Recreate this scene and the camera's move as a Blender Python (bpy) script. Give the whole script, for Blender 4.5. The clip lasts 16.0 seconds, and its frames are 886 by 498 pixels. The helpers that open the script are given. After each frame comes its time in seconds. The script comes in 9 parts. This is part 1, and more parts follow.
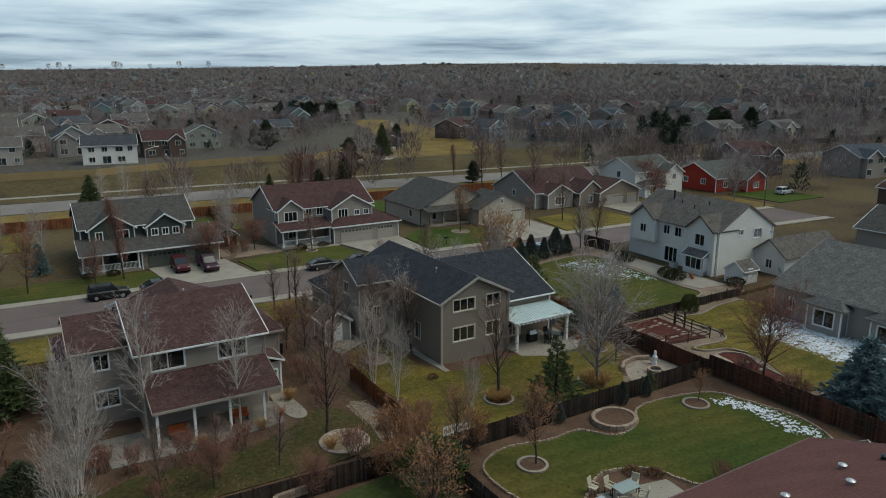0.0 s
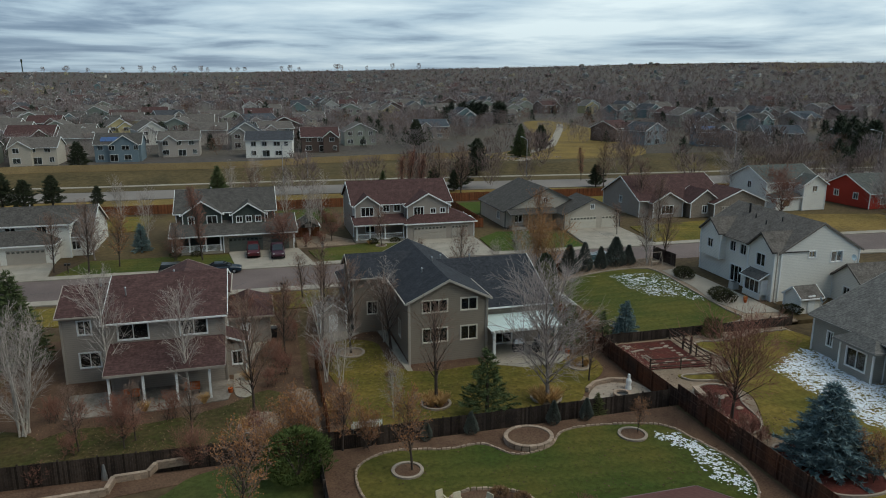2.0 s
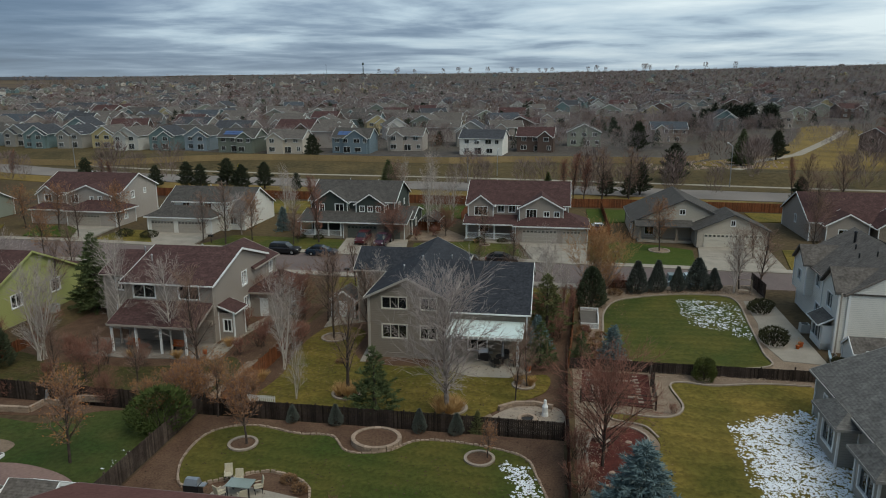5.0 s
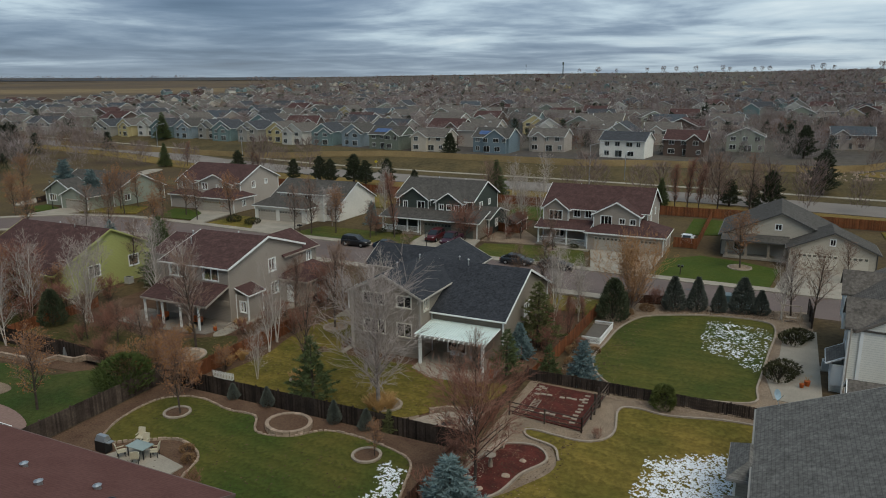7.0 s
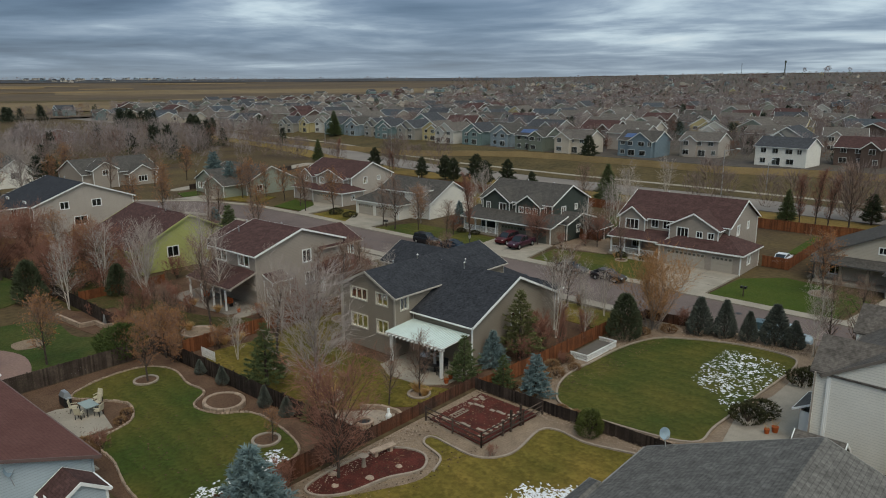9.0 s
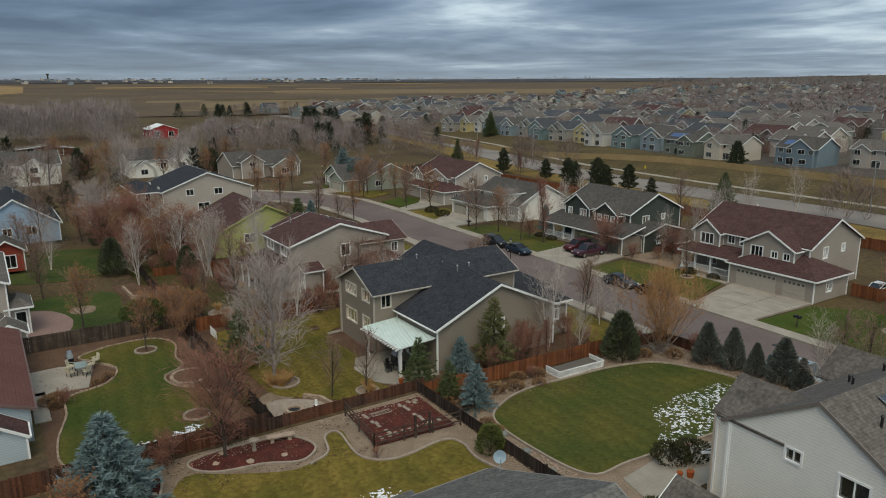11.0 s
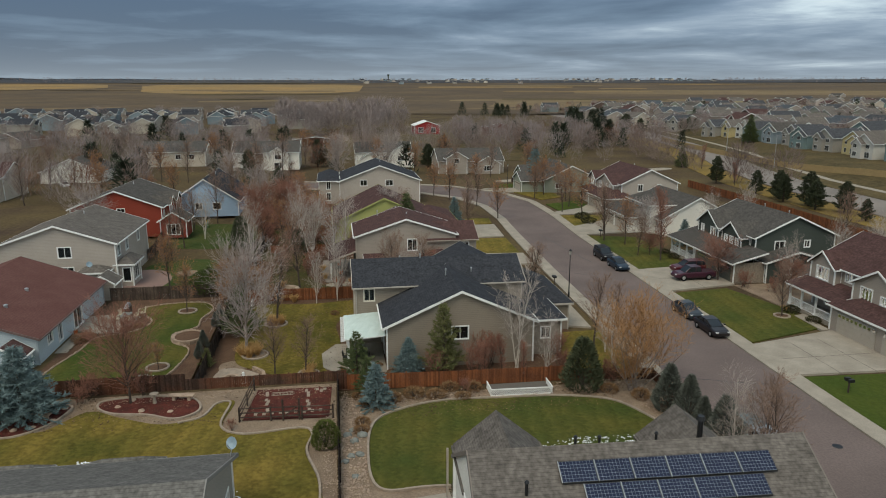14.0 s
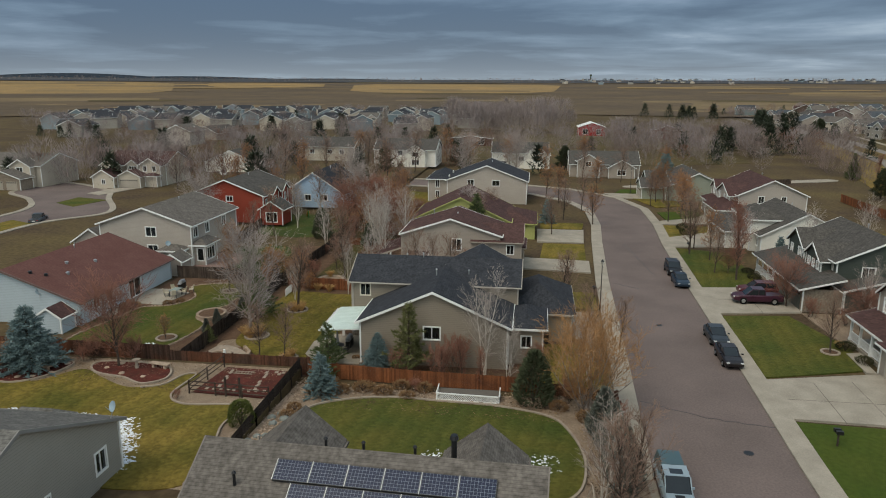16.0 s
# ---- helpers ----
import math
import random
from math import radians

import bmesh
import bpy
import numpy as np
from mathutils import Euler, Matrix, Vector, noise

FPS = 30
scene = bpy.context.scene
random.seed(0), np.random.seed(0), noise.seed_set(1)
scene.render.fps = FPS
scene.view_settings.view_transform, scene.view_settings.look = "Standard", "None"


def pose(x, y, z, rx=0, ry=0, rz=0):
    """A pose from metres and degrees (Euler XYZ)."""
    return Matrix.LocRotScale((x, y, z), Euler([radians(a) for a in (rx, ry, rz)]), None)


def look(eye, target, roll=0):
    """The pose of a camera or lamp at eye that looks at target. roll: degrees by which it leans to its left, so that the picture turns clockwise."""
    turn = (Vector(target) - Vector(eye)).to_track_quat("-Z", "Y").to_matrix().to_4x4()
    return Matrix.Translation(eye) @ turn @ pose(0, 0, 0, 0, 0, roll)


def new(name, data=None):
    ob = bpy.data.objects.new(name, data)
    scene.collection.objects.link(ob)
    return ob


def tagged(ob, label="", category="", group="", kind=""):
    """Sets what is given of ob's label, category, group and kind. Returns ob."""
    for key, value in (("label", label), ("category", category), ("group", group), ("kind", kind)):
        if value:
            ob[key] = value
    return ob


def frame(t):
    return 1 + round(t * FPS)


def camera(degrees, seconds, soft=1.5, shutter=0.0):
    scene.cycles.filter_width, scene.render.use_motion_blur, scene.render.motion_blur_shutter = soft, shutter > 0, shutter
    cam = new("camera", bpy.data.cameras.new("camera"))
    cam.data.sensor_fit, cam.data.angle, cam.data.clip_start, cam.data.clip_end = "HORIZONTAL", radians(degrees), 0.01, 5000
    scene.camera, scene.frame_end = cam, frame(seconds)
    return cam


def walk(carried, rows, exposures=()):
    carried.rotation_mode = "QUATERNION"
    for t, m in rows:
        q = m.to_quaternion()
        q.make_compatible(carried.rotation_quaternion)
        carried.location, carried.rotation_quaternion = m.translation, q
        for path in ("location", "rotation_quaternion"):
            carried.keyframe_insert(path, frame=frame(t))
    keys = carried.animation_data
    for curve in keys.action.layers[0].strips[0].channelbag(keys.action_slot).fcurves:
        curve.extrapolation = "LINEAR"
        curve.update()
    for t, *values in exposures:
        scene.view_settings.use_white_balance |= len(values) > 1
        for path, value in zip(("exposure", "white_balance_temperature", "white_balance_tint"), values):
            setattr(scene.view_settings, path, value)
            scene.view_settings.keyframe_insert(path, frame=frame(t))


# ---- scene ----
cam = camera(63.9, 16.0, 1.0)
METRES, EYE, TILT, LEAN, TURN = 158.4, 25.2, 1.6, 1.9, -31.9
ROWS = [
    (0.0, 0.0, 0.0, 0.0, 0.53, -15.12, -1.97),
    (0.5, 0.0314, 0.0015, 0.001, 4.6, -15.23, -1.81),
    (1.0, 0.0626, 0.0053, 0.0019, 8.65, -15.35, -1.68),
    (1.5, 0.0936, 0.0112, 0.0029, 12.7, -15.45, -1.52),
    (2.0, 0.1238, 0.0194, 0.0036, 16.75, -15.52, -1.36),
    (2.5, 0.1536, 0.0292, 0.0045, 20.76, -15.61, -1.19),
    (3.0, 0.1825, 0.0411, 0.0054, 24.8, -15.68, -1.01),
    (3.5, 0.2104, 0.0554, 0.0058, 28.85, -15.74, -0.85),
    (4.0, 0.2372, 0.0718, 0.0062, 32.88, -15.8, -0.65),
    (6.5, 0.352, 0.1752, 0.0071, 52.91, -15.86, 0.34),
    (7.0, 0.3697, 0.2006, 0.0071, 56.85, -15.84, 0.53),
    (7.5, 0.3856, 0.2275, 0.0066, 60.84, -15.79, 0.72),
    (8.0, 0.3994, 0.2556, 0.0061, 64.86, -15.71, 0.91),
    (8.5, 0.4115, 0.2847, 0.0056, 68.89, -15.64, 1.11),
    (9.0, 0.4217, 0.3144, 0.0055, 72.94, -15.56, 1.27),
    (11.5, 0.4395, 0.4685, 0.0022, 92.98, -14.99, 1.89),
    (12.0, 0.4366, 0.5016, 0.0013, 97.29, -14.85, 2.0),
    (12.5, 0.432, 0.5302, 0.0006, 101.06, -14.72, 2.08),
    (13.0, 0.4246, 0.5623, -0.0004, 105.32, -14.57, 2.15),
    (13.5, 0.416, 0.59, -0.0014, 109.05, -14.42, 2.22),
    (14.0, 0.404, 0.6209, -0.0024, 113.29, -14.24, 2.28),
    (14.5, 0.3916, 0.6472, -0.0034, 117.03, -14.07, 2.3),
    (15.0, 0.3758, 0.6763, -0.0044, 121.34, -13.89, 2.29),
    (15.5, 0.3601, 0.7008, -0.0056, 125.08, -13.75, 2.31),
    (16.0, 0.34, 0.7274, -0.0069, 129.33, -13.59, 2.3),
]
walk(cam, [(t, pose(0, 0, EYE, TILT, LEAN, TURN) @ pose(METRES * x, METRES * y, METRES * z, 90 + pitch, roll, yaw)) for t, x, y, z, yaw, pitch, roll in ROWS],
     exposures=[(0.0, -0.10, 6180, 4), (7.0, -0.06, 6450, 7.5), (16.0, 0.22, 6780, 8)])

# ---- world and light ----
SUN_AZ, SUN_EL = 125.0, 58.0        # degrees clockwise from +y, degrees up
world = bpy.data.worlds.new("overcast_sky")
scene.world = world
world.use_nodes = True
wn, wl = world.node_tree.nodes, world.node_tree.links
wn.clear()


def wnode(kind, **props):
    n = wn.new(kind)
    for k, v in props.items():
        n.inputs[k].default_value = v
    return n


def wmath(op, a, b=None):
    n = wn.new("ShaderNodeMath")
    n.operation = op
    for i, v in enumerate((a, b)):
        if v is None:
            continue
        if isinstance(v, (int, float)):
            n.inputs[i].default_value = v
        else:
            wl.new(v, n.inputs[i])
    return n.outputs[0]


sky = wn.new("ShaderNodeTexSky")
sky.sky_type, sky.sun_disc = "NISHITA", False
sky.sun_elevation, sky.sun_rotation = radians(SUN_EL), radians(SUN_AZ)
coords = wn.new("ShaderNodeTexCoord")
split = wn.new("ShaderNodeSeparateXYZ")
wl.new(coords.outputs["Generated"], split.inputs[0])
height = wmath("ADD", wmath("MAXIMUM", split.outputs[2], 0.0), 0.055)
flat = wn.new("ShaderNodeCombineXYZ")
wl.new(wmath("DIVIDE", split.outputs[0], height), flat.inputs[0])
wl.new(wmath("DIVIDE", split.outputs[1], height), flat.inputs[1])
clouds = wnode("ShaderNodeTexNoise", Scale=0.42, Detail=9.0, Roughness=0.55, Distortion=0.25)
wl.new(flat.outputs[0], clouds.inputs["Vector"])
big = wnode("ShaderNodeTexNoise", Scale=0.13, Detail=2.0, Roughness=0.5)
wl.new(flat.outputs[0], big.inputs["Vector"])
# the cloud deck thins towards the sun's side
side = wmath("ADD", wmath("MULTIPLY", split.outputs[0], math.sin(radians(58))), wmath("MULTIPLY", split.outputs[1], math.cos(radians(58))))
cover = wmath("ADD", wmath("ADD", wmath("MULTIPLY", clouds.outputs["Fac"], 0.75), wmath("MULTIPLY", big.outputs["Fac"], 0.3)), wmath("MULTIPLY", side, 0.18))
ramp = wn.new("ShaderNodeValToRGB")
els = ramp.color_ramp.elements
els[0].position, els[0].color = 0.33, (0.055, 0.096, 0.175, 1)
els[1].position, els[1].color = 0.76, (0.80, 0.90, 0.96, 1)
for p, c in ((0.42, (0.10, 0.16, 0.26, 1)), (0.48, (0.148, 0.218, 0.335, 1)), (0.55, (0.25, 0.335, 0.46, 1)), (0.62, (0.47, 0.59, 0.71, 1))):
    e = els.new(p)
    e.color = c
wl.new(cover, ramp.inputs[0])
bg_cloud, bg_sky, mix = wn.new("ShaderNodeBackground"), wn.new("ShaderNodeBackground"), wn.new("ShaderNodeMixShader")
# an overcast deck is brighter and greyer overhead than at the horizon
overhead = wn.new("ShaderNodeMix")
overhead.data_type, overhead.blend_type = "RGBA", "MULTIPLY"
overhead.inputs[0].default_value = 1.0
tone = wn.new("ShaderNodeMix")
tone.data_type = "RGBA"
tone.inputs[6].default_value, tone.inputs[7].default_value = (1, 1, 1, 1), (2.75, 2.46, 1.98, 1)
wl.new(wmath("MAXIMUM", split.outputs[2], 0.0), tone.inputs[0])
# pale hazy air low over the horizon
low = wn.new("ShaderNodeMix")
low.data_type = "RGBA"
low.inputs[7].default_value = (0.40, 0.48, 0.55, 1)
wl.new(wmath("MULTIPLY", wmath("POWER", 2.718, wmath("MULTIPLY", wmath("MAXIMUM", split.outputs[2], 0.0), -38.0)), 0.62), low.inputs[0])
wl.new(ramp.outputs[0], low.inputs[6])
wl.new(low.outputs[2], overhead.inputs[6])
wl.new(tone.outputs[2], overhead.inputs[7])
wl.new(overhead.outputs[2], bg_cloud.inputs[0])
wl.new(sky.outputs[0], bg_sky.inputs[0])
bg_cloud.inputs[1].default_value, bg_sky.inputs[1].default_value, mix.inputs[0].default_value = 1.0, 0.08, 0.12
wl.new(bg_cloud.outputs[0], mix.inputs[1])
wl.new(bg_sky.outputs[0], mix.inputs[2])
wl.new(mix.outputs[0], wn.new("ShaderNodeOutputWorld").inputs[0])

sun = new("sun", bpy.data.lights.new("sun", "SUN"))
sun.data.energy, sun.data.angle, sun.data.color = 1.45, radians(38), (1.0, 0.89, 0.75)
az, el = radians(SUN_AZ), radians(SUN_EL)
sun.matrix_world = look((300 * math.sin(az) * math.cos(el), 300 * math.cos(az) * math.cos(el), 300 * math.sin(el)), (0, 0, 0))

# ---- materials ----


def material(name, base, rough=0.8, second=None, scale=1.0, amount=0.5, fine=25.0, fine_amount=0.25, bump=0.0, bump_scale=40.0,
             metal=0.0, vary=0.0, stripe=0.0, rows=0.0, row_depth=0.0, island=False, trans=0.0):
    """A surface with two scales of variation; rows: height of lap boards or shingle courses in metres."""
    m = bpy.data.materials.new(name)
    m.use_nodes = True
    n, l = m.node_tree.nodes, m.node_tree.links
    bsdf = n["Principled BSDF"]
    bsdf.inputs["Roughness"].default_value, bsdf.inputs["Metallic"].default_value = rough, metal
    bsdf.inputs["Specular IOR Level"].default_value = 0.12 if rough > 0.7 else 0.4
    geo = n.new("ShaderNodeNewGeometry")
    second = second or tuple(c * 0.72 for c in base)

    def noise_of(s, detail):
        t = n.new("ShaderNodeTexNoise")
        t.inputs["Scale"].default_value, t.inputs["Detail"].default_value = s, detail
        l.new(geo.outputs["Position"], t.inputs["Vector"])
        r = n.new("ShaderNodeMapRange")
        r.inputs[1].default_value, r.inputs[2].default_value = 0.33, 0.67
        l.new(t.outputs["Fac"], r.inputs[0])
        return r.outputs[0]

    def blend(kind, fac, a, b):
        x = n.new("ShaderNodeMix")
        x.data_type, x.blend_type = "RGBA", kind
        for sock, v in ((x.inputs[0], fac), (x.inputs[6], a), (x.inputs[7], b)):
            if isinstance(v, (int, float)):
                sock.default_value = v
            elif isinstance(v, tuple):
                sock.default_value = (*v[:3], 1)
            else:
                l.new(v, sock)
        return x.outputs[2]

    def mathn(op, a, b):
        x = n.new("ShaderNodeMath")
        x.operation = op
        for sock, v in ((x.inputs[0], a), (x.inputs[1], b)):
            if isinstance(v, (int, float)):
                sock.default_value = v
            else:
                l.new(v, sock)
        return x.outputs[0]

    col = blend("MIX", mathn("MULTIPLY", noise_of(scale, 4), amount), base, second)
    grain = noise_of(fine, 3)
    col = blend("MULTIPLY", fine_amount, col, blend("MIX", grain, (0.5, 0.5, 0.5), (1.25, 1.25, 1.25)))
    if vary:
        info = n.new("ShaderNodeObjectInfo")
        rnd = geo.outputs["Random Per Island"] if island else info.outputs["Random"]
        hsv = n.new("ShaderNodeHueSaturation")
        l.new(mathn("ADD", mathn("MULTIPLY", rnd, 2 * vary), 1 - vary), hsv.inputs["Value"])
        l.new(col, hsv.inputs["Color"])
        col = hsv.outputs[0]
    height_out = None
    if stripe:
        sx = n.new("ShaderNodeSeparateXYZ")
        l.new(geo.outputs["Position"], sx.inputs[0])
        wob = mathn("ADD", mathn("ADD", mathn("MULTIPLY", sx.outputs[0], 0.12), sx.outputs[1]), mathn("MULTIPLY", grain, 0.45))
        wave = mathn("SINE", mathn("MULTIPLY", wob, 2 * math.pi / stripe), 0.0)
        col = blend("MULTIPLY", mathn("ADD", mathn("MULTIPLY", wave, 0.19), 0.19), col, (0.6, 0.64, 0.55))
    if rows:
        sep = n.new("ShaderNodeSeparateXYZ")
        l.new(geo.outputs["Position"], sep.inputs[0])
        saw = mathn("FRACT", mathn("DIVIDE", sep.outputs[2], rows), 0.0)
        gap = mathn("LESS_THAN", saw, 0.16)
        col = blend("MULTIPLY", mathn("MULTIPLY", gap, row_depth), col, (0.35, 0.35, 0.35))
        height_out = saw
    l.new(col, bsdf.inputs["Base Color"])
    if bump:
        b = n.new("ShaderNodeBump")
        b.inputs["Strength"].default_value, b.inputs["Distance"].default_value = bump, 0.03
        l.new(noise_of(bump_scale, 3) if height_out is None else height_out, b.inputs["Height"])
        l.new(b.outputs[0], bsdf.inputs["Normal"])
    if trans:
        bsdf.inputs["Transmission Weight"].default_value = trans
    return m


def siding(name, base):
    return material(name, base, 0.75, tuple(c * 0.88 for c in base), 0.35, 0.7, 14, 0.12, 0.35, rows=0.18, row_depth=0.3)


def shingle(name, base):
    return material(name, base, 0.95, tuple(c * 1.45 for c in base), 1.3, 0.85, 4.5, 0.65, 0.5, rows=0.085, row_depth=0.4)


taupe = siding("taupe_siding", (0.275, 0.232, 0.185))
taupe_light = siding("light_taupe_siding", (0.44, 0.40, 0.35))
tan_wall = siding("tan_siding", (0.36, 0.31, 0.265))
grey_wall = siding("grey_siding", (0.33, 0.308, 0.272))
white_wall = siding("white_siding", (0.80, 0.77, 0.70))
beige_wall = siding("beige_siding", (0.52, 0.46, 0.38))
pinkish_wall = siding("greige_siding", (0.42, 0.37, 0.325))
green_wall = siding("yellow_green_siding", (0.41, 0.42, 0.155))
darkgreen_wall = siding("dark_green_grey_siding", (0.068, 0.080, 0.070))
blue_wall = siding("pale_blue_siding", (0.46, 0.53, 0.57))
skyblue_wall = siding("blue_siding", (0.34, 0.46, 0.60))
red_wall = siding("red_siding", (0.27, 0.055, 0.035))
brown_wall = siding("brown_siding", (0.12, 0.085, 0.07))
slate_wall = siding("slate_blue_siding", (0.17, 0.22, 0.25))
sage_wall = siding("sage_siding", (0.30, 0.32, 0.26))
stone = material("ledge_stone", (0.33, 0.27, 0.21), 0.9, (0.18, 0.15, 0.12), 4, 0.9, 12, 0.5, 0.6, 8)
roof_dark = shingle("charcoal_shingles", (0.034, 0.036, 0.042))
roof_red = shingle("red_brown_shingles", (0.070, 0.039, 0.036))
roof_grey = shingle("grey_shingles", (0.072, 0.066, 0.060))
roof_rose = material("rose_brown_shingles", (0.118, 0.054, 0.046), 0.95, (0.145, 0.070, 0.060), 0.5, 0.7, 5, 0.3, 0.4, rows=0.085, row_depth=0.22)
roof_weathered = shingle("weathered_grey_shingles", (0.118, 0.112, 0.104))
roof_brown = shingle("brown_grey_shingles", (0.112, 0.099, 0.088))
roof_green = shingle("green_grey_shingles", (0.085, 0.088, 0.08))
white = material("white_paint", (0.78, 0.78, 0.76), 0.5, (0.68, 0.68, 0.66), 1.2, 0.5, 30, 0.08)
cover_mat = material("pale_green_plastic_sheet", (0.62, 0.70, 0.67), 0.45, (0.52, 0.60, 0.57), 1.5, 0.6, 20, 0.1)
cream = material("cream_paint", (0.60, 0.55, 0.46), 0.55, None, 1.5, 0.2, 20, 0.1)
brown_fascia = material("brown_fascia_paint", (0.17, 0.145, 0.125), 0.7, None, 1, 0.3, 20, 0.1)
grey_fascia = material("grey_fascia_paint", (0.22, 0.21, 0.195), 0.7, None, 1, 0.3, 20, 0.1)
dark_trim = material("dark_trim", (0.09, 0.085, 0.08), 0.6)
tan_trim = material("tan_trim", (0.36, 0.31, 0.26), 0.6, None, 1, 0.2, 20, 0.1)
garage_tan = material("tan_garage_paint", (0.40, 0.355, 0.30), 0.55, None, 1.5, 0.2, 20, 0.1)
garage_grey = material("grey_green_garage_paint", (0.10, 0.105, 0.09), 0.55, None, 1.5, 0.2, 20, 0.1)
glass = material("window_glass", (0.13, 0.15, 0.155), 0.03, None, 0.5, 0.1, 5, 0.02, trans=0.92)
blind = material("window_blind", (0.42, 0.40, 0.37), 0.8, None, 2, 0.3, 20, 0.1)
metal = material("galvanised_metal", (0.45, 0.46, 0.47), 0.4, None, 3, 0.4, 40, 0.2, metal=0.8)
black = material("black_paint", (0.015, 0.015, 0.016), 0.45)
concrete = material("concrete", (0.345, 0.305, 0.25), 0.9, (0.25, 0.22, 0.18), 0.5, 0.8, 9, 0.22, 0.2, 30)
asphalt = material("asphalt", (0.168, 0.130, 0.120), 0.92, (0.128, 0.10, 0.092), 0.16, 0.9, 6, 0.25, 0.25, 60)
arterial_mat = material("old_asphalt", (0.24, 0.21, 0.185), 0.95, (0.17, 0.15, 0.135), 0.08, 0.8, 4, 0.2)
suburb_ground = material("suburb_winter_ground", (0.080, 0.069, 0.064), 1.0, (0.110, 0.092, 0.066), 0.02, 0.8, 0.5, 0.5)
belt_grass = material("belt_grass", (0.074, 0.058, 0.028), 0.97, (0.120, 0.088, 0.040), 0.10, 0.9, 0.9, 0.5, 0.5, 20)
earth = material("dry_ground", (0.070, 0.047, 0.031), 0.98, (0.120, 0.088, 0.038), 0.06, 0.9, 1.6, 0.55, 0.4, 6)
field = material("dry_field", (0.29, 0.185, 0.075), 1.0, (0.20, 0.145, 0.08), 0.01, 0.8, 0.1, 0.3)
brownfield = material("brown_field", (0.088, 0.066, 0.047), 1.0, (0.135, 0.095, 0.055), 0.008, 0.9, 0.08, 0.3)
grass_green = material("green_lawn", (0.052, 0.076, 0.015), 0.95, (0.140, 0.110, 0.026), 0.14, 0.85, 3.2, 0.5, 0.6, 45, stripe=1.5)
grass_mixed = material("yellowing_lawn", (0.225, 0.158, 0.036), 0.95, (0.098, 0.092, 0.018), 0.2, 0.95, 3.0, 0.6, 0.6, 45, stripe=1.7)
grass_olive = material("olive_lawn", (0.118, 0.106, 0.024), 0.95, (0.058, 0.078, 0.017), 0.17, 0.95, 3.0, 0.5, 0.6, 45, stripe=1.4)
grass_deep = material("deep_green_lawn", (0.044, 0.070, 0.017), 0.95, (0.085, 0.086, 0.026), 0.3, 0.8, 3.0, 0.5, 0.6, 45)
grass_dull = material("dull_lawn", (0.060, 0.062, 0.018), 0.95, (0.095, 0.068, 0.030), 0.5, 0.9, 3.0, 0.6, 0.6, 45)
grass_dry = material("dormant_grass", (0.235, 0.158, 0.045), 0.97, (0.13, 0.09, 0.034), 0.12, 0.9, 1.5, 0.5, 0.5, 20)
grass_bright = material("bright_lawn", (0.050, 0.075, 0.012), 0.95, (0.075, 0.090, 0.016), 0.3, 0.6, 2.5, 0.35, 0.5, 45)
mulch = material("red_bark_mulch", (0.125, 0.034, 0.026), 0.95, (0.06, 0.022, 0.018), 1.0, 0.8, 9, 0.6, 0.7, 25)
gravel = material("tan_gravel", (0.30, 0.225, 0.16), 0.95, (0.20, 0.145, 0.105), 0.7, 0.8, 10, 0.55, 0.7, 25)
soil = material("brown_bed_soil", (0.098, 0.056, 0.037), 0.97, (0.155, 0.095, 0.060), 0.6, 0.8, 8, 0.6, 0.6, 20)
edging = material("pale_concrete_edging", (0.36, 0.295, 0.235), 0.9, (0.24, 0.195, 0.155), 2, 0.7, 12, 0.3, 0.3, 30)
block = material("tan_retaining_block", (0.36, 0.27, 0.20), 0.9, (0.27, 0.20, 0.15), 1.5, 0.7, 14, 0.3, 0.4, 25, vary=0.2)
snow = material("old_snow", (0.78, 0.80, 0.83), 0.7, (0.62, 0.65, 0.70), 1.2, 0.7, 14, 0.25, 0.5, 10)
fence_dark = material("weathered_fence_wood", (0.046, 0.033, 0.027), 0.95, (0.115, 0.088, 0.070), 0.7, 0.8, 7, 0.45, 0.3, 40, vary=0.35, island=True)
fence_black = material("blackened_fence_wood", (0.030, 0.023, 0.020), 0.95, (0.065, 0.048, 0.038), 0.7, 0.8, 7, 0.45, 0.3, 40, vary=0.45, island=True)
fence_brown = material("red_brown_fence_wood", (0.125, 0.050, 0.028), 0.9, (0.060, 0.040, 0.032), 0.5, 0.9, 7, 0.45, 0.3, 40, vary=0.35, island=True)
fence_orange = material("cedar_fence_wood", (0.215, 0.078, 0.032), 0.85, (0.12, 0.048, 0.026), 0.6, 0.8, 8, 0.4, 0.2, 40, vary=0.3, island=True)
fence_tan = material("tan_fence_wood", (0.36, 0.26, 0.13), 0.9, (0.28, 0.20, 0.10), 0.3, 0.7, 5, 0.3)
bark_dark = material("dark_bark", (0.095, 0.072, 0.058), 0.95, (0.05, 0.04, 0.034), 3, 0.8, 20, 0.4)
bark_pale = material("pale_birch_bark", (0.60, 0.54, 0.475), 0.85, (0.36, 0.31, 0.27), 3, 0.6, 14, 0.4)
birch_twig = material("birch_twigs", (0.42, 0.36, 0.32), 0.9, (0.28, 0.235, 0.21), 1, 0.7, 10, 0.3)
bark_grey = material("grey_bark", (0.36, 0.30, 0.265), 0.95, (0.14, 0.115, 0.10), 2, 0.8, 14, 0.4)
twig_grey = material("grey_twigs", (0.40, 0.34, 0.315), 0.95, (0.27, 0.225, 0.205), 1, 0.7, 10, 0.3)
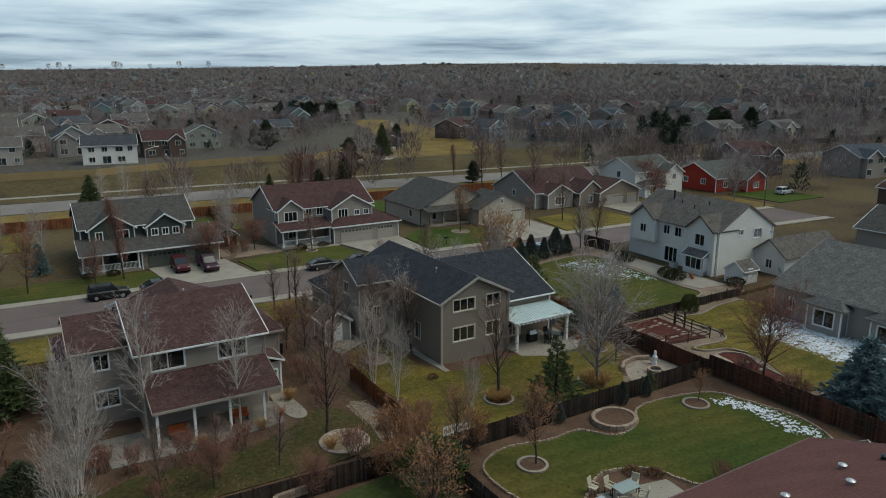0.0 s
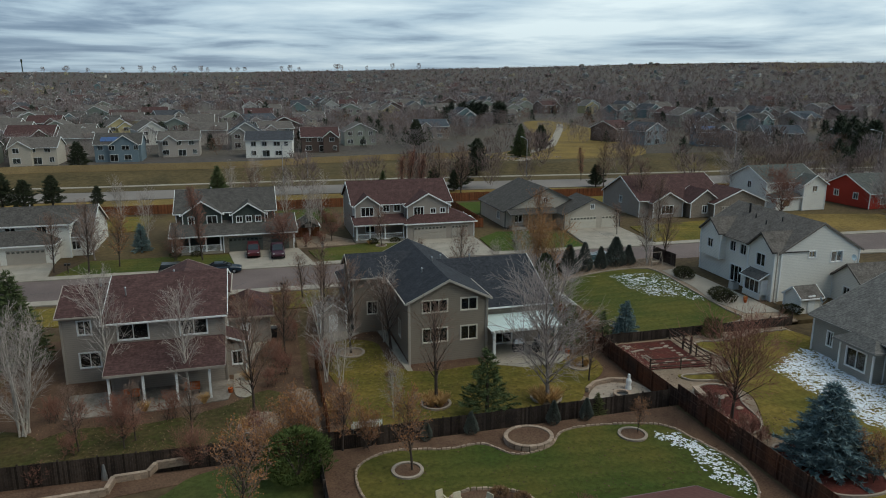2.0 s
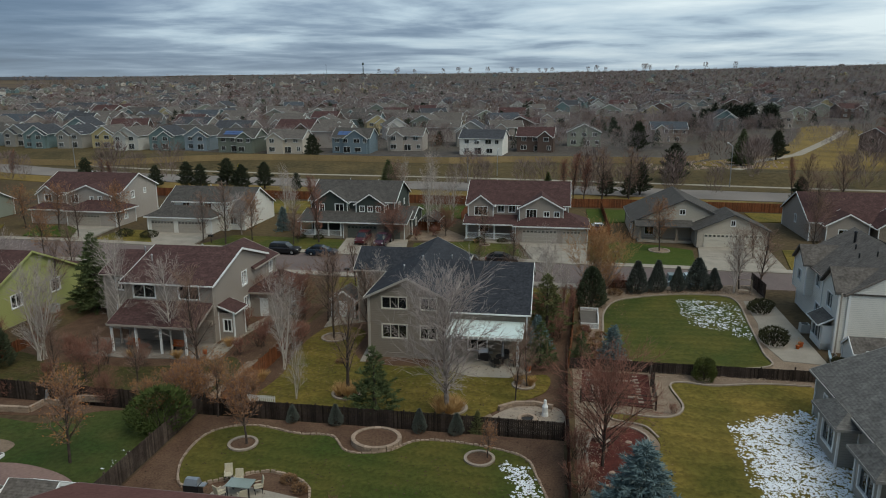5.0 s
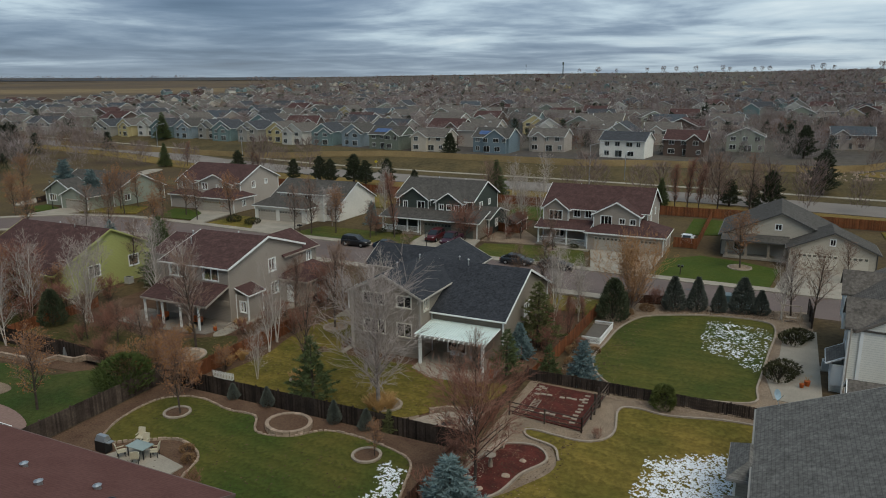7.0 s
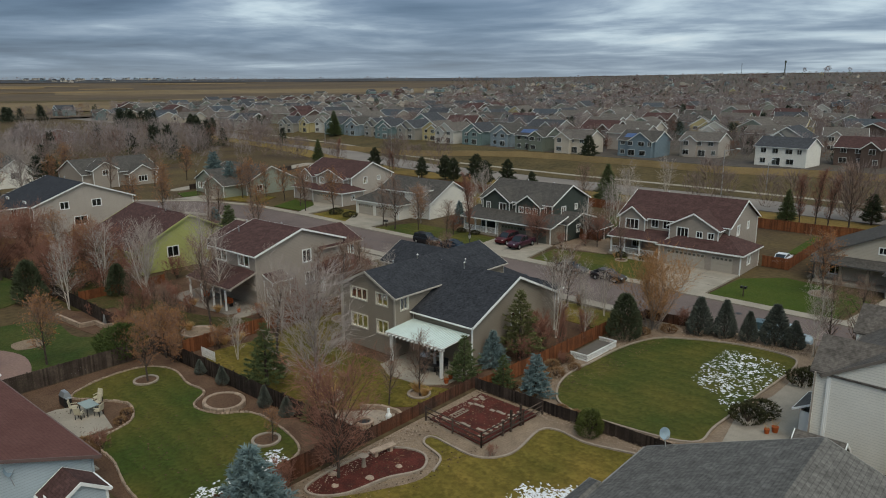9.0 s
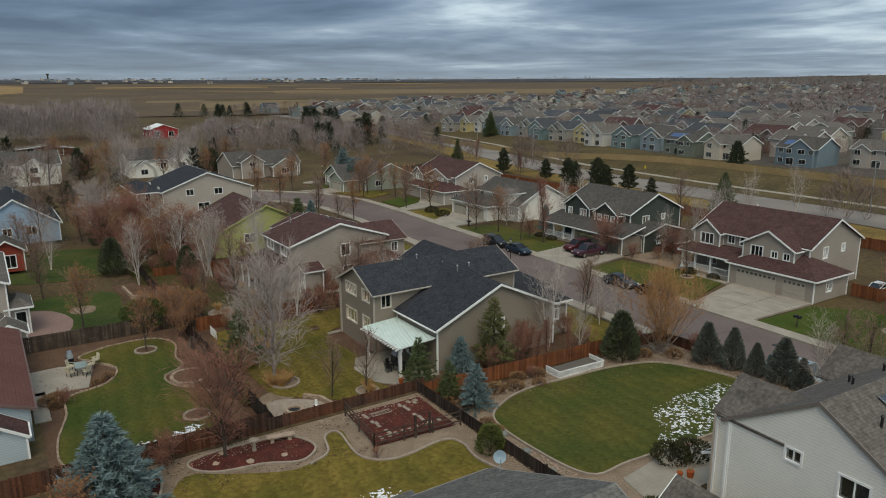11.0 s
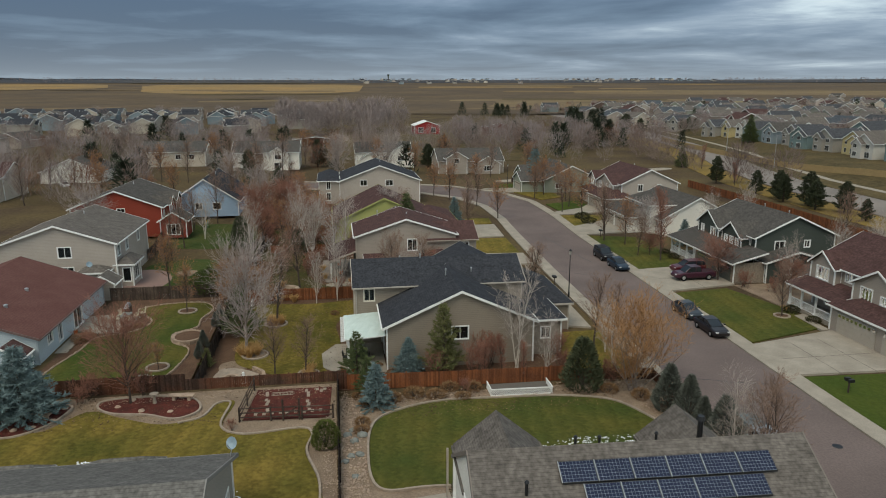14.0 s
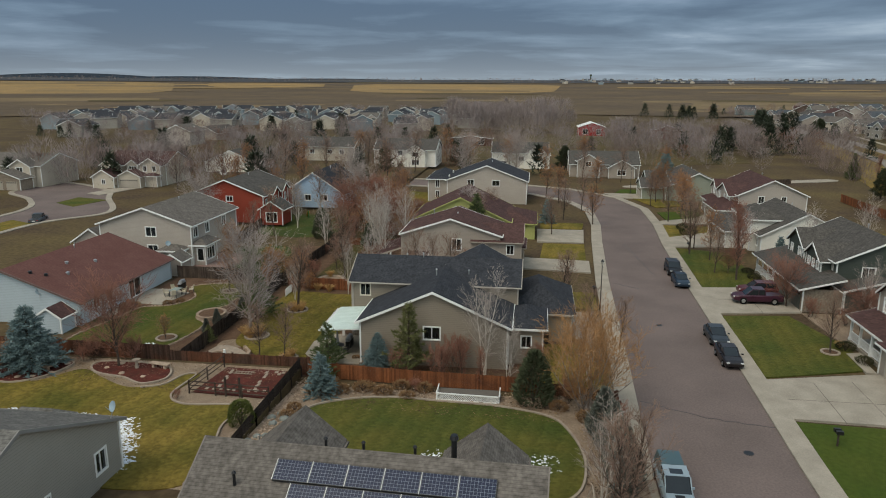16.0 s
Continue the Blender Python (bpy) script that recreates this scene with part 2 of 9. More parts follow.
twig_brown = material("brown_twigs", (0.28, 0.185, 0.14), 0.95, (0.14, 0.095, 0.075), 1, 0.7, 10, 0.3)
twig_red = material("red_brown_twigs", (0.30, 0.145, 0.105), 0.95, (0.15, 0.078, 0.057), 1, 0.7, 10, 0.3)
leaf_orange = material("dead_orange_leaves", (0.44, 0.205, 0.08), 0.9, (0.25, 0.11, 0.045), 2, 0.8, 10, 0.3)
needle_green = material("green_needles", (0.12, 0.145, 0.06), 0.85, (0.06, 0.08, 0.034), 2.5, 0.8, 12, 0.4)
needle_blue = material("blue_spruce_needles", (0.185, 0.25, 0.25), 0.85, (0.11, 0.16, 0.165), 2.5, 0.8, 12, 0.4)
needle_dark = material("dark_juniper_needles", (0.085, 0.10, 0.055), 0.9, (0.06, 0.068, 0.04), 2.5, 0.8, 12, 0.4)
straw = material("straw_grass", (0.52, 0.33, 0.14), 0.95, (0.36, 0.21, 0.09), 3, 0.7, 15, 0.3)
rock = material("tan_boulder", (0.42, 0.32, 0.24), 0.9, (0.30, 0.22, 0.17), 2, 0.8, 10, 0.3, 0.5, 8)
cell = material("solar_cell", (0.010, 0.013, 0.034), 0.22, (0.014, 0.019, 0.048), 2, 0.5, 8, 0.1)
cell_gap = material("pale_panel_backing", (0.17, 0.20, 0.25), 0.4)
rubber = material("rubber", (0.012, 0.012, 0.012), 0.85)
terracotta = material("terracotta_cushion", (0.40, 0.10, 0.03), 0.8)

# ---- building blocks ----


class Shape:
    """Vertices and faces gathered for one mesh."""

    def __init__(self):
        self.v, self.f = [], []

    def poly(self, *pts):
        i = len(self.v)
        self.v += [tuple(p) for p in pts]
        self.f.append(tuple(range(i, i + len(pts))))

    def box(self, x0, x1, y0, y1, z0, z1):
        i = len(self.v)
        self.v += [(x, y, z) for z in (z0, z1) for x, y in ((x0, y0), (x1, y0), (x1, y1), (x0, y1))]
        self.f += [(i + 3, i + 2, i + 1, i), (i + 4, i + 5, i + 6, i + 7)] + [(i + k, i + (k + 1) % 4, i + 4 + (k + 1) % 4, i + 4 + k) for k in range(4)]
        return self

    def prism(self, ring_a, ring_b):
        i, k = len(self.v), len(ring_a)
        self.v += [tuple(p) for p in ring_a] + [tuple(p) for p in ring_b]
        self.f += [tuple(range(i + k - 1, i - 1, -1)), tuple(range(i + k, i + 2 * k))]
        self.f += [(i + j, i + (j + 1) % k, i + k + (j + 1) % k, i + k + j) for j in range(k)]
        return self

    def beam(self, a, b, w, h=None):
        """A square bar from a to b."""
        a, b = Vector(a), Vector(b)
        h = h or w
        d = (b - a).normalized()
        s = d.cross(Vector((0, 0, 1)))
        s = Vector((1, 0, 0)) if s.length < 1e-3 else s.normalized()
        u = s.cross(d)
        c = [(-1, -1), (1, -1), (1, 1), (-1, 1)]
        return self.prism([a + s * (p * w / 2) + u * (q * h / 2) for p, q in c], [b + s * (p * w / 2) + u * (q * h / 2) for p, q in c])

    def tube(self, a, b, r0, r1, k=6):
        a, b = Vector(a), Vector(b)
        d = (b - a).normalized()
        s = d.cross(Vector((0.13, 0.31, 0.94)))
        s = Vector((1, 0, 0)) if s.length < 1e-3 else s.normalized()
        u = d.cross(s)
        ang = [2 * math.pi * j / k for j in range(k)]
        return self.prism([a + (s * math.cos(t) + u * math.sin(t)) * r0 for t in ang], [b + (s * math.cos(t) + u * math.sin(t)) * r1 for t in ang])

    def mesh(self, name, mat, shift=(0, 0, 0)):
        me = bpy.data.meshes.new(name)
        sx, sy, sz = shift
        seen, order, verts = {}, [], []
        for x, y, z in self.v:
            key = (round(x, 4), round(y, 4), round(z, 4))
            if key not in seen:
                seen[key] = len(verts)
                verts.append((x - sx, y - sy, z - sz))
            order.append(seen[key])
        faces = [tuple(order[i] for i in f) for f in self.f]
        me.from_pydata(verts, [], [f for f in faces if len(set(f)) == len(f)])
        me.materials.append(mat)
        me.update()
        return me


def lift(x, y):
    """The gardens to the south lie on slightly higher ground."""
    if x >= 49.4 and y < 49.2:
        return 0.8
    if 50.5 < x < 95 and 49.2 <= y < 76.6:
        return min(1.2, max(0.0, (x - 52.5) * 0.0625))
    if y > 120:
        return bank(x, y)
    return 0.5 if y < 36.7 and x < 49.4 and x > -140 else 0.0


ARTERIAL = [(260, 140), (180, 147), (114, 152), (60, 158), (20, 161), (-20, 162), (-65, 166), (-100, 174), (-140, 188), (-200, 200), (-264, 211), (-380, 225), (-600, 240)]
BANK = 2.0


def bank(x, y):
    """Height of the land beyond the main road: a grass slope, then a terrace."""
    line = ARTERIAL[0][1] if x >= ARTERIAL[0][0] else ARTERIAL[-1][1]
    for (xa, ya), (xb, yb) in zip(ARTERIAL[:-1], ARTERIAL[1:]):
        if xb <= x < xa:
            line = yb + (ya - yb) * (x - xb) / (xa - xb)
    return BANK * min(1.0, max(0.0, (y - line - 16) / 11))


def nearer(x, y):
    """Places of the rows beyond the main road, drawn in towards the gardens."""
    return 38 + 0.92 * (x - 38), -12 + 0.92 * (y + 12)


def thing(name, x, y, z=0.0, label="", category="", group="", kind=""):
    ob = new(name)
    ob.empty_display_size = 0.3
    ob.location = (x, y, z + lift(x, y))
    ob["at"] = (x, y, z)
    return tagged(ob, label, category, group, kind)


def part(name, shape, mat, parent, label=""):
    """One mesh under a thing or under a part; shape in world metres."""
    top = parent if parent.parent is None else parent.parent
    at = tuple(top["at"])
    ob = new(name, shape.mesh(name, mat, at))
    ob.parent = parent
    return tagged(ob, label)


def solo(name, shape, mat, x, y, z=0.0, label="", category="", group="", kind="", raised=True):
    ob = new(name, shape.mesh(name, mat, (x, y, z)))
    ob.location = (x, y, z + (lift(x, y) if raised else 0))
    return tagged(ob, label, category, group, kind)


def smooth(pts, steps=6):
    """A closed flowing outline through the points."""
    out, k = [], len(pts)
    for i in range(k):
        p0, p1, p2, p3 = (Vector(pts[(i + j - 1) % k]) for j in range(4))
        for s in range(steps):
            t = s / steps
            q = 0.5 * (2 * p1 + (p2 - p0) * t + (2 * p0 - 5 * p1 + 4 * p2 - p3) * t * t + (3 * p1 - p0 - 3 * p2 + p3) * t ** 3)
            out.append((q.x, q.y))
    return out


def sheet(name, pts, z, mat, label, category, flow=False, kind="structure", thick=0.14):
    pts = smooth(pts) if flow else pts
    s = Shape()
    x, y = sum(p[0] for p in pts) / len(pts), sum(p[1] for p in pts) / len(pts)
    slope = 0.0625 if 50.5 < x < 71 and 49.2 < y < 76.6 else 0.0
    h = [z + slope * (p[0] - x) for p in pts]
    s.prism([(p[0], p[1], a - thick) for p, a in zip(pts, h)], [(p[0], p[1], a) for p, a in zip(pts, h)])
    return solo(name, s, mat, x, y, z - thick, label, category, kind=kind)


def band(pts, z, w, h, closed=False):
    """A kerb or strip of width w along a line."""
    s, k = Shape(), len(pts)
    rows = []
    for i in range(k):
        a = Vector(pts[(i - 1) % k] if closed or i else pts[i])
        b = Vector(pts[(i + 1) % k] if closed or i < k - 1 else pts[i])
        d = (b - a).normalized()
        side = Vector((-d.y, d.x)) * w / 2
        p = Vector(pts[i])
        g = z + (lift(p.x, p.y) - lift(*pts[0]) if 50.5 < p.x < 72 and 49.2 < p.y < 76.6 else 0.0)
        rows.append([(p.x + side.x, p.y + side.y, g), (p.x - side.x, p.y - side.y, g), (p.x - side.x, p.y - side.y, g + h), (p.x + side.x, p.y + side.y, g + h)])
    for r in rows:
        s.v += r
    n = len(rows)
    for i in range(n if closed else n - 1):
        j = (i + 1) % n
        s.f += [(4 * i + a, 4 * j + a, 4 * j + (a + 1) % 4, 4 * i + (a + 1) % 4) for a in range(4)]
    if not closed:
        s.f += [(0, 1, 2, 3), (4 * n - 1, 4 * n - 2, 4 * n - 3, 4 * n - 4)]
    return s


# ---- houses ----
WALL = 0.2


def wall_side(outline, holes, at):
    """A wall face with openings cut through it and reveals; at(u, z, depth) gives the place."""
    bm = bmesh.new()
    edges = []
    for loop in [outline] + [[(u - w / 2, z - h / 2), (u + w / 2, z - h / 2), (u + w / 2, z + h / 2), (u - w / 2, z + h / 2)] for u, z, w, h in holes]:
        vs = [bm.verts.new((a, b, 0)) for a, b in loop]
        edges += [bm.edges.new((vs[i], vs[(i + 1) % len(vs)])) for i in range(len(vs))]
    bmesh.ops.triangle_fill(bm, use_beauty=True, use_dissolve=False, edges=edges, normal=(0, 0, 1))
    faces = [[(v.co.x, v.co.y) for v in f.verts] for f in bm.faces]
    bm.free()
    s = Shape()
    for f in faces:
        s.poly(*[at(a, b, 0) for a, b in f])
    for u, z, w, h in holes:
        c = [(u - w / 2, z - h / 2), (u + w / 2, z - h / 2), (u + w / 2, z + h / 2), (u - w / 2, z + h / 2)]
        for i in range(4):
            (a, b), (c2, d) = c[i], c[(i + 1) % 4]
            s.poly(at(a, b, 0), at(c2, d, 0), at(c2, d, WALL), at(a, b, WALL))
    return s


def window(parent, at, u, z, w, h, frame_mat, bars=1, shade=0.0):
    """Frame with casing, and a pane under it."""
    def bx(s, u0, u1, z0, z1, d0, d1):
        s.prism([at(u0, z0, d0), at(u1, z0, d0), at(u1, z1, d0), at(u0, z1, d0)], [at(u0, z0, d1), at(u1, z0, d1), at(u1, z1, d1), at(u0, z1, d1)])
    s, e = Shape(), 0.09
    a, b, c, d = u - w / 2, u + w / 2, z - h / 2, z + h / 2
    for box in ((a - e, b + e, d - 0.03, d + e), (a - e, b + e, c - e, c + 0.03), (a - e, a + 0.03, c + 0.03, d - 0.03), (b - 0.03, b + e, c + 0.03, d - 0.03)):
        bx(s, *box, -0.05, 0.09)
    for k in range(1, bars + 1):
        m = a + (b - a) * k / (bars + 1)
        bx(s, m - 0.03, m + 0.03, c + 0.03, d - 0.03, 0.02, 0.09)
    fr = part("window", s, frame_mat, parent)
    g = Shape()
    bx(g, a + 0.01, b - 0.01, c + 0.01, d - 0.01, 0.1, 0.106)
    part("pane", g, glass, fr)
    if shade:
        g = Shape()
        bx(g, a + 0.03, b - 0.03, d - h * shade, d - 0.02, 0.15, 0.16)
        part("blind", g, blind, fr)


def garage_door(parent, at, u, w, h, mat):
    s = Shape()

    def bx(u0, u1, z0, z1, d0, d1):
        s.prism([at(u0, z0, d0), at(u1, z0, d0), at(u1, z1, d0), at(u0, z1, d0)], [at(u0, z0, d1), at(u1, z0, d1), at(u1, z1, d1), at(u0, z1, d1)])
    cols = max(4, round(w / 0.6))
    for r in range(4):
        z0, z1 = 0.05 + h * r / 4, 0.05 + h * (r + 1) / 4 - 0.015
        bx(u - w / 2, u + w / 2, z0, z1, 0.08, 0.14)
        for c in range(cols):
            a = u - w / 2 + w * (c + 0.15) / cols
            bx(a, a + w * 0.7 / cols, z0 + 0.1, z1 - 0.1, 0.055, 0.08)
    door = part("garage_door", s, mat, parent)
    for c in range(cols):
        g = Shape()
        a = u - w / 2 + w * (c + 0.2) / cols
        z0 = 0.05 + h * 0.8
        g.prism([at(a, z0, 0.05), at(a + w * 0.6 / cols, z0, 0.05), at(a + w * 0.6 / cols, z0 + h * 0.13, 0.05), at(a, z0 + h * 0.13, 0.05)],
                [at(a, z0, 0.057), at(a + w * 0.6 / cols, z0, 0.057), at(a + w * 0.6 / cols, z0 + h * 0.13, 0.057), at(a, z0 + h * 0.13, 0.057)])
        part("pane", g, glass, door)


def door(parent, at, u, w, h, mat, z0=0.15):
    s = Shape()

    def bx(u0, u1, a, b, d0, d1):
        s.prism([at(u0, a, d0), at(u1, a, d0), at(u1, b, d0), at(u0, b, d0)], [at(u0, a, d1), at(u1, a, d1), at(u1, b, d1), at(u0, b, d1)])
    bx(u - w / 2, u + w / 2, z0, z0 + h, 0.06, 0.1)
    for i in (0, 1):
        for j in (0, 1):
            bx(u - w * 0.4 + i * w * 0.43, u - w * 0.03 + i * w * 0.43, z0 + 0.15 + j * h * 0.48, z0 + h * 0.46 + j * h * 0.48, 0.04, 0.06)
    d = part("door", s, mat, parent)
    k = Shape()
    p, q = at(u + w * 0.42, z0 + h * 0.48, 0.0), at(u + w * 0.42, z0 + h * 0.48, 0.06)
    k.tube(p, q, 0.03, 0.03)
    part("door_knob", k, metal, d)


def sides(x0, x1, y0, y1):
    """For each side, a function from (along, height, depth inwards) to a place."""
    return {"S": lambda u, z, d: (u, y0 + d, z), "N": lambda u, z, d: (u, y1 - d, z),
            "W": lambda u, z, d: (x0 + d, u, z), "E": lambda u, z, d: (x1 - d, u, z)}


def gable_roof(parent, x0, x1, y0, y1, z, rise, ridge, mat, trim, over=0.4, rake=0.35, thick=0.16, ends=(True, True)):
    """Two slopes meeting at a ridge along x or y, with barge boards and gutters."""
    along_x = ridge == "x"
    (a0, a1), (b0, b1) = ((x0, x1), (y0, y1)) if along_x else ((y0, y1), (x0, x1))
    mid, half = (b0 + b1) / 2, (b1 - b0) / 2
    drop = rise * over / half
    prof = [(b0 - over, z - drop), (mid, z + rise), (b1 + over, z - drop), (b1 + over, z - drop + thick), (mid, z + rise + thick), (b0 - over, z - drop + thick)]
    place = (lambda a, b, h: (a, b, h)) if along_x else (lambda a, b, h: (b, a, h))
    s = Shape()
    for lo, hi in ((0, 1), (1, 2)):
        tri = [prof[lo], prof[hi], prof[5 - hi], prof[5 - lo]]
        s.prism([place(a0 - rake, b, h) for b, h in tri], [place(a1 + rake, b, h) for b, h in tri])
    roof = part("roof", s, mat, parent)
    for end, shown in zip((a0 - rake - 0.03, a1 + rake + 0.03), ends):
        if not shown:
            continue
        t = Shape()
        for lo, hi in ((0, 1), (1, 2)):
            q = [prof[lo], prof[hi], prof[5 - hi], prof[5 - lo]]
            q = [(b, h - (0.05 if i < 2 else -0.015)) for i, (b, h) in enumerate(q)]
            t.prism([place(end - 0.03, b, h) for b, h in q], [place(end + 0.03, b, h) for b, h in q])
        part("barge_board", t, trim, roof)
    for b, sgn in ((b0 - over, -1), (b1 + over, 1)):
        t = Shape()
        t.prism([place(a0 - rake, b + sgn * 0.005, z - drop - 0.03), place(a0 - rake, b + sgn * 0.12, z - drop), place(a0 - rake, b + sgn * 0.12, z - drop + 0.12), place(a0 - rake, b + sgn * 0.005, z - drop + 0.12)],
                [place(a1 + rake, b + sgn * 0.005, z - drop - 0.03), place(a1 + rake, b + sgn * 0.12, z - drop), place(a1 + rake, b + sgn * 0.12, z - drop + 0.12), place(a1 + rake, b + sgn * 0.005, z - drop + 0.12)])
        part("gutter", t, trim, roof)
    return roof


def hip_roof(parent, x0, x1, y0, y1, z, rise, mat, trim, over=0.45, open_side=""):
    """Four slopes; open_side names a side whose slope runs straight into a wall."""
    x0, x1, y0, y1 = x0 - over, x1 + over, y0 - over, y1 + over
    half = min(x1 - x0, y1 - y0) / 2
    if x1 - x0 >= y1 - y0:
        r0, r1 = (x0 + (0 if open_side == "W" else half), (y0 + y1) / 2), (x1 - (0 if open_side == "E" else half), (y0 + y1) / 2)
    else:
        r0, r1 = ((x0 + x1) / 2, y0 + (0 if open_side == "S" else half)), ((x0 + x1) / 2, y1 - (0 if open_side == "N" else half))
    s = Shape()
    base = [(x0, y0), (x1, y0), (x1, y1), (x0, y1)]
    for t in (0.0, 0.16):
        zz = z + t - 0.12
        A, B, C, D = [(x, y, zz) for x, y in base]
        P, Q = (*r0, zz + rise), (*r1, zz + rise)
        if x1 - x0 >= y1 - y0:
            for q in ((A, B, Q, P), (B, C, Q), (C, D, P, Q), (D, A, P)):
                s.poly(*q)
        else:
            for q in ((A, B, P), (B, C, Q, P), (C, D, Q), (D, A, P, Q)):
                s.poly(*q)
    for i in range(4):
        a, b = base[i], base[(i + 1) % 4]
        s.poly((*a, z - 0.12), (*b, z - 0.12), (*b, z + 0.04), (*a, z + 0.04))
    roof = part("roof", s, mat, parent)
    t = Shape()
    for i in range(4):
        a, b = base[i], base[(i + 1) % 4]
        t.beam((*a, z - 0.06), (*b, z - 0.06), 0.07, 0.2)
    part("fascia", t, trim, roof)
    return roof


def shed_roof(parent, low, high, thick, mat, trim):
    """A single slope: two low corners, two high ones."""
    (a, b), (c, d) = low, high
    s = Shape()
    s.prism([a, b, d, c], [(p[0], p[1], p[2] + thick) for p in (a, b, d, c)])
    roof = part("roof", s, mat, parent)
    t = Shape()
    for p, q in ((a, b), (a, c), (b, d)):
        t.beam((p[0], p[1], p[2] + thick * 0.3), (q[0], q[1], q[2] + thick * 0.3), 0.08, thick * 1.25)
    part("fascia", t, trim, roof)
    return roof


def volume(h, x0, x1, y0, y1, z0, z1, mat, roof=None, rise=2.0, roof_mat=None, trim=None, frames=None, wins="", doors=(), over=0.4, rake=0.35, skip="", garage_mat=None, shade=0.0, verge=None):
    """A block of a house: walls with openings and its roof. wins: entries 'S 12.5 4.6 1.5 1.2 1' = side, along, height, width, height, bars."""
    trim, frames = trim or white, frames or white
    at = sides(x0, x1, y0, y1)
    holes = {k: [] for k in "SNWE"}
    for w in wins.split(","):
        if w.strip():
            k, *v = w.split()
            holes[k].append([float(a) for a in v])
    for k in "SNWE":
        if k in skip:
            continue
        lo, hi = (x0, x1) if k in "SN" else (y0, y1)
        out = [(lo, z0), (hi, z0), (hi, z1)]
        if (roof == "x" and k in "WE") or (roof == "y" and k in "SN"):
            out.append(((lo + hi) / 2, z1 + rise))
        out.append((lo, z1))
        part("wall", wall_side(out, [v[:4] for v in holes[k]], at[k]), mat, h)
        for v in holes[k]:
            window(h, at[k], *v[:4], frames, int(v[4]) if len(v) > 4 else 1, shade if random.random() < 0.5 else 0.0)
        if k in "SN":
            for u in (lo, hi):
                c = at[k](u, 0, -0.012)
                part("corner_board", Shape().box(c[0] - 0.07, c[0] + 0.07, c[1] - 0.07, c[1] + 0.07, z0, z1), trim, h)
    for k, kind, u, w, hh in doors:
        if kind == "garage":
            garage_door(h, lambda a, b, d, f=at[k]: f(a, b, d - 0.16), u, w, hh, garage_mat or garage_tan)
        else:
            door(h, lambda a, b, d, f=at[k]: f(a, b, d - 0.12), u, w, hh, kind)
    trim = verge or trim
    if roof == "y" and y1 - y0 < 2.6:
        south = "S" in wins
        return gable_roof(h, x0, x1, y0 if south else y0 - 3.2, y1 + 3.2 if south else y1, z1, rise, roof, roof_mat, trim, over, rake, ends=(south, not south))
    if roof in ("x", "y"):
        return gable_roof(h, x0, x1, y0, y1, z1, rise, roof, roof_mat, trim, over, rake)
    if roof == "hip":
        return hip_roof(h, x0, x1, y0, y1, z1, rise, roof_mat, trim)
    return None


def vents(h, spots, mat=None):
    """Roof vent pipes with caps."""
    for x, y, z in spots:
        s = Shape()
        s.tube((x, y, z - 0.2), (x, y, z + 0.45), 0.07, 0.07).tube((x, y, z + 0.45), (x, y, z + 0.55), 0.12, 0.05)
        part("vent_pipe", s, mat or metal, h)


def porch(h, x0, x1, y0, y1, z, posts, rail_mat, floor_z=0.35, rails=True, post_w=0.2):
    s = Shape()
    s.box(x0, x1, y0, y1, 0, floor_z)
    part("porch_floor", s, concrete, h)
    for x, y in posts:
        s = Shape()
        s.box(x - post_w / 2, x + post_w / 2, y - post_w / 2, y + post_w / 2, floor_z, z).box(x - post_w * 0.75, x + post_w * 0.75, y - post_w * 0.75, y + post_w * 0.75, floor_z, floor_z + 0.25)
        part("post", s, rail_mat, h)
    if rails:
        for (xa, ya), (xb, yb) in zip(posts[:-1], posts[1:]):
            rail = part("railing", Shape().beam((xa, ya, floor_z + 0.95), (xb, yb, floor_z + 0.95), 0.08), rail_mat, h)
            part("bottom_rail", Shape().beam((xa, ya, floor_z + 0.12), (xb, yb, floor_z + 0.12), 0.06), rail_mat, rail)
            d = math.hypot(xb - xa, yb - ya)
            for i in range(1, int(d / 0.16)):
                t = i * 0.16 / d
                x, y = xa + (xb - xa) * t, ya + (yb - ya) * t
                part("baluster", Shape().box(x - 0.02, x + 0.02, y - 0.02, y + 0.02, floor_z + 0.12, floor_z + 0.95), rail_mat, rail)


# ---- ground and roads ----
RISE = ((-180, 0.35), (-140, 0.4), (-110, 0.25), (-60, 0.22), (-35, 0.25), (-20, 0.4), (0, 0.5), (15, 0.75), (30, 1.05), (40, 1.12), (55, 0.95), (75, 0.6), (180, 0.35))


def gz(x, y):
    """The land's height: flat near by, rising gently far off, most to the north-east."""
    dx, dy = x - 50, y - 20
    d, heading = math.hypot(dx, dy), math.degrees(math.atan2(dx, dy))
    t = min(1, max(0, (d - 600) / 2600))
    step = bank(x, y) if y > 120 else 0.0
    if t == 0:
        return step - 0.06
    for (a0, e0), (a1, e1) in zip(RISE[:-1], RISE[1:]):
        if a0 <= heading <= a1:
            e = e0 + (e1 - e0) * (heading - a0) / (a1 - a0)
    return max(step, t * t * (3 - 2 * t) * (25 + 3200 * math.tan(radians(e)))) - 0.06


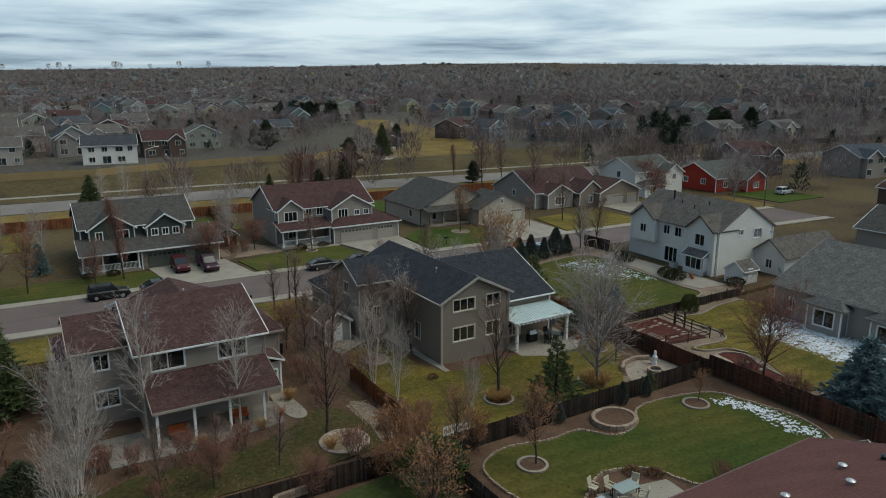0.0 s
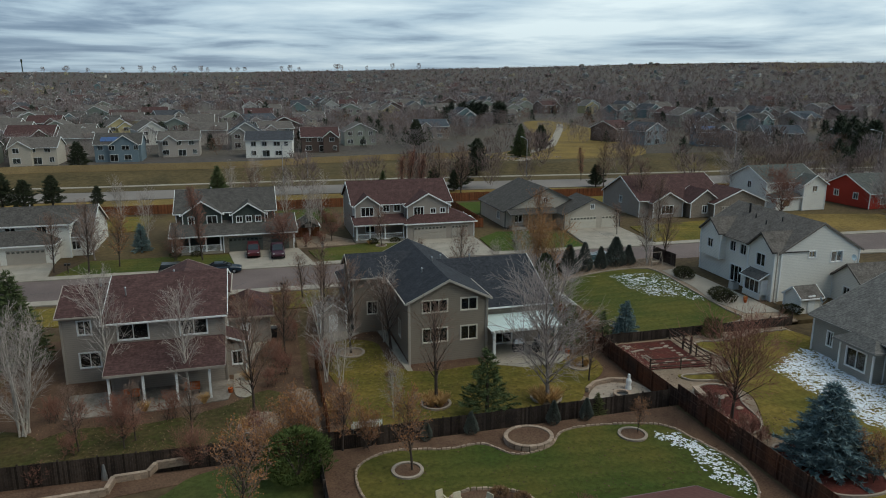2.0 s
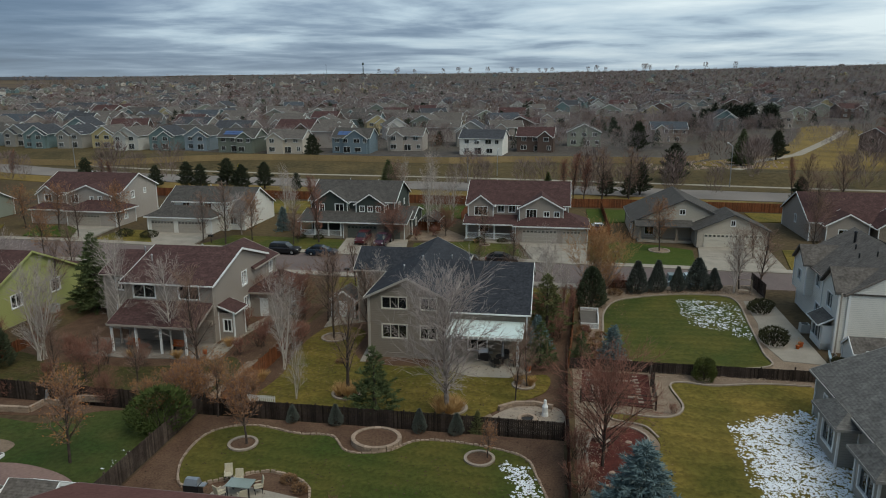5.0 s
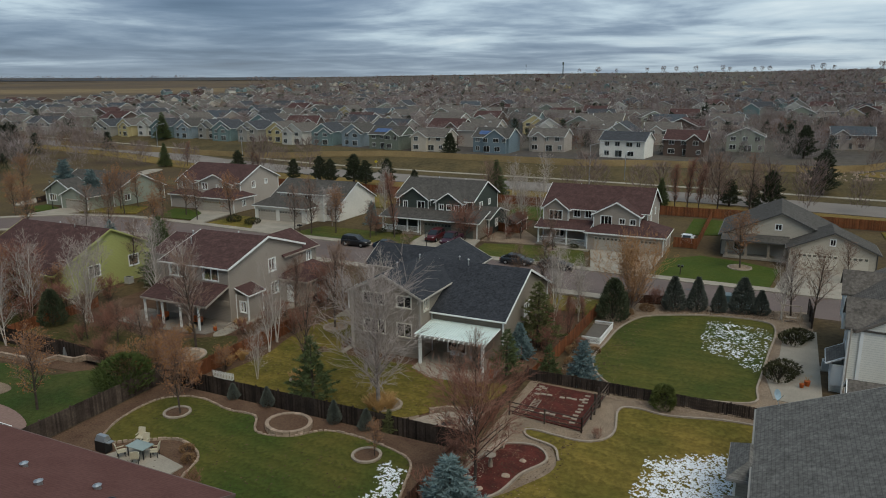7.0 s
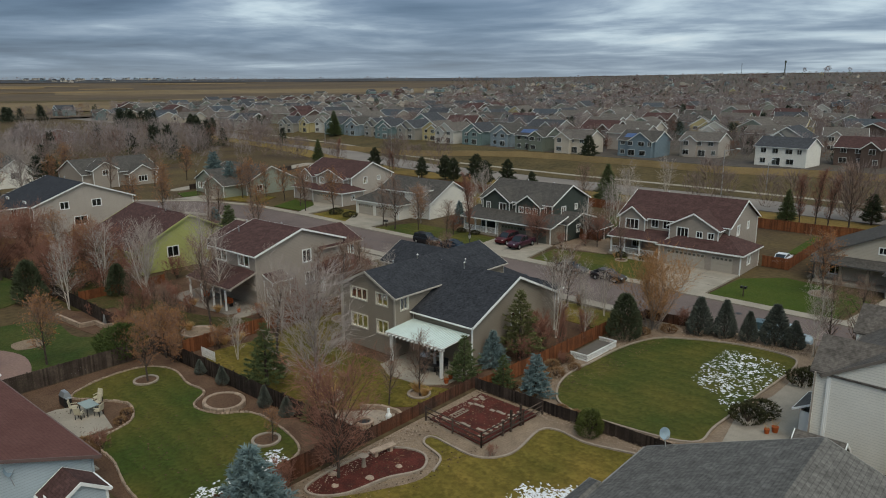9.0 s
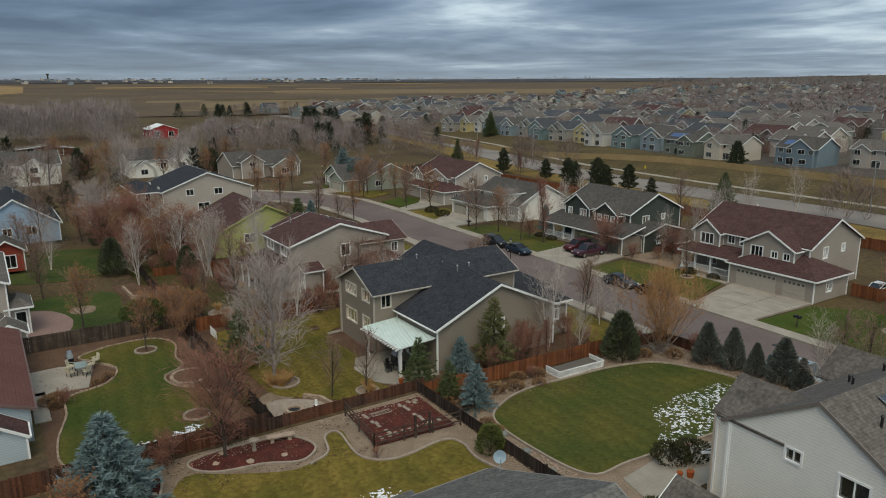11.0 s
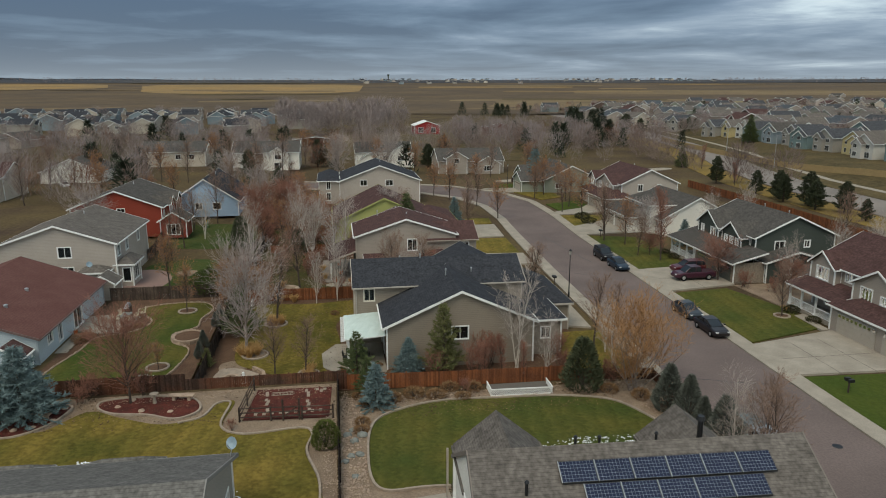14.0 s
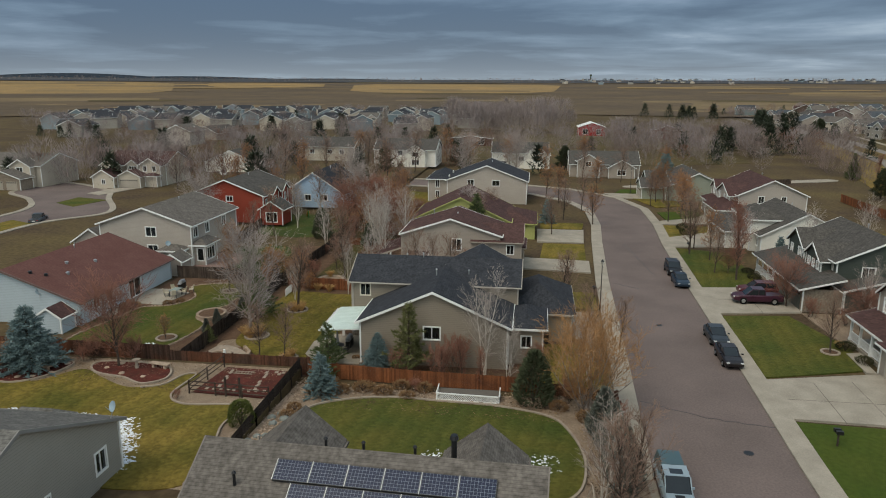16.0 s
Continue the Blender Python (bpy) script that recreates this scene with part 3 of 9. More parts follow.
s = Shape()
rings = (0, 120, 300, 600, 800, 1000, 1300, 1600, 2000, 2400, 2800, 3200, 3600, 4700)
SPOKES = 144
for k in range(SPOKES):
    for r_in, r_out in zip(rings[:-1], rings[1:]):
        q = [(50 + rr * math.sin(t), 20 + rr * math.cos(t)) for rr, t in ((r_in, 2 * math.pi * k / SPOKES), (r_out, 2 * math.pi * k / SPOKES), (r_out, 2 * math.pi * (k + 1) / SPOKES), (r_in, 2 * math.pi * (k + 1) / SPOKES))]
        q = q if r_in else q[:3]
        s.poly(*[(x, y, gz(x, y) if math.hypot(x - 50, y - 20) > 650 else -0.06) for x, y in q])
solo("ground", s, earth, 0, 0, -0.06, raised=False, label="dry brown winter ground reaching to the horizon", category="ground", kind="structure")

sheet("terrace_gardens", [(-120, -120), (49.35, -120), (49.35, 36.65), (-120, 36.65)], 0.01, earth, "bare brown earth of the raised back gardens", "ground", thick=0.6)
sheet("terrace_east", [(49.35, -120), (120, -120), (120, 49), (71, 49.2), (49.35, 49.2)], 0.01, earth, "bare brown earth of the higher garden", "ground", thick=0.9)
sheet("terrace_white", [(71.5, 49.3), (95, 49.3), (95, 74.6), (71.5, 75.4)], 1.21, earth, "brown winter ground round the white house", "ground", thick=1.3).location.z = -0.09
STREET_S = [(130, 74.5), (100, 76.8), (60.9, 77.8), (40, 78.6), (14, 79.4), (-10, 80.6), (-25, 81.6), (-40, 81.3), (-52, 77.5), (-62, 69), (-68, 58), (-72, 40), (-74, 20)]
STREET_N = [(130, 85.2), (100, 87.1), (60, 88.0), (40, 88.7), (14, 89.4), (-10, 90.3), (-27, 91.4), (-44, 91.4), (-58, 87.5), (-70, 77.5), (-78, 62), (-83, 42), (-85, 20)]
sheet("road", STREET_S + STREET_N[::-1], 0.02, asphalt, "worn brown-grey asphalt residential street", "road", thick=0.1)
for name, line, sgn in (("pavement_south", STREET_S, -1), ("pavement_north", STREET_N, 1)):
    line2 = []
    for i, p in enumerate(line):
        a, b = Vector(line[max(i - 1, 0)]), Vector(line[min(i + 1, len(line) - 1)])
        d = (b - a).normalized()
        side = Vector((d.y, -d.x)) * sgn
        line2.append((p[0] + side.x * 0.8, p[1] + side.y * 0.8))
    pv = solo(name, band(line2, -0.02, 1.75, 0.16), concrete, line[0][0], line[0][1], 0, "pale concrete kerb and walk along the street", "pavement", kind="structure")

solo("arterial_road", band(ARTERIAL, -0.05, 13, 0.09), arterial_mat, 0, 100, 0, "pale worn asphalt main road behind the houses", "road", kind="structure")
solo("arterial_walk", band([(x, y + 15) for x, y in ARTERIAL], -0.05, 2.2, 0.12), concrete, 0, 100, 0, "pale concrete path beside the main road", "pavement", kind="structure")
s = Shape()
for (xa, ya), (xb, yb) in zip(ARTERIAL[:-1], ARTERIAL[1:]):
    for d0, d1 in ((7, 16), (16, 27), (27, 46)):
        s.poly(*[(x, y + d, bank(x, y + d) + 0.03) for x, y, d in ((xa, ya, d0), (xa, ya, d1), (xb, yb, d1), (xb, yb, d0))])
solo("greenbelt", s, belt_grass, 0, 100, 0, "dormant brown-olive grass slope beside the main road", "grass", kind="structure", raised=False)
s = Shape()
for (xa, ya), (xb, yb) in zip([(800, 140)] + ARTERIAL[:-1], ARTERIAL):
    s.prism([(x, y, -1) for x, y in ((xa, ya + 27), (xb, yb + 27), (xb, 760), (xa, 760))], [(x, y, BANK) for x, y in ((xa, ya + 27), (xb, yb + 27), (xb, 760), (xa, 760))])
solo("north_terrace", s, suburb_ground, 0, 100, 0, "grey-brown winter ground between the houses", "ground", kind="structure", raised=False)
solo("verge", band([(x, y - 12) for x, y in ARTERIAL[:-2]], -0.05, 9, 0.07), grass_dry, 0, 100, 0, "dry grass verge of the main road", "grass", kind="structure")

# ---- the houses ----


def main_house():
    h = thing("house", 36, 60, 0, "taupe two-storey house with charcoal shingle roof", "house")
    volume(h, 31.2, 38.4, 51.2, 68, 0, 5.95, taupe, "y", 1.75, roof_dark, taupe_light, cream,
           "S 33.55 5.35 2.3 1.1 2,S 36.75 5.35 1.5 1.1 1,S 33.55 2.6 2.3 1.3 2,S 36.75 2.6 1.5 1.3 1,W 57.6 4.9 1 1.2,W 55.6 2.0 1 1.6,E 52.5 5 1 1.2", shade=0.6)
    volume(h, 38.4, 45.6, 53.7, 67.3, 0, 4.1, taupe, None, 0, roof_dark, white, white, "E 60.4 3.2 1.5 1.2 1,S 41 1.3 1.8 2.2 1", skip="WE")
    at = sides(38.4, 45.6, 53.7, 67.3)["E"]
    part("wall", wall_side([(53.7, 0), (67.3, 0), (67.3, 4.1), (60.5, 7.1), (53.7, 4.1)], [(60.4, 3.2, 1.5, 1.2)], at), taupe, h)
    window(h, at, 60.4, 3.2, 1.5, 1.2, white, 1)
    gable_roof(h, 36.4, 45.6, 53.7, 67.3, 4.1, 3.0, "x", roof_dark, white)
    volume(h, 27.5, 31.2, 60.6, 66.6, 0, 5.95, taupe, None, 0, None, taupe_light, cream, "S 29.4 2.6 1.0 1.3", skip="EW")
    at = sides(27.5, 31.2, 60.6, 66.6)["W"]
    part("wall", wall_side([(60.6, 0), (66.6, 0), (66.6, 5.95), (63.6, 7.5), (60.6, 5.95)], [(63.6, 4.7, 1.2, 1.2)], at), taupe, h)
    window(h, at, 63.6, 4.7, 1.2, 1.2, cream, 1)
    gable_roof(h, 27.5, 34.8, 60.6, 66.6, 5.95, 1.55, "x", roof_dark, taupe_light, ends=(True, False))
    volume(h, 27.6, 37.5, 66.8, 73.4, 0, 3.0, taupe, "hip", 2.2, roof_dark, taupe_light, white, "W 69 1.6 1 1.2", [("N", "garage", 32.5, 5.2, 2.2)])
    volume(h, 38.4, 44.0, 67.4, 70.5, 0, 3.6, taupe, "hip", 1.0, roof_dark, white, white, "E 69 2.2 0.9 1.1")
    shed_roof(h, ((38.5, 49.9, 2.95), (45.4, 49.9, 2.95)), ((38.5, 53.6, 3.2), (45.4, 53.6, 3.2)), 0.05, cover_mat, white)
    for i in range(28):
        x = 38.6 + i * 0.25
        part("rib", Shape().beam((x, 49.95, 3.03), (x, 53.55, 3.28), 0.07, 0.05), cover_mat, h)
    for i in range(15):
        x = 38.7 + i * 0.47
        part("rafter", Shape().beam((x, 49.55, 2.86), (x, 53.5, 3.14), 0.06, 0.13), white, h)
    part("beam", Shape().box(38.6, 45.3, 50.12, 50.3, 2.62, 2.82), white, h)
    for x in (38.9, 45.0):
        s = Shape()
        s.box(x - 0.12, x + 0.12, 50.1, 50.34, 0.1, 2.62)
        part("post", s, white, h)
    vents(h, [(39.5, 60, 7.2), (35, 58, 7.7), (33.5, 56, 7.2), (37.2, 63, 6.6)])
    return h


def west_house():
    h = thing("house", 9, 57, 0, "greige two-storey house with red-brown shingle roof", "house")
    volume(h, 6.2, 15.3, 52.0, 65.0, 0, 6.0, tan_wall, "x", 2.1, roof_red, tan_trim, white,
           "S 8.2 5.1 2.3 1.3 1,S 12.9 5.1 2.1 1.3 1,E 59.3 4.7 1.2 1.5 1,E 59.6 1.9 1.3 1.4 1", over=0.35, shade=0.55, verge=white)
    volume(h, 2.2, 6.2, 54.6, 62.2, 0, 6.0, tan_wall, "x", 1.5, roof_red, tan_trim, white, "S 4.0 4.9 1.0 1.2 1,S 4.2 2.0 1.6 1.3 1,W 56 4.6 1 1.2", over=0.35, rake=0.3, skip="E")
    volume(h, 15.3, 16.9, 53.0, 55.4, 0, 2.9, tan_wall, None, 0, None, white, white, "S 16.2 1.6 0.8 1.2", skip="W")
    shed_roof(h, ((17.2, 52.8, 2.9), (17.2, 55.6, 2.9)), ((15.32, 52.8, 3.6), (15.32, 55.6, 3.6)), 0.12, roof_red, white)
    volume(h, 15.3, 19.2, 60.4, 66.4, 0, 2.9, tan_wall, "hip", 1.5, roof_red, tan_trim, white, "E 63 1.7 0.9 1.2", [("S", white, 16.9, 0.95, 2.05)])
    volume(h, 7.6, 15.3, 64.9, 67.8, 0, 5.3, tan_wall, None, 0, roof_red, tan_trim, white, "E 66.4 4.2 0.9 1.2", skip="S")
    gable_roof(h, 7.6, 15.3, 61.5, 67.8, 5.3, 1.6, "y", roof_red, tan_trim, ends=(False, True))
    volume(h, 1.6, 7.5, 62.4, 68, 0, 2.8, tan_wall, "hip", 1.8, roof_red, tan_trim, white, "", [("N", "garage", 4.6, 4.9, 2.2)])
    shed_roof(h, ((6.3, 48.3, 2.75), (15.4, 48.3, 2.75)), ((6.3, 52.0, 4.05), (15.4, 52.0, 4.05)), 0.16, roof_red, tan_trim)
    for x in (6.6, 9.1, 11.6, 14.1):
        s = Shape()
        s.box(x - 0.09, x + 0.09, 48.5, 48.68, 0.08, 2.8)
        part("post", s, white, h)
    part("beam", Shape().box(6.4, 15.3, 48.5, 48.66, 2.58, 2.78), tan_trim, h)
    s = Shape()
    s.box(6.5, 15.2, 51.75, 51.96, 1.9, 2.4)
    part("lintel", s, tan_trim, h)
    vents(h, [(5, 58, 7.6), (11, 59, 7.8), (7.4, 55.2, 7.5)])


def green_house():
    h = thing("house", -14, 56, 0, "yellow-green house with wide red-brown shingle roof", "house")
    volume(h, -24, -8.3, 49.2, 65.4, 0, 3.4, green_wall, "x", 3.8, roof_red, green_wall, white, "E 54.6 2.5 1.6 1.4 1,E 60.6 2.6 1.5 1.4 1")
    volume(h, -22, -11, 62, 69.5, 0, 2.7, green_wall, "hip", 1.6, roof_red, green_wall, white)
    vents(h, [(-14, 57, 7), (-18, 58, 6.8)])


def plain_house(x0, x1, y0, y1, z1, ridge, rise, wall, roof, label, wins="", extra=(), trim=None, shade=0.4, category="house", verge=None):
    """A house of one main block with lower wings."""
    h = thing("house", (x0 + x1) / 2, (y0 + y1) / 2, 0, label, category)
    volume(h, x0, x1, y0, y1, 0, z1, wall, ridge, rise, roof, trim or white, white, wins, shade=shade, verge=verge)
    for e in extra:
        a0, a1, b0, b1, zz, rr, ri = e[:7]
        volume(h, a0, a1, b0, b1, 0, zz, e[9] if len(e) > 9 else wall, rr, ri, roof, trim or white, white, e[7] if len(e) > 7 else "", e[8] if len(e) > 8 else (), verge=verge)
    vents(h, [(x0 + (x1 - x0) * 0.4, (y0 + y1) / 2 + 0.6, z1 + rise - 0.2)])
    return h


main_house()
west_house()
green_house()
plain_house(-62, -46.5, 50.4, 67.6, 5.0, "x", 3.2, pinkish_wall, roof_dark, "greige two-storey house with dark slate-grey roof", "E 55.5 4.6 1.4 1.2 1,E 61 4.5 1.6 1.2 1,E 58 1.7 2.2 1.4 1,S -50 4.4 1 2.4,S -58 4.4 1 2.4", [(-62, -48, 46, 50.4, 5.0, "hip", 1.2, "E 48 4 0.8 1.6,E 48 1.6 0.8 1.6")])
# pale blue house beside the patio
plain_house(22, 40.9, 5.4, 22.4, 2.6, "x", 3.1, blue_wall, roof_rose, "pale blue single-storey house with red-brown shingle roof", "E 10 1.7 0.8 0.8,N 38 1.7 1.2 1.2,N 35.5 1.4 1 1.9,N 30.5 1.2 2.4 2.1 1", trim=material("blue_grey_trim", (0.36, 0.42, 0.46), 0.6), verge=material("rose_brown_fascia", (0.15, 0.10, 0.09), 0.7))
# grey house
plain_house(67.4, 85, 22, 43, 3.5, "y", 3.6, grey_wall, roof_weathered, "grey single-storey house with weathered grey roof", "N 69.5 1.7 1.1 1.4,N 75 1.5 1.5 1.6 1,W 41 1.8 0.6 1.3", [(66.2, 67.4, 35.2, 38.6, 2.9, "hip", 0.7, "W 36.9 1.6 2.0 1.6 1,N 66.8 1.6 0.7 1.6 0"), (66.2, 67.4, 29.2, 32.4, 2.9, "hip", 0.7, "W 30.8 1.6 2.0 1.6 1,N 66.8 1.6 0.7 1.6 0")], verge=grey_fascia)


def white_house():
    h = thing("house", 77, 64, 0, "white two-storey house with brown-grey roof and solar panels", "house")
    volume(h, 72.5, 82.5, 55.4, 70.6, 0, 5.9, white_wall, "y", 2.95, roof_brown, white, white,
           "S 79.6 5.1 1.5 1.2 1,S 76.4 5.5 0.9 0.7 1,W 62 4.7 1.1 1.2 1,W 64 4.7 1.1 1.2 1,W 63 1.5 2.2 2 2,E 61 4 1 1.2,E 66 4 1 1.2", rake=0.12, verge=brown_fascia)
    for y0, y1, z0, rise, wn_ in ((55.45, 59.9, 0, 1.75, "W 57.7 4.6 1.5 1.4 1"), (65.4, 69.6, 2.7, 1.6, "W 67.5 4.4 1.1 1.1 1")):
        volume(h, 71.7, 72.6, y0, y1, z0, 5.9, white_wall, None, 0, None, white, white, wn_, skip="E")
        s = Shape()
        s.poly((71.7, y0, 5.9), (71.7, y1, 5.9), (71.7, (y0 + y1) / 2, 5.9 + rise))
        part("wall", s, white_wall, h)
        gable_roof(h, 71.7, 75.6, y0 + 0.06, y1 - 0.06, 5.9, rise, "x", roof_brown, roof_brown, over=0.1, rake=0.3)
    for y in (56.2, 59.2):
        part("bay_side", Shape().box(70.9, 71.7, y - 0.05, y + 0.05, 0.3, 2.6), white, h)
    part("bay_sill", Shape().box(70.85, 71.7, 56.15, 59.25, 0.2, 0.9), white_wall, h)
    window(h, lambda u, z, d: (70.85 + d, u, z), 57.7, 1.75, 2.5, 1.5, white, 2)
    shed_roof(h, ((70.4, 56.0, 2.6), (70.4, 59.4, 2.6)), ((71.68, 56.0, 3.3), (71.68, 59.4, 3.3)), 0.1, roof_brown, white)
    volume(h, 79.4, 90, 51, 55.4, 0, 3.0, white_wall, "x", 1.7, roof_brown, white, white, "W 53.2 1.6 0.9 1.1,S 86 1.6 1.2 1.2", verge=brown_fascia)
    vents(h, [(75.2, 62, 7.6), (75.7, 64.6, 7.9), (76.2, 60.5, 8.2), (79.4, 57.5, 8.0)], black)
    s = Shape()
    s.tube((76.2, 66.5, 8.0), (76.2, 66.5, 9.2), 0.13, 0.13, 8).tube((76.2, 66.5, 9.2), (76.2, 66.5, 9.4), 0.22, 0.16, 8)
    part("chimney", s, black, h)
    # solar panels on the east slope, three staggered rows
    k = 2.95 / 5.0
    for row_i, (start, count) in enumerate(((59.1, 6), (60.0, 5), (60.9, 3), (63.2, 1))):
        for c in range(count):
            y0 = start + c * 1.6
            x0 = 78.3 + row_i * 0.93
            pts = [(x0, y0), (x0 + 0.87, y0), (x0 + 0.87, y0 + 1.56), (x0, y0 + 1.56)]
            zz = lambda x: 8.85 + 0.16 - (x - 77.5) * k + 0.1
            s = Shape()
            s.prism([(x, y, zz(x)) for x, y in pts], [(x, y, zz(x) + 0.05) for x, y in pts])
            pn = part("solar_panel", s, black, h, "framed dark blue solar panel")
            # pale strip added to draw the bright lit gap between panels
            part("side_rail", Shape().beam((x0 + 0.01, y0 - 0.015, zz(x0) + 0.045), (x0 + 0.86, y0 - 0.015, zz(x0 + 0.85) + 0.045), 0.035, 0.05), metal, pn)
            g = Shape()
            bx = [(x0 + 0.03, y0 + 0.03), (x0 + 0.84, y0 + 0.03), (x0 + 0.84, y0 + 1.53), (x0 + 0.03, y0 + 1.53)]
            part("backing_sheet", Shape().prism([(x, y, zz(x) + 0.045) for x, y in bx], [(x, y, zz(x) + 0.053) for x, y in bx]), cell_gap, pn)
            for i in range(6):
                for j in range(10):
                    xa, xb = x0 + 0.03 + 0.81 * i / 6 + 0.006, x0 + 0.03 + 0.81 * (i + 1) / 6 - 0.006
                    ya, yb = y0 + 0.03 + 1.5 * j / 10 + 0.006, y0 + 0.03 + 1.5 * (j + 1) / 10 - 0.006
                    g.poly((xa, ya, zz(xa) + 0.056), (xb, ya, zz(xb) + 0.056), (xb, yb, zz(xb) + 0.056), (xa, yb, zz(xa) + 0.056))
            tagged(part("cell", g, cell, pn), kind="stuff")
    h.rotation_euler = (0, 0, radians(-2.5))
    h.location = (78.6, 63.6, 0.9)


white_house()
plain_house(0.5, 15.6, 8.8, 22.3, 5.75, "x", 2.3, pinkish_wall, roof_brown, "greige two-storey house with brown-grey roof", "E 16.4 4.75 1.5 1.3 1,E 16.5 2.2 1.5 1.3 1,N 14.2 4.6 1.3 1.4 1,N 10.6 4.6 1.3 1.4 1,N 8.8 1.6 1.6 2 1,N 5 4.6 1.3 1.4 1", [(15.6, 17.4, 18.6, 21.4, 2.6, "hip", 0.7), (11.6, 15.2, 22.3, 24.0, 3.0, "hip", 0.9, "N 13.4 1.6 2.4 1.7 2,E 23.3 1.6 0.9 1.7 0"), (2, 14, 3.5, 8.8, 2.7, "x", 1.8)])
plain_house(-36, -20.5, 5.5, 19.5, 4.9, "x", 2.7, red_wall, roof_grey, "dark red two-storey house with grey shingle roof", "E 8.8 4.0 2.0 1.4 1,E 13.2 4.3 1.2 0.9,N -22 3.4 0.9 1.4,N -27.4 3.4 0.9 1.4", [(-26.4, -23.4, 18.4, 20.2, 5.0, "y", 1.0, "N -24.9 3.6 0.9 1.4"), (-31.4, -28.4, 18.4, 20.2, 5.0, "y", 1.0, "N -29.9 3.6 0.9 1.4"), (-23.5, -19, 19.5, 23.5, 2.9, "x", 1.3, "E 21.5 1.4 2 1.7 2")]).location = (-21.75, 14.2, 0.9)
plain_house(-58, -40.5, 17.5, 29.5, 3.0, "x", 4.0, skyblue_wall, roof_dark, "light blue house with dark grey roof", "E 22.3 2 1.2 1.2,E 25.6 2 1.4 1.2 1").location = (-39.5, 25.2, 1.0)
plain_house(-102, -88, -25, -10, 2.9, "x", 3.2, white_wall, roof_grey, "white-gabled house with grey roof")
plain_house(-72, -60, -38, -22, 5.2, "y", 2.6, beige_wall, roof_red, "tan two-storey house with dark red-brown roof and gables", "", [(-62, -57.5, -37.6, -32.4, 5.2, "x", 1.7, "E -35 4.3 1.3 1.2 1"), (-61, -58.6, -31.4, -28.6, 5.2, "x", 1.0, "E -30 4.4 1.9 0.7 2"), (-61, -57.6, -27.6, -22.2, 5.2, "x", 1.6, "E -26.2 4.3 0.9 1.3,E -23.8 4.3 0.9 1.3"), (-57.5, -52.6, -37, -31.6, 2.8, "x", 1.6, "E -34.3 1.6 0.9 1.1"), (-57.5, -54, -31.4, -25.6, 2.8, "x", 1.4, "", [("E", "garage", -28.5, 4.6, 2.1)]), (-57.6, -56, -25.4, -22.4, 2.7, "hip", 0.7)])
plain_house(-123, -109, 20, 39, 5.2, "y", 2.7, white_wall, roof_grey, "white two-storey house with grey roof", "E 24 4.2 1.5 1.3 1,E 28 4.2 1.4 1.3 1,E 24 1.6 1.6 1.4 1", [(-114, -107.6, 30, 36, 4.8, "x", 2.0, "E 33 3.9 1.8 1.3 1,E 33 1.5 2.2 1.5 2"), (-114, -108.2, 22.5, 27, 3.0, "x", 1.4, "E 24.7 1.6 1.5 1.3 1")])
plain_house(-128, -114, 56, 73, 4.8, "y", 2.6, white_wall, roof_grey, "white house with grey roof", "E 60 3 1.5 1.4 1,E 65 3 1.5 1.4 1", [(-120, -112.5, 66, 73.5, 4.4, "x", 2.4, "E 69.7 3 2 1.5 1"), (-119, -112.8, 57.5, 62, 3.0, "x", 1.6, "E 59.7 1.6 1.8 1.4 1")])
plain_house(-110, -96, 79, 98, 3.6, "y", 3.0, tan_wall, roof_grey, "tan house with front gables and grey-brown roof", "E 84 2 1.5 1.4 1,E 93 2 1.5 1.4 1", [(-101, -93.8, 89.5, 96.5, 3.0, "x", 2.0, "E 93 1.6 2.2 1.4 2"), (-99, -94.5, 81, 87, 4.6, "x", 1.8, "E 84 3.8 1.4 1.2 1")])
plain_house(-137, -122, -9, 10, 4.6, "y", 2.6, beige_wall, roof_grey, "beige house with grey roof", "E -4 3 1.5 1.4 1,E 2 3 1.5 1.4 1,E 6 3 1.5 1.4 1")
plain_house(-66, -52, -66, -50, 5.2, "y", 2.4, beige_wall, roof_brown, "beige two-storey house with brown-grey roof and stone garage", "", [(-54, -50.4, -57, -51.6, 5.2, "x", 1.6, "E -54.4 4.3 1.7 1.3 1"), (-50.4, -46, -61, -51.2, 2.8, "x", 1.8, "", [("E", "garage", -58, 4.6, 2.1), ("E", "garage", -53.4, 2.8, 2.1)], stone)])


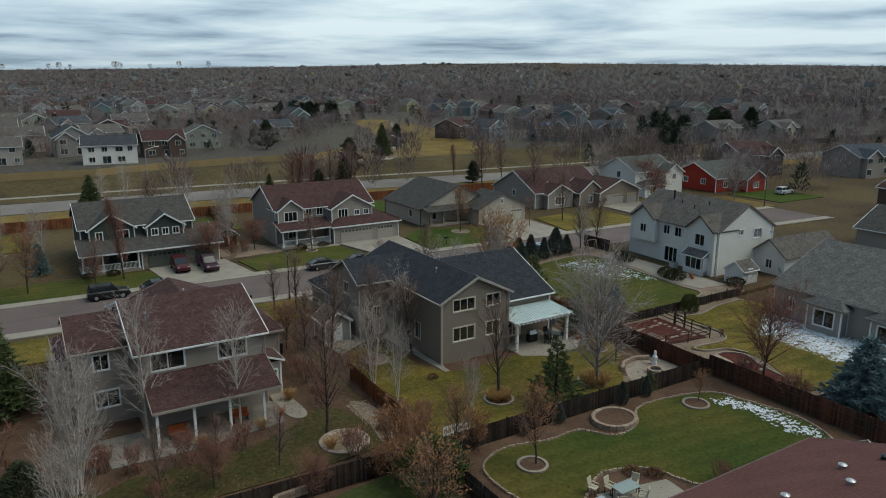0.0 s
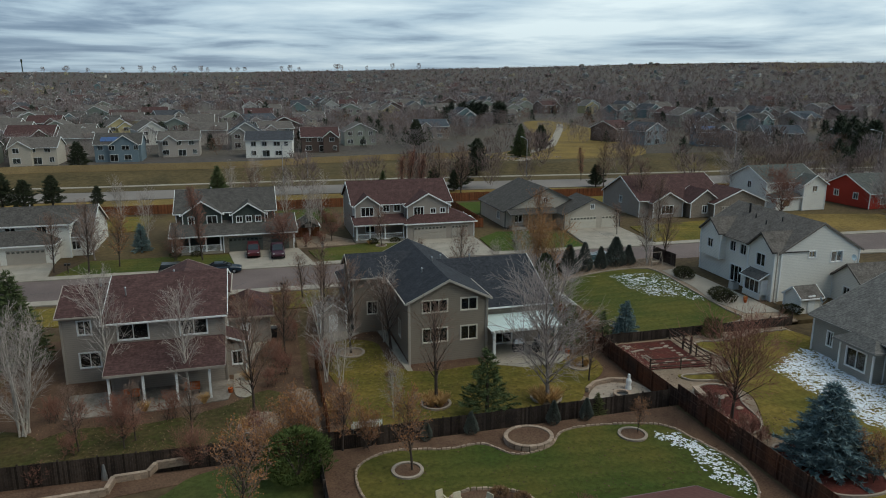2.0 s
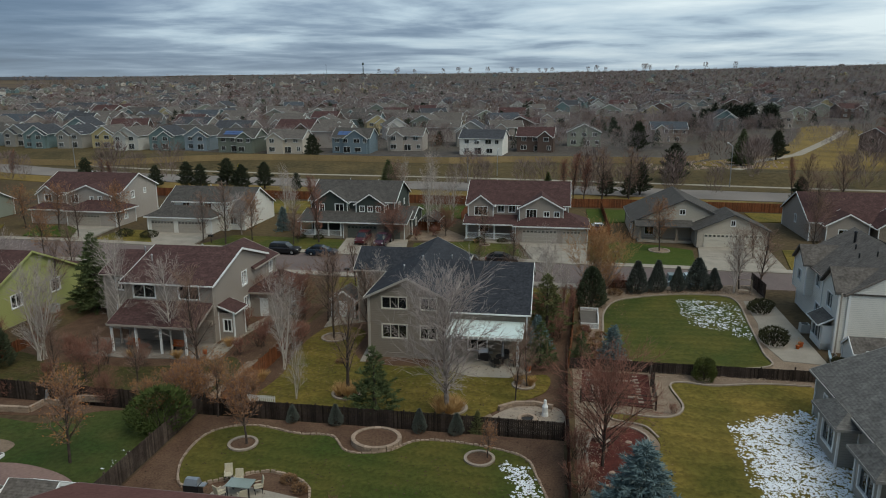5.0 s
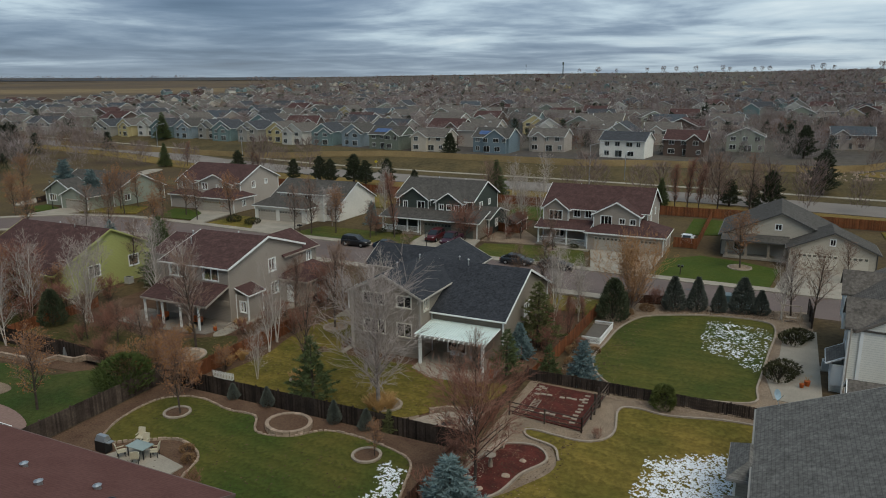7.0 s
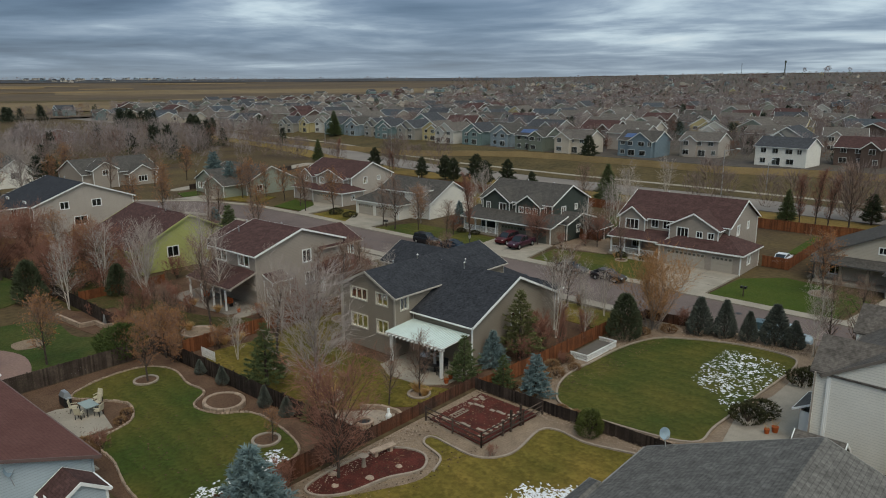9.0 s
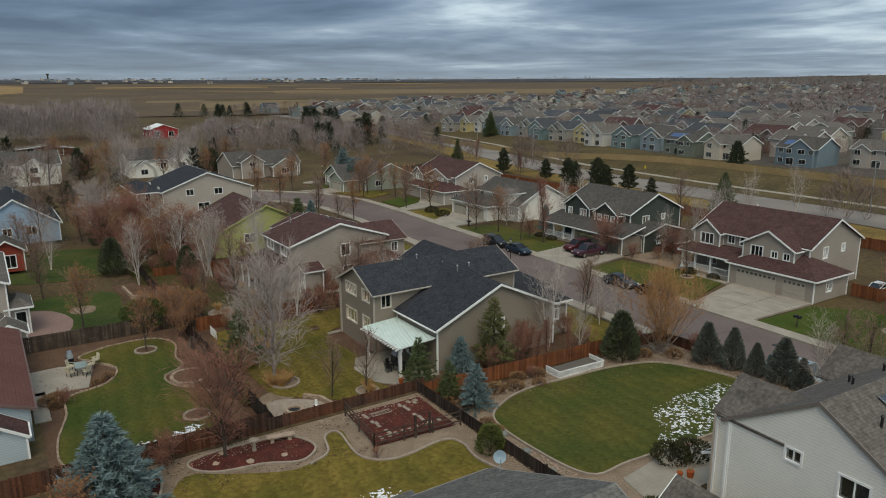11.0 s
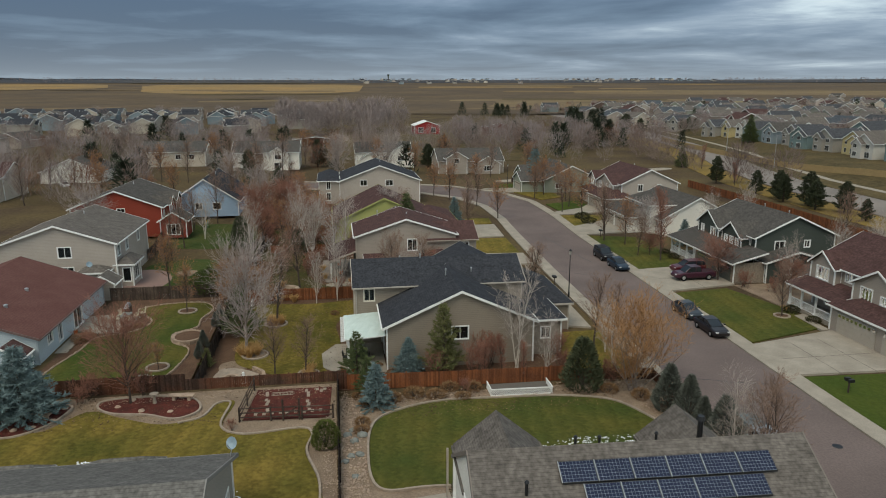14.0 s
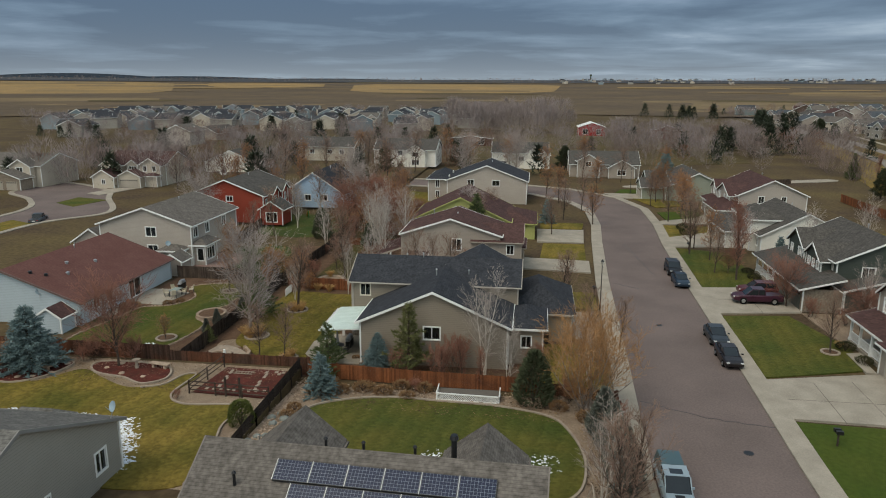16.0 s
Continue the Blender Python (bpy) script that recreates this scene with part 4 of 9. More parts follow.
def dark_green_house():
    h = thing("house", 14, 109, 0, "dark grey-green two-storey house with grey roof", "house")
    volume(h, 7, 21.5, 104.5, 116, 0, 5.5, darkgreen_wall, "x", 2.6, roof_grey, white, white, "S 9 4.6 0.8 1.2,S 20 4.6 0.8 1,E 108 4.2 1.4 1.3 1,E 112 4.4 0.8 0.9")
    volume(h, 8, 13.6, 103.6, 104.5, 2.8, 5.4, darkgreen_wall, "y", 1.9, roof_grey, white, white, "S 9.2 4.4 0.8 1.2,S 12.2 4.4 1.4 1.3 1", over=0.3)
    volume(h, 15.2, 20, 103.3, 104.5, 2.8, 5.2, darkgreen_wall, "y", 1.6, roof_grey, white, white, "S 16.2 4.4 0.8 0.9,S 17.6 4.4 0.8 0.9,S 19 4.4 0.8 0.9", over=0.3)
    volume(h, 13.8, 24, 100.2, 104.5, 0, 2.75, stone, None, 0, None, white, white, "", [("S", "garage", 17, 4.9, 2.15), ("S", "garage", 22, 2.6, 2.15)], garage_mat=garage_grey)
    shed_roof(h, ((6.2, 99.5, 2.7), (24.6, 99.5, 2.7)), ((6.2, 104.5, 4.0), (24.6, 104.5, 4.0)), 0.16, roof_grey, white)
    volume(h, 21.5, 24.4, 104.5, 113, 0, 2.75, darkgreen_wall, "x", 1.2, roof_grey, white, white, "E 108 1.6 1.2 1.2")
    porch(h, 6.4, 13.6, 100, 104.4, 2.8, [(6.6, 100.2), (9, 100.2), (11.3, 100.2), (13.4, 100.2)], white)
    vents(h, [(12, 111.5, 7.8), (17, 112, 7.6)])


def tan_house():
    h = thing("house", 43, 109, 0, "tan two-storey house with red-brown roof and porch", "house")
    volume(h, 33.8, 50, 104.5, 116, 0, 5.6, tan_wall, "x", 2.9, roof_red, white, white, "S 39.2 4.8 1 1.1,S 41 4.8 1 1.1,E 108 4.6 1 1.4,E 112 4.8 0.8 1,S 36.5 1.6 1.4 1.3 1")
    volume(h, 34, 38, 103.7, 104.5, 2.8, 5.5, tan_wall, "y", 1.5, roof_red, white, white, "S 36 4.5 2 1.4 2", over=0.3)
    volume(h, 42.3, 49.2, 102.6, 104.5, 2.8, 5.3, tan_wall, "y", 1.9, roof_red, white, white, "S 44.2 4.4 1.6 1.4 2,S 46.6 4.4 0.8 0.8,S 48.2 4.4 0.8 0.8", over=0.3)
    volume(h, 41.8, 53, 100.8, 108, 0, 2.8, tan_wall, "hip", 1.9, roof_red, white, white, "E 104 1.6 1.2 1.2", [("S", "garage", 45.6, 5.4, 2.2), ("S", "garage", 50.6, 2.8, 2.2)])
    shed_roof(h, ((33.4, 101, 2.75), (42, 101, 2.75)), ((33.4, 104.5, 3.7), (42, 104.5, 3.7)), 0.16, roof_red, white)
    porch(h, 33.6, 41.7, 101.3, 104.4, 2.8, [(33.9, 101.5), (36, 101.5), (38.4, 101.5), (41.4, 101.5)], white)
    vents(h, [(38, 111.5, 8.1)])


dark_green_house()
tan_house()


def beige_ranch():
    h = thing("house", 70, 110, 0, "beige single-storey house with grey roof and double garage", "house")
    volume(h, 60.5, 76, 106.5, 120, 0, 3.0, beige_wall, "y", 3.6, roof_grey, dark_trim, white, "S 63 1.6 1.4 1.4 1,W 110 1.7 1.4 1.3 1,S 68 4.6 0.8 0.8")
    volume(h, 69.5, 80, 101.8, 108, 0, 2.8, beige_wall, "y", 2.4, roof_grey, dark_trim, white, "S 74.7 3.9 0.6 0.8", [("S", "garage", 73, 4.9, 2.15), ("S", "garage", 77.8, 2.6, 2.15)], garage_mat=cream)
    shed_roof(h, ((60.6, 104, 2.6), (69.5, 104, 2.6)), ((60.6, 106.6, 3.2), (69.5, 106.6, 3.2)), 0.14, roof_grey, dark_trim)
    porch(h, 61, 69.4, 104.3, 106.4, 2.6, [(61.4, 104.6), (64, 104.6), (67, 104.6)], stone, rails=False, post_w=0.35)


def brown_ranch():
    h = thing("house", 100, 115, 0, "taupe single-storey house with red-brown roof", "house")
    volume(h, 88, 106, 109, 123, 0, 3.2, tan_wall, "x", 3.6, roof_red, white, white, "W 116 2.4 1 1.3,S 92 1.6 2.2 1.5 2")
    volume(h, 90, 96.2, 107.4, 111, 0, 3.0, tan_wall, "y", 1.7, roof_red, white, white, "S 93 1.5 2.4 1.5 2")
    volume(h, 97, 103, 106, 111, 0, 3.0, stone, "y", 2.1, roof_red, white, white, "S 100 1.5 1 1.4")
    volume(h, 101, 112, 104.5, 112, 0, 2.8, stone, "y", 2.3, roof_red, white, white, "", [("S", "garage", 105, 4.9, 2.15), ("S", "garage", 109.8, 2.6, 2.15)])


beige_ranch()
brown_ranch()
plain_house(-20.5, -5, 104, 117, 3.0, "x", 3.4, white_wall, roof_grey, "white house with low grey roof and garage", "S -7 1.6 1.2 1.2", [(-17, -7.5, 103, 108, 5.0, "hip", 1.5, "S -15 4.2 1.3 1.1 1,S -11 4.2 1.3 1.1 1"), (-20.5, -9, 99.8, 105, 2.8, "hip", 1.6, "", [("S", "garage", -17.8, 4.0, 2.1), ("S", "garage", -12.5, 4.9, 2.1)])])
plain_house(-46, -30, 107, 119, 5.5, "x", 2.7, pinkish_wall, roof_red, "greige two-storey house with red-brown roof", "E 111 4.6 1 1.3,E 115 4.8 0.8 0.9,S -43.5 4.6 1.4 1.2 1", [(-39.6, -31, 105.6, 107, 5.2, "y", 1.7, "S -38 4.5 1.4 1.3 1,S -34.6 4.6 0.7 0.7,S -33 4.6 0.7 0.7"), (-46, -38.4, 104.2, 107, 2.7, "hip", 0.9), (-45.5, -41.5, 105.8, 107, 5.2, "y", 1.4, "S -43.5 4.5 1.4 1.2 1"), (-38, -28.5, 103, 109, 2.8, "hip", 1.7, "E 106 1.6 1 1.1", [("S", "garage", -34, 4.9, 2.1)])])
plain_house(-74, -56, 98.5, 112, 3.0, "x", 3.2, sage_wall, roof_grey, "grey-tan single-storey house with grey roof and gables", "E 102 1.6 1.4 1.2 1", [(-72.5, -64, 95.6, 100, 3.0, "y", 2.3, "S -70.5 1.6 2.2 1.4 2"), (-65, -57.4, 93.4, 99.5, 2.8, "y", 1.7, "", [("S", "garage", -61.2, 4.9, 2.1)])])
# houses at the east end of the street
plain_house(116.5, 129, 110, 121, 5.4, "x", 2.6, white_wall, roof_green, "white two-storey house with grey-green roof", "S 121 4.4 1.9 1.3 1,S 124.4 4.4 1.2 1.2 1,W 115 4.4 1.1 1.3 1,W 113.4 1.6 1.1 1.3 1", [(122.8, 128, 107, 110, 5.2, "y", 1.6, "S 125.4 4.2 1.2 1.2 1"), (117, 122.8, 107.4, 110, 2.7, "hip", 1.0, "S 119.4 1.5 1.6 1.4 1")])
plain_house(136.5, 150, 104.5, 117, 3.2, "x", 3.0, siding("bright_red_siding", (0.34, 0.045, 0.03)), roof_green, "bright red single-storey house with grey-green roof", "S 140 1.6 1.4 1.3 1,W 108 2.2 1.2 1.2 1,W 113 2.2 1.2 1.2 1", [(143, 149.5, 101, 106, 3.0, "y", 1.8, "S 146.2 1.5 1.8 1.3 2")])


h = thing("roof_vents", 33, 13, 0, "small grey and black vents on a red-brown roof", "roof vent")
for x, y in ((38.6, 17.2), (36.4, 18.2), (39.4, 16.0), (31.0, 18.0), (34.2, 16.6)):
    z = 2.6 + 3.1 * (22.4 - y) / 8.5 + 0.1
    part("dome", Shape().tube((x, y, z), (x, y, z + 0.28), 0.19, 0.17, 10).tube((x, y, z + 0.28), (x, y, z + 0.36), 0.24, 0.08, 10), metal if x < 37 else black, h)

# ---- gardens, beds, drives ----


def lawn(name, pts, mat, label, flow=True, z=0.08):
    return sheet(name, pts, z, mat, label, "lawn", flow)


def bed(name, pts, mat, label, flow=True, z=0.04):
    return sheet(name, pts, z, mat, label, "flower bed", flow)


def edge_line(pts, closed=True, w=0.16, h=0.2, flow=True, mat=None, label="pale concrete garden edging round a bed"):
    pts = smooth(pts) if flow and closed else pts
    return solo("garden_edging", band(pts, 0, w, h, closed), mat or edging, pts[0][0], pts[0][1], 0, label, "edging")


def edging_blocks(pts, label, size=0.34):
    """Edging of separate rounded stones set end to end along a closed line."""
    top = thing("garden_edging", pts[0][0], pts[0][1], 0, label, "edging")
    pts = smooth(pts)
    r = random.Random(12)
    carry, step = 0.0, size
    for a, b in zip(pts, pts[1:] + pts[:1]):
        a, b = Vector(a), Vector(b)
        d = b - a
        while carry < d.length:
            p = a + d * (carry / d.length)
            e = d.normalized() * step * 0.46
            w, h = 0.17 * r.uniform(0.85, 1.2), 0.18 * r.uniform(0.8, 1.2)
            n = Vector((-e.y, e.x)).normalized() * w / 2
            low = [(*(p + q), 0.0) for q in (-e - n, e - n, e + n, -e + n)]
            high = [(*(p + q * 0.8), h) for q in (-e - n, e - n, e + n, -e + n)]
            part("block", Shape().prism(low, high), block, top)
            carry += step
            step = size * r.uniform(0.85, 1.15)
        carry -= d.length
    return top


def flowing(pts, steps=6):
    """An open flowing line through the points."""
    ring_ = smooth([(2 * pts[0][0] - pts[1][0], 2 * pts[0][1] - pts[1][1])] + pts + [(2 * pts[-1][0] - pts[-2][0], 2 * pts[-1][1] - pts[-2][1])], steps)
    return ring_[steps:steps * len(pts) + 1]


def ring(x, y, r, mat=soil, label="round tree ring of pale edging blocks"):
    pts = [(x + r * math.cos(a * math.pi / 12), y + r * math.sin(a * math.pi / 12)) for a in range(24)]
    bed("tree_bed", pts, mat, "round bed of bare soil", False, 0.11)
    return solo("tree_ring", band(pts, 0, 0.2, 0.2, True), edging, x, y, 0, label, "edging")


def blocks_wall(pts, h, label, w=0.28, closed=False, courses=3, size=0.42):
    """A low garden wall of separate blocks in staggered courses."""
    top = thing("garden_wall", pts[0][0], pts[0][1], 0, label, "garden wall")
    line = [Vector(p) for p in pts] + ([Vector(pts[0])] if closed else [])
    hh = h / courses
    for a, b in zip(line[:-1], line[1:]):
        d = (b - a)
        n = max(1, round(d.length / size))
        for c in range(courses):
            for i in range(n):
                p, q = a + d * ((i + 0.03) / n), a + d * ((i + 0.97) / n)
                s = Shape()
                s.beam((p.x, p.y, hh * (c + 0.5)), (q.x, q.y, hh * (c + 0.5)), w + 0.02 * (c % 2), hh * 0.94)
                part("block", s, block, top)
    return top


# the back gardens: bare soil first, lawns on it
bed("soil_main", [(21.8, 36.7), (49.2, 36.7), (50, 68.5), (45, 73), (24, 74), (22.5, 60)], soil, "brown mulched soil round the house", False, 0.02)
lawn("lawn_main", [(24.2, 40.2), (28, 39.2), (36, 39.4), (42, 39.8), (44.5, 42.5), (47.5, 45.5), (47.6, 49), (44, 48.0), (39, 49.5), (32, 49.2), (29.5, 52), (29, 57.5), (25, 58.5), (23.8, 52), (24.6, 46)], grass_mixed, "yellowing winter lawn behind the house")
bed("soil_west", [(-3, 36.7), (21.3, 36.7), (22, 66), (-3, 66)], soil, "brown soil and gravel garden", False, 0.01)
# the shade on this lawn is put into its dull green
lawn("lawn_west", [(3.2, 41), (10, 40.6), (17, 40.6), (20.2, 41.5), (20.6, 45.5), (18.6, 48.8), (15, 46.6), (10, 45.2), (4.5, 45.5), (2, 43.5)], grass_dull, "patchy green lawn with dead leaves, shade in its dark tone")
bed("pebble_bed", [(20.3, 40.4), (22, 40.4), (22.2, 46.5), (20.9, 48.5), (20.6, 44)], gravel, "strip of pale river pebbles", True, 0.10)
ring(18.0, 42.8, 1.7, gravel, "stone ring round a pebble bed")
sheet("patio_west", [(3.4, 47.4), (9, 47.2), (15.4, 47.9), (16.2, 51.9), (3.0, 51.9)], 0.08, material("worn_concrete", (0.27, 0.235, 0.20), 0.95, (0.17, 0.145, 0.12), 0.7, 0.9, 6, 0.45, 0.3, 30), "worn grey concrete patio under a lean-to roof", "patio", False)
sheet("path_west", [(16, 48.6), (17.4, 48.6), (17.2, 55), (18.7, 60), (20, 64.5), (18.8, 64.8), (17.0, 60), (15.9, 54)], 0.09, concrete, "curving concrete garden path", "path", True)
bed("soil_blue", [(21.6, 23), (49, 23), (49, 36.6), (21.6, 36.6)], soil, "brown mulch beds along the fence", False, 0.02)
lawn("lawn_blue", [(25.3, 27.2), (23.7, 30.4), (23.9, 34), (26.5, 35.4), (30.1, 34.7), (32.7, 34.7), (34.4, 32.8), (37, 33.2), (38.9, 35), (42.1, 35.1), (46.1, 34), (47.3, 31.4), (48.1, 27.4), (46.5, 24), (42.5, 23.8), (38.1, 24.8), (34.5, 25.3), (33.1, 28.4), (30.1, 29.6), (27.5, 28.2)], grass_green, "green mown lawn with curved edging")
edging_blocks([(25.3, 27.2), (23.7, 30.4), (23.9, 34), (26.5, 35.4), (30.1, 34.7), (32.7, 34.7), (34.4, 32.8), (37, 33.2), (38.9, 35), (42.1, 35.1), (46.1, 34), (47.3, 31.4), (48.1, 27.4), (46.5, 24), (42.5, 23.8), (38.1, 24.8), (34.5, 25.3), (33.1, 28.4), (30.1, 29.6), (27.5, 28.2)], "pale tan edging stones round the curved lawn")
sheet("patio_blue", [(27.1, 21.8), (32.7, 21.8), (33.1, 27), (28.1, 28), (26.9, 25.4)], 0.09, concrete, "concrete patio behind the pale blue house", "patio")
sheet("path_blue", [(32.2, 22.7), (38.2, 22.7), (38.2, 23.8), (32.2, 23.8)], 0.09, concrete, "concrete side path along the pale blue house", "path")
BEDX, BEDY = 36.0, 34.5
circ = [(BEDX + 1.65 * math.cos(a * math.pi / 10), BEDY + 1.45 * math.sin(a * math.pi / 10)) for a in range(20)]
bed("raised_bed", circ, soil, "raised round bed of brown mulch", False, 0.34)
blocks_wall(circ, 0.42, "curved low wall of pale tan blocks", closed=True)
ring(26.9, 32.7, 0.95)
ring(43.4, 33.2, 0.95)
ring(63.6, 98.4, 1.5, gravel, "round stone ring in a front lawn")
ring(37.2, 98.4, 0.8)
bed("soil_grey", [(49.8, 24), (69, 24), (69.4, 49.05), (49.8, 49.05)], gravel, "tan gravel strips along the fences", False, 0.02)
lawn("lawn_grey", [(51.7, 24), (55.5, 27.5), (52.5, 30.1), (53.9, 32.9), (55.5, 36.3), (54.5, 39.1), (52.5, 39.7), (52.3, 41.1), (56.3, 40.7), (57.9, 42.5), (57.5, 46.5), (58.7, 47.4), (61.1, 46.9), (64.9, 47.8), (68.9, 47.9), (69.9, 43.5), (69.1, 37.5), (68.5, 29.5), (66.9, 17.5), (56.9, 15.5)], grass_mixed, "yellow-green dormant lawn")
MULCH_A = [(50.7, 31.1), (50.5, 34.5), (51.3, 37.7), (53.5, 38.6), (54.8, 37.1), (53.8, 34.8), (53.2, 32.1), (51.9, 30.7)]
bed("mulch_bed", MULCH_A, mulch, "dark red mulch bed with a small tree", True, 0.11)
edge_line(MULCH_A)
MULCH_B = [(50.8, 23.1), (51.1, 28.1), (52.5, 28.7), (54.9, 27.7), (56.1, 25.5), (54.5, 22.3)]
bed("mulch_bed", MULCH_B, mulch, "dark red mulch bed under a blue spruce", True, 0.11)
edge_line(MULCH_B)
GARDEN = [(50.4, 42.7), (55.7, 42.1), (56.1, 48.5), (50.6, 48.7)]
bed("vegetable_garden", GARDEN, mulch, "dark red mulch garden with pale stepping slabs", False, 0.09)
edge_line(flowing([(55.5, 37.4), (54.7, 39.0), (52.6, 39.7), (52.5, 40.8), (56.4, 40.6), (58.0, 42.5), (57.6, 46.4), (58.7, 47.3), (61.1, 47.0), (64.9, 47.9), (68.9, 48.0)]), False, 0.15, 0.18, False)
rnd = random.Random(3)
slabs = [(51.2 + 0.42 * i, 43.5 + 0.04 * i) for i in range(9) if i % 4 != 2] + [(51.1 + 0.5 * i, 46.7 + 0.04 * i) for i in range(8) if i != 3] + [(54.9, 42.9 + 0.62 * i) for i in range(9)] + [(51.0 + 0.35 * (i % 2), 47.5 + 0.28 * i) for i in range(3)]
for x, y in slabs:
    x, y = x + rnd.uniform(-0.08, 0.08), y + rnd.uniform(-0.08, 0.08)
    s = Shape()
    s.box(x - 0.2, x + 0.2, y - 0.12, y + 0.12, 0.05, 0.14)
    solo("stepping_slab", s, edging, x, y, 0.05, "pale rectangular stepping slab in red mulch", "paving slab", "stepping slabs in the garden")
bed("gravel_white", [(50.6, 49.3), (71.4, 49.3), (71.6, 77), (50.6, 77)], gravel, "tan gravel border round a lawn", False, 0.03)
LAWN_W = [(56.2, 52.0), (54.0, 54.6), (53.0, 58), (53.2, 62), (53.6, 67), (55, 70.9), (57.5, 72.4), (62, 73.3), (66.8, 72.6), (68.2, 70), (67.6, 62), (67.0, 55), (66.6, 51.6), (61, 51.2)]
lawn("lawn_white", LAWN_W, grass_olive, "olive-green mown lawn beside the white house")
edge_line(LAWN_W)
sheet("patio_white", [(68.2, 53), (71.6, 52), (71.8, 70.5), (69, 70.6), (68.6, 63), (67.5, 58)], 0.07, concrete, "pale concrete patio beside the white house", "patio", False)
sheet("patio_main", [(38.6, 49.0), (41, 47.7), (44.4, 47.9), (46.2, 49.5), (46.2, 53.6), (38.6, 53.6)], 0.10, concrete, "pale concrete patio under a white cover", "patio", False)
sheet("path_main", [(30.6, 49.6), (31.1, 49.6), (30.9, 62), (29.6, 63.4), (27.4, 63.4), (27.4, 62.4), (29.4, 62.4), (29.9, 60)], 0.09, concrete, "concrete path along the house wall", "path", False)
sheet("side_path_west", [(24.4, 58), (30.5, 62), (27, 64), (24, 61.5)], 0.085, concrete, "concrete walk between the houses", "path", False)
ring(26.4, 55.2, 1.2, gravel, "ring of pale stones round a tree")
ring(31.4, 42.7, 1.15, soil)
ring(40.3, 41.4, 1.2, gravel, "ring of stones round a tree")
ring(45.7, 46.6, 0.9, gravel, "ring of stones round a small tree")
sheet("firepit_patio", [(43.6, 38.6), (48.6, 38.5), (48.8, 42.4), (46, 42.8), (43.8, 40.8)], 0.09, edging, "pinkish flagstone patio round a fire pit", "patio", True)
bed("path_stones", [(42, 38.6), (44, 38.8), (43.4, 41), (42, 42.5), (41.2, 41)], gravel, "grey gravel path beside the fire pit", True, 0.07)
lawn("lawn_greige", [(3.5, 24), (10, 23.4), (20.4, 24.5), (20.7, 30), (20.6, 36), (17, 36.4), (13.5, 35.6), (11, 33.4), (5, 33.6), (2, 30)], grass_deep, "dark green lawn behind the greige house")
bed("beds_greige", [(1, 33.5), (20.9, 36), (20.9, 36.62), (1, 36.62)], soil, "brown mulch bed behind a low wall", False, 0.045)
blocks_wall([(3.2, 34.6), (8.6, 34.9), (8.8, 36.3), (10.8, 36.4), (11.2, 37.4), (13.2, 37.5)], 0.5, "stepped low wall of tan landscape blocks")
sheet("play_sand", [(8.6, 28.4), (10.8, 28.2), (11.2, 30.2), (8.8, 30.6)], 0.12, gravel, "round sandy patch in a lawn", "sand", True)
sheet("patio_greige", [(8, 22.4), (16.8, 22.4), (18.6, 26.2), (13, 28.0), (8, 26)], 0.10, material("rose_paving", (0.25, 0.165, 0.14), 0.9, (0.22, 0.15, 0.13), 0.8, 0.7, 5, 0.3), "pinkish stone paved patio", "patio", True)
lawn("lawn_beyond", [(-24, 22), (-8, 22), (-6, 34), (-22, 36)], grass_deep, "green lawn between back fences")
lawn("lawn_beyond_green", [(-20, 38), (0, 37), (1, 46), (-18, 48)], grass_dull, "dull green lawn behind a hedge", z=0.06)

sheet("dry_lot", [(-240, 50), (-140, 42), (-128, 110), (-140, 140), (-230, 150), (-290, 120)], 0.03, belt_grass, "open lot of dry tan winter grass round the barns", "grass")
sheet("dry_lot", [(-240, -80), (-150, -60), (-142, 30), (-180, 44), (-250, 30)], 0.03, belt_grass, "open lot of dry tan winter grass between houses", "grass")
lawn("lawn_red", [(-10.6, 25.2), (-16, 27), (-20.4, 29.6), (-17, 31.6), (-12, 31.8), (-7.4, 29.2)], grass_deep, "green back lawn beside a brick-red house", z=0.12)
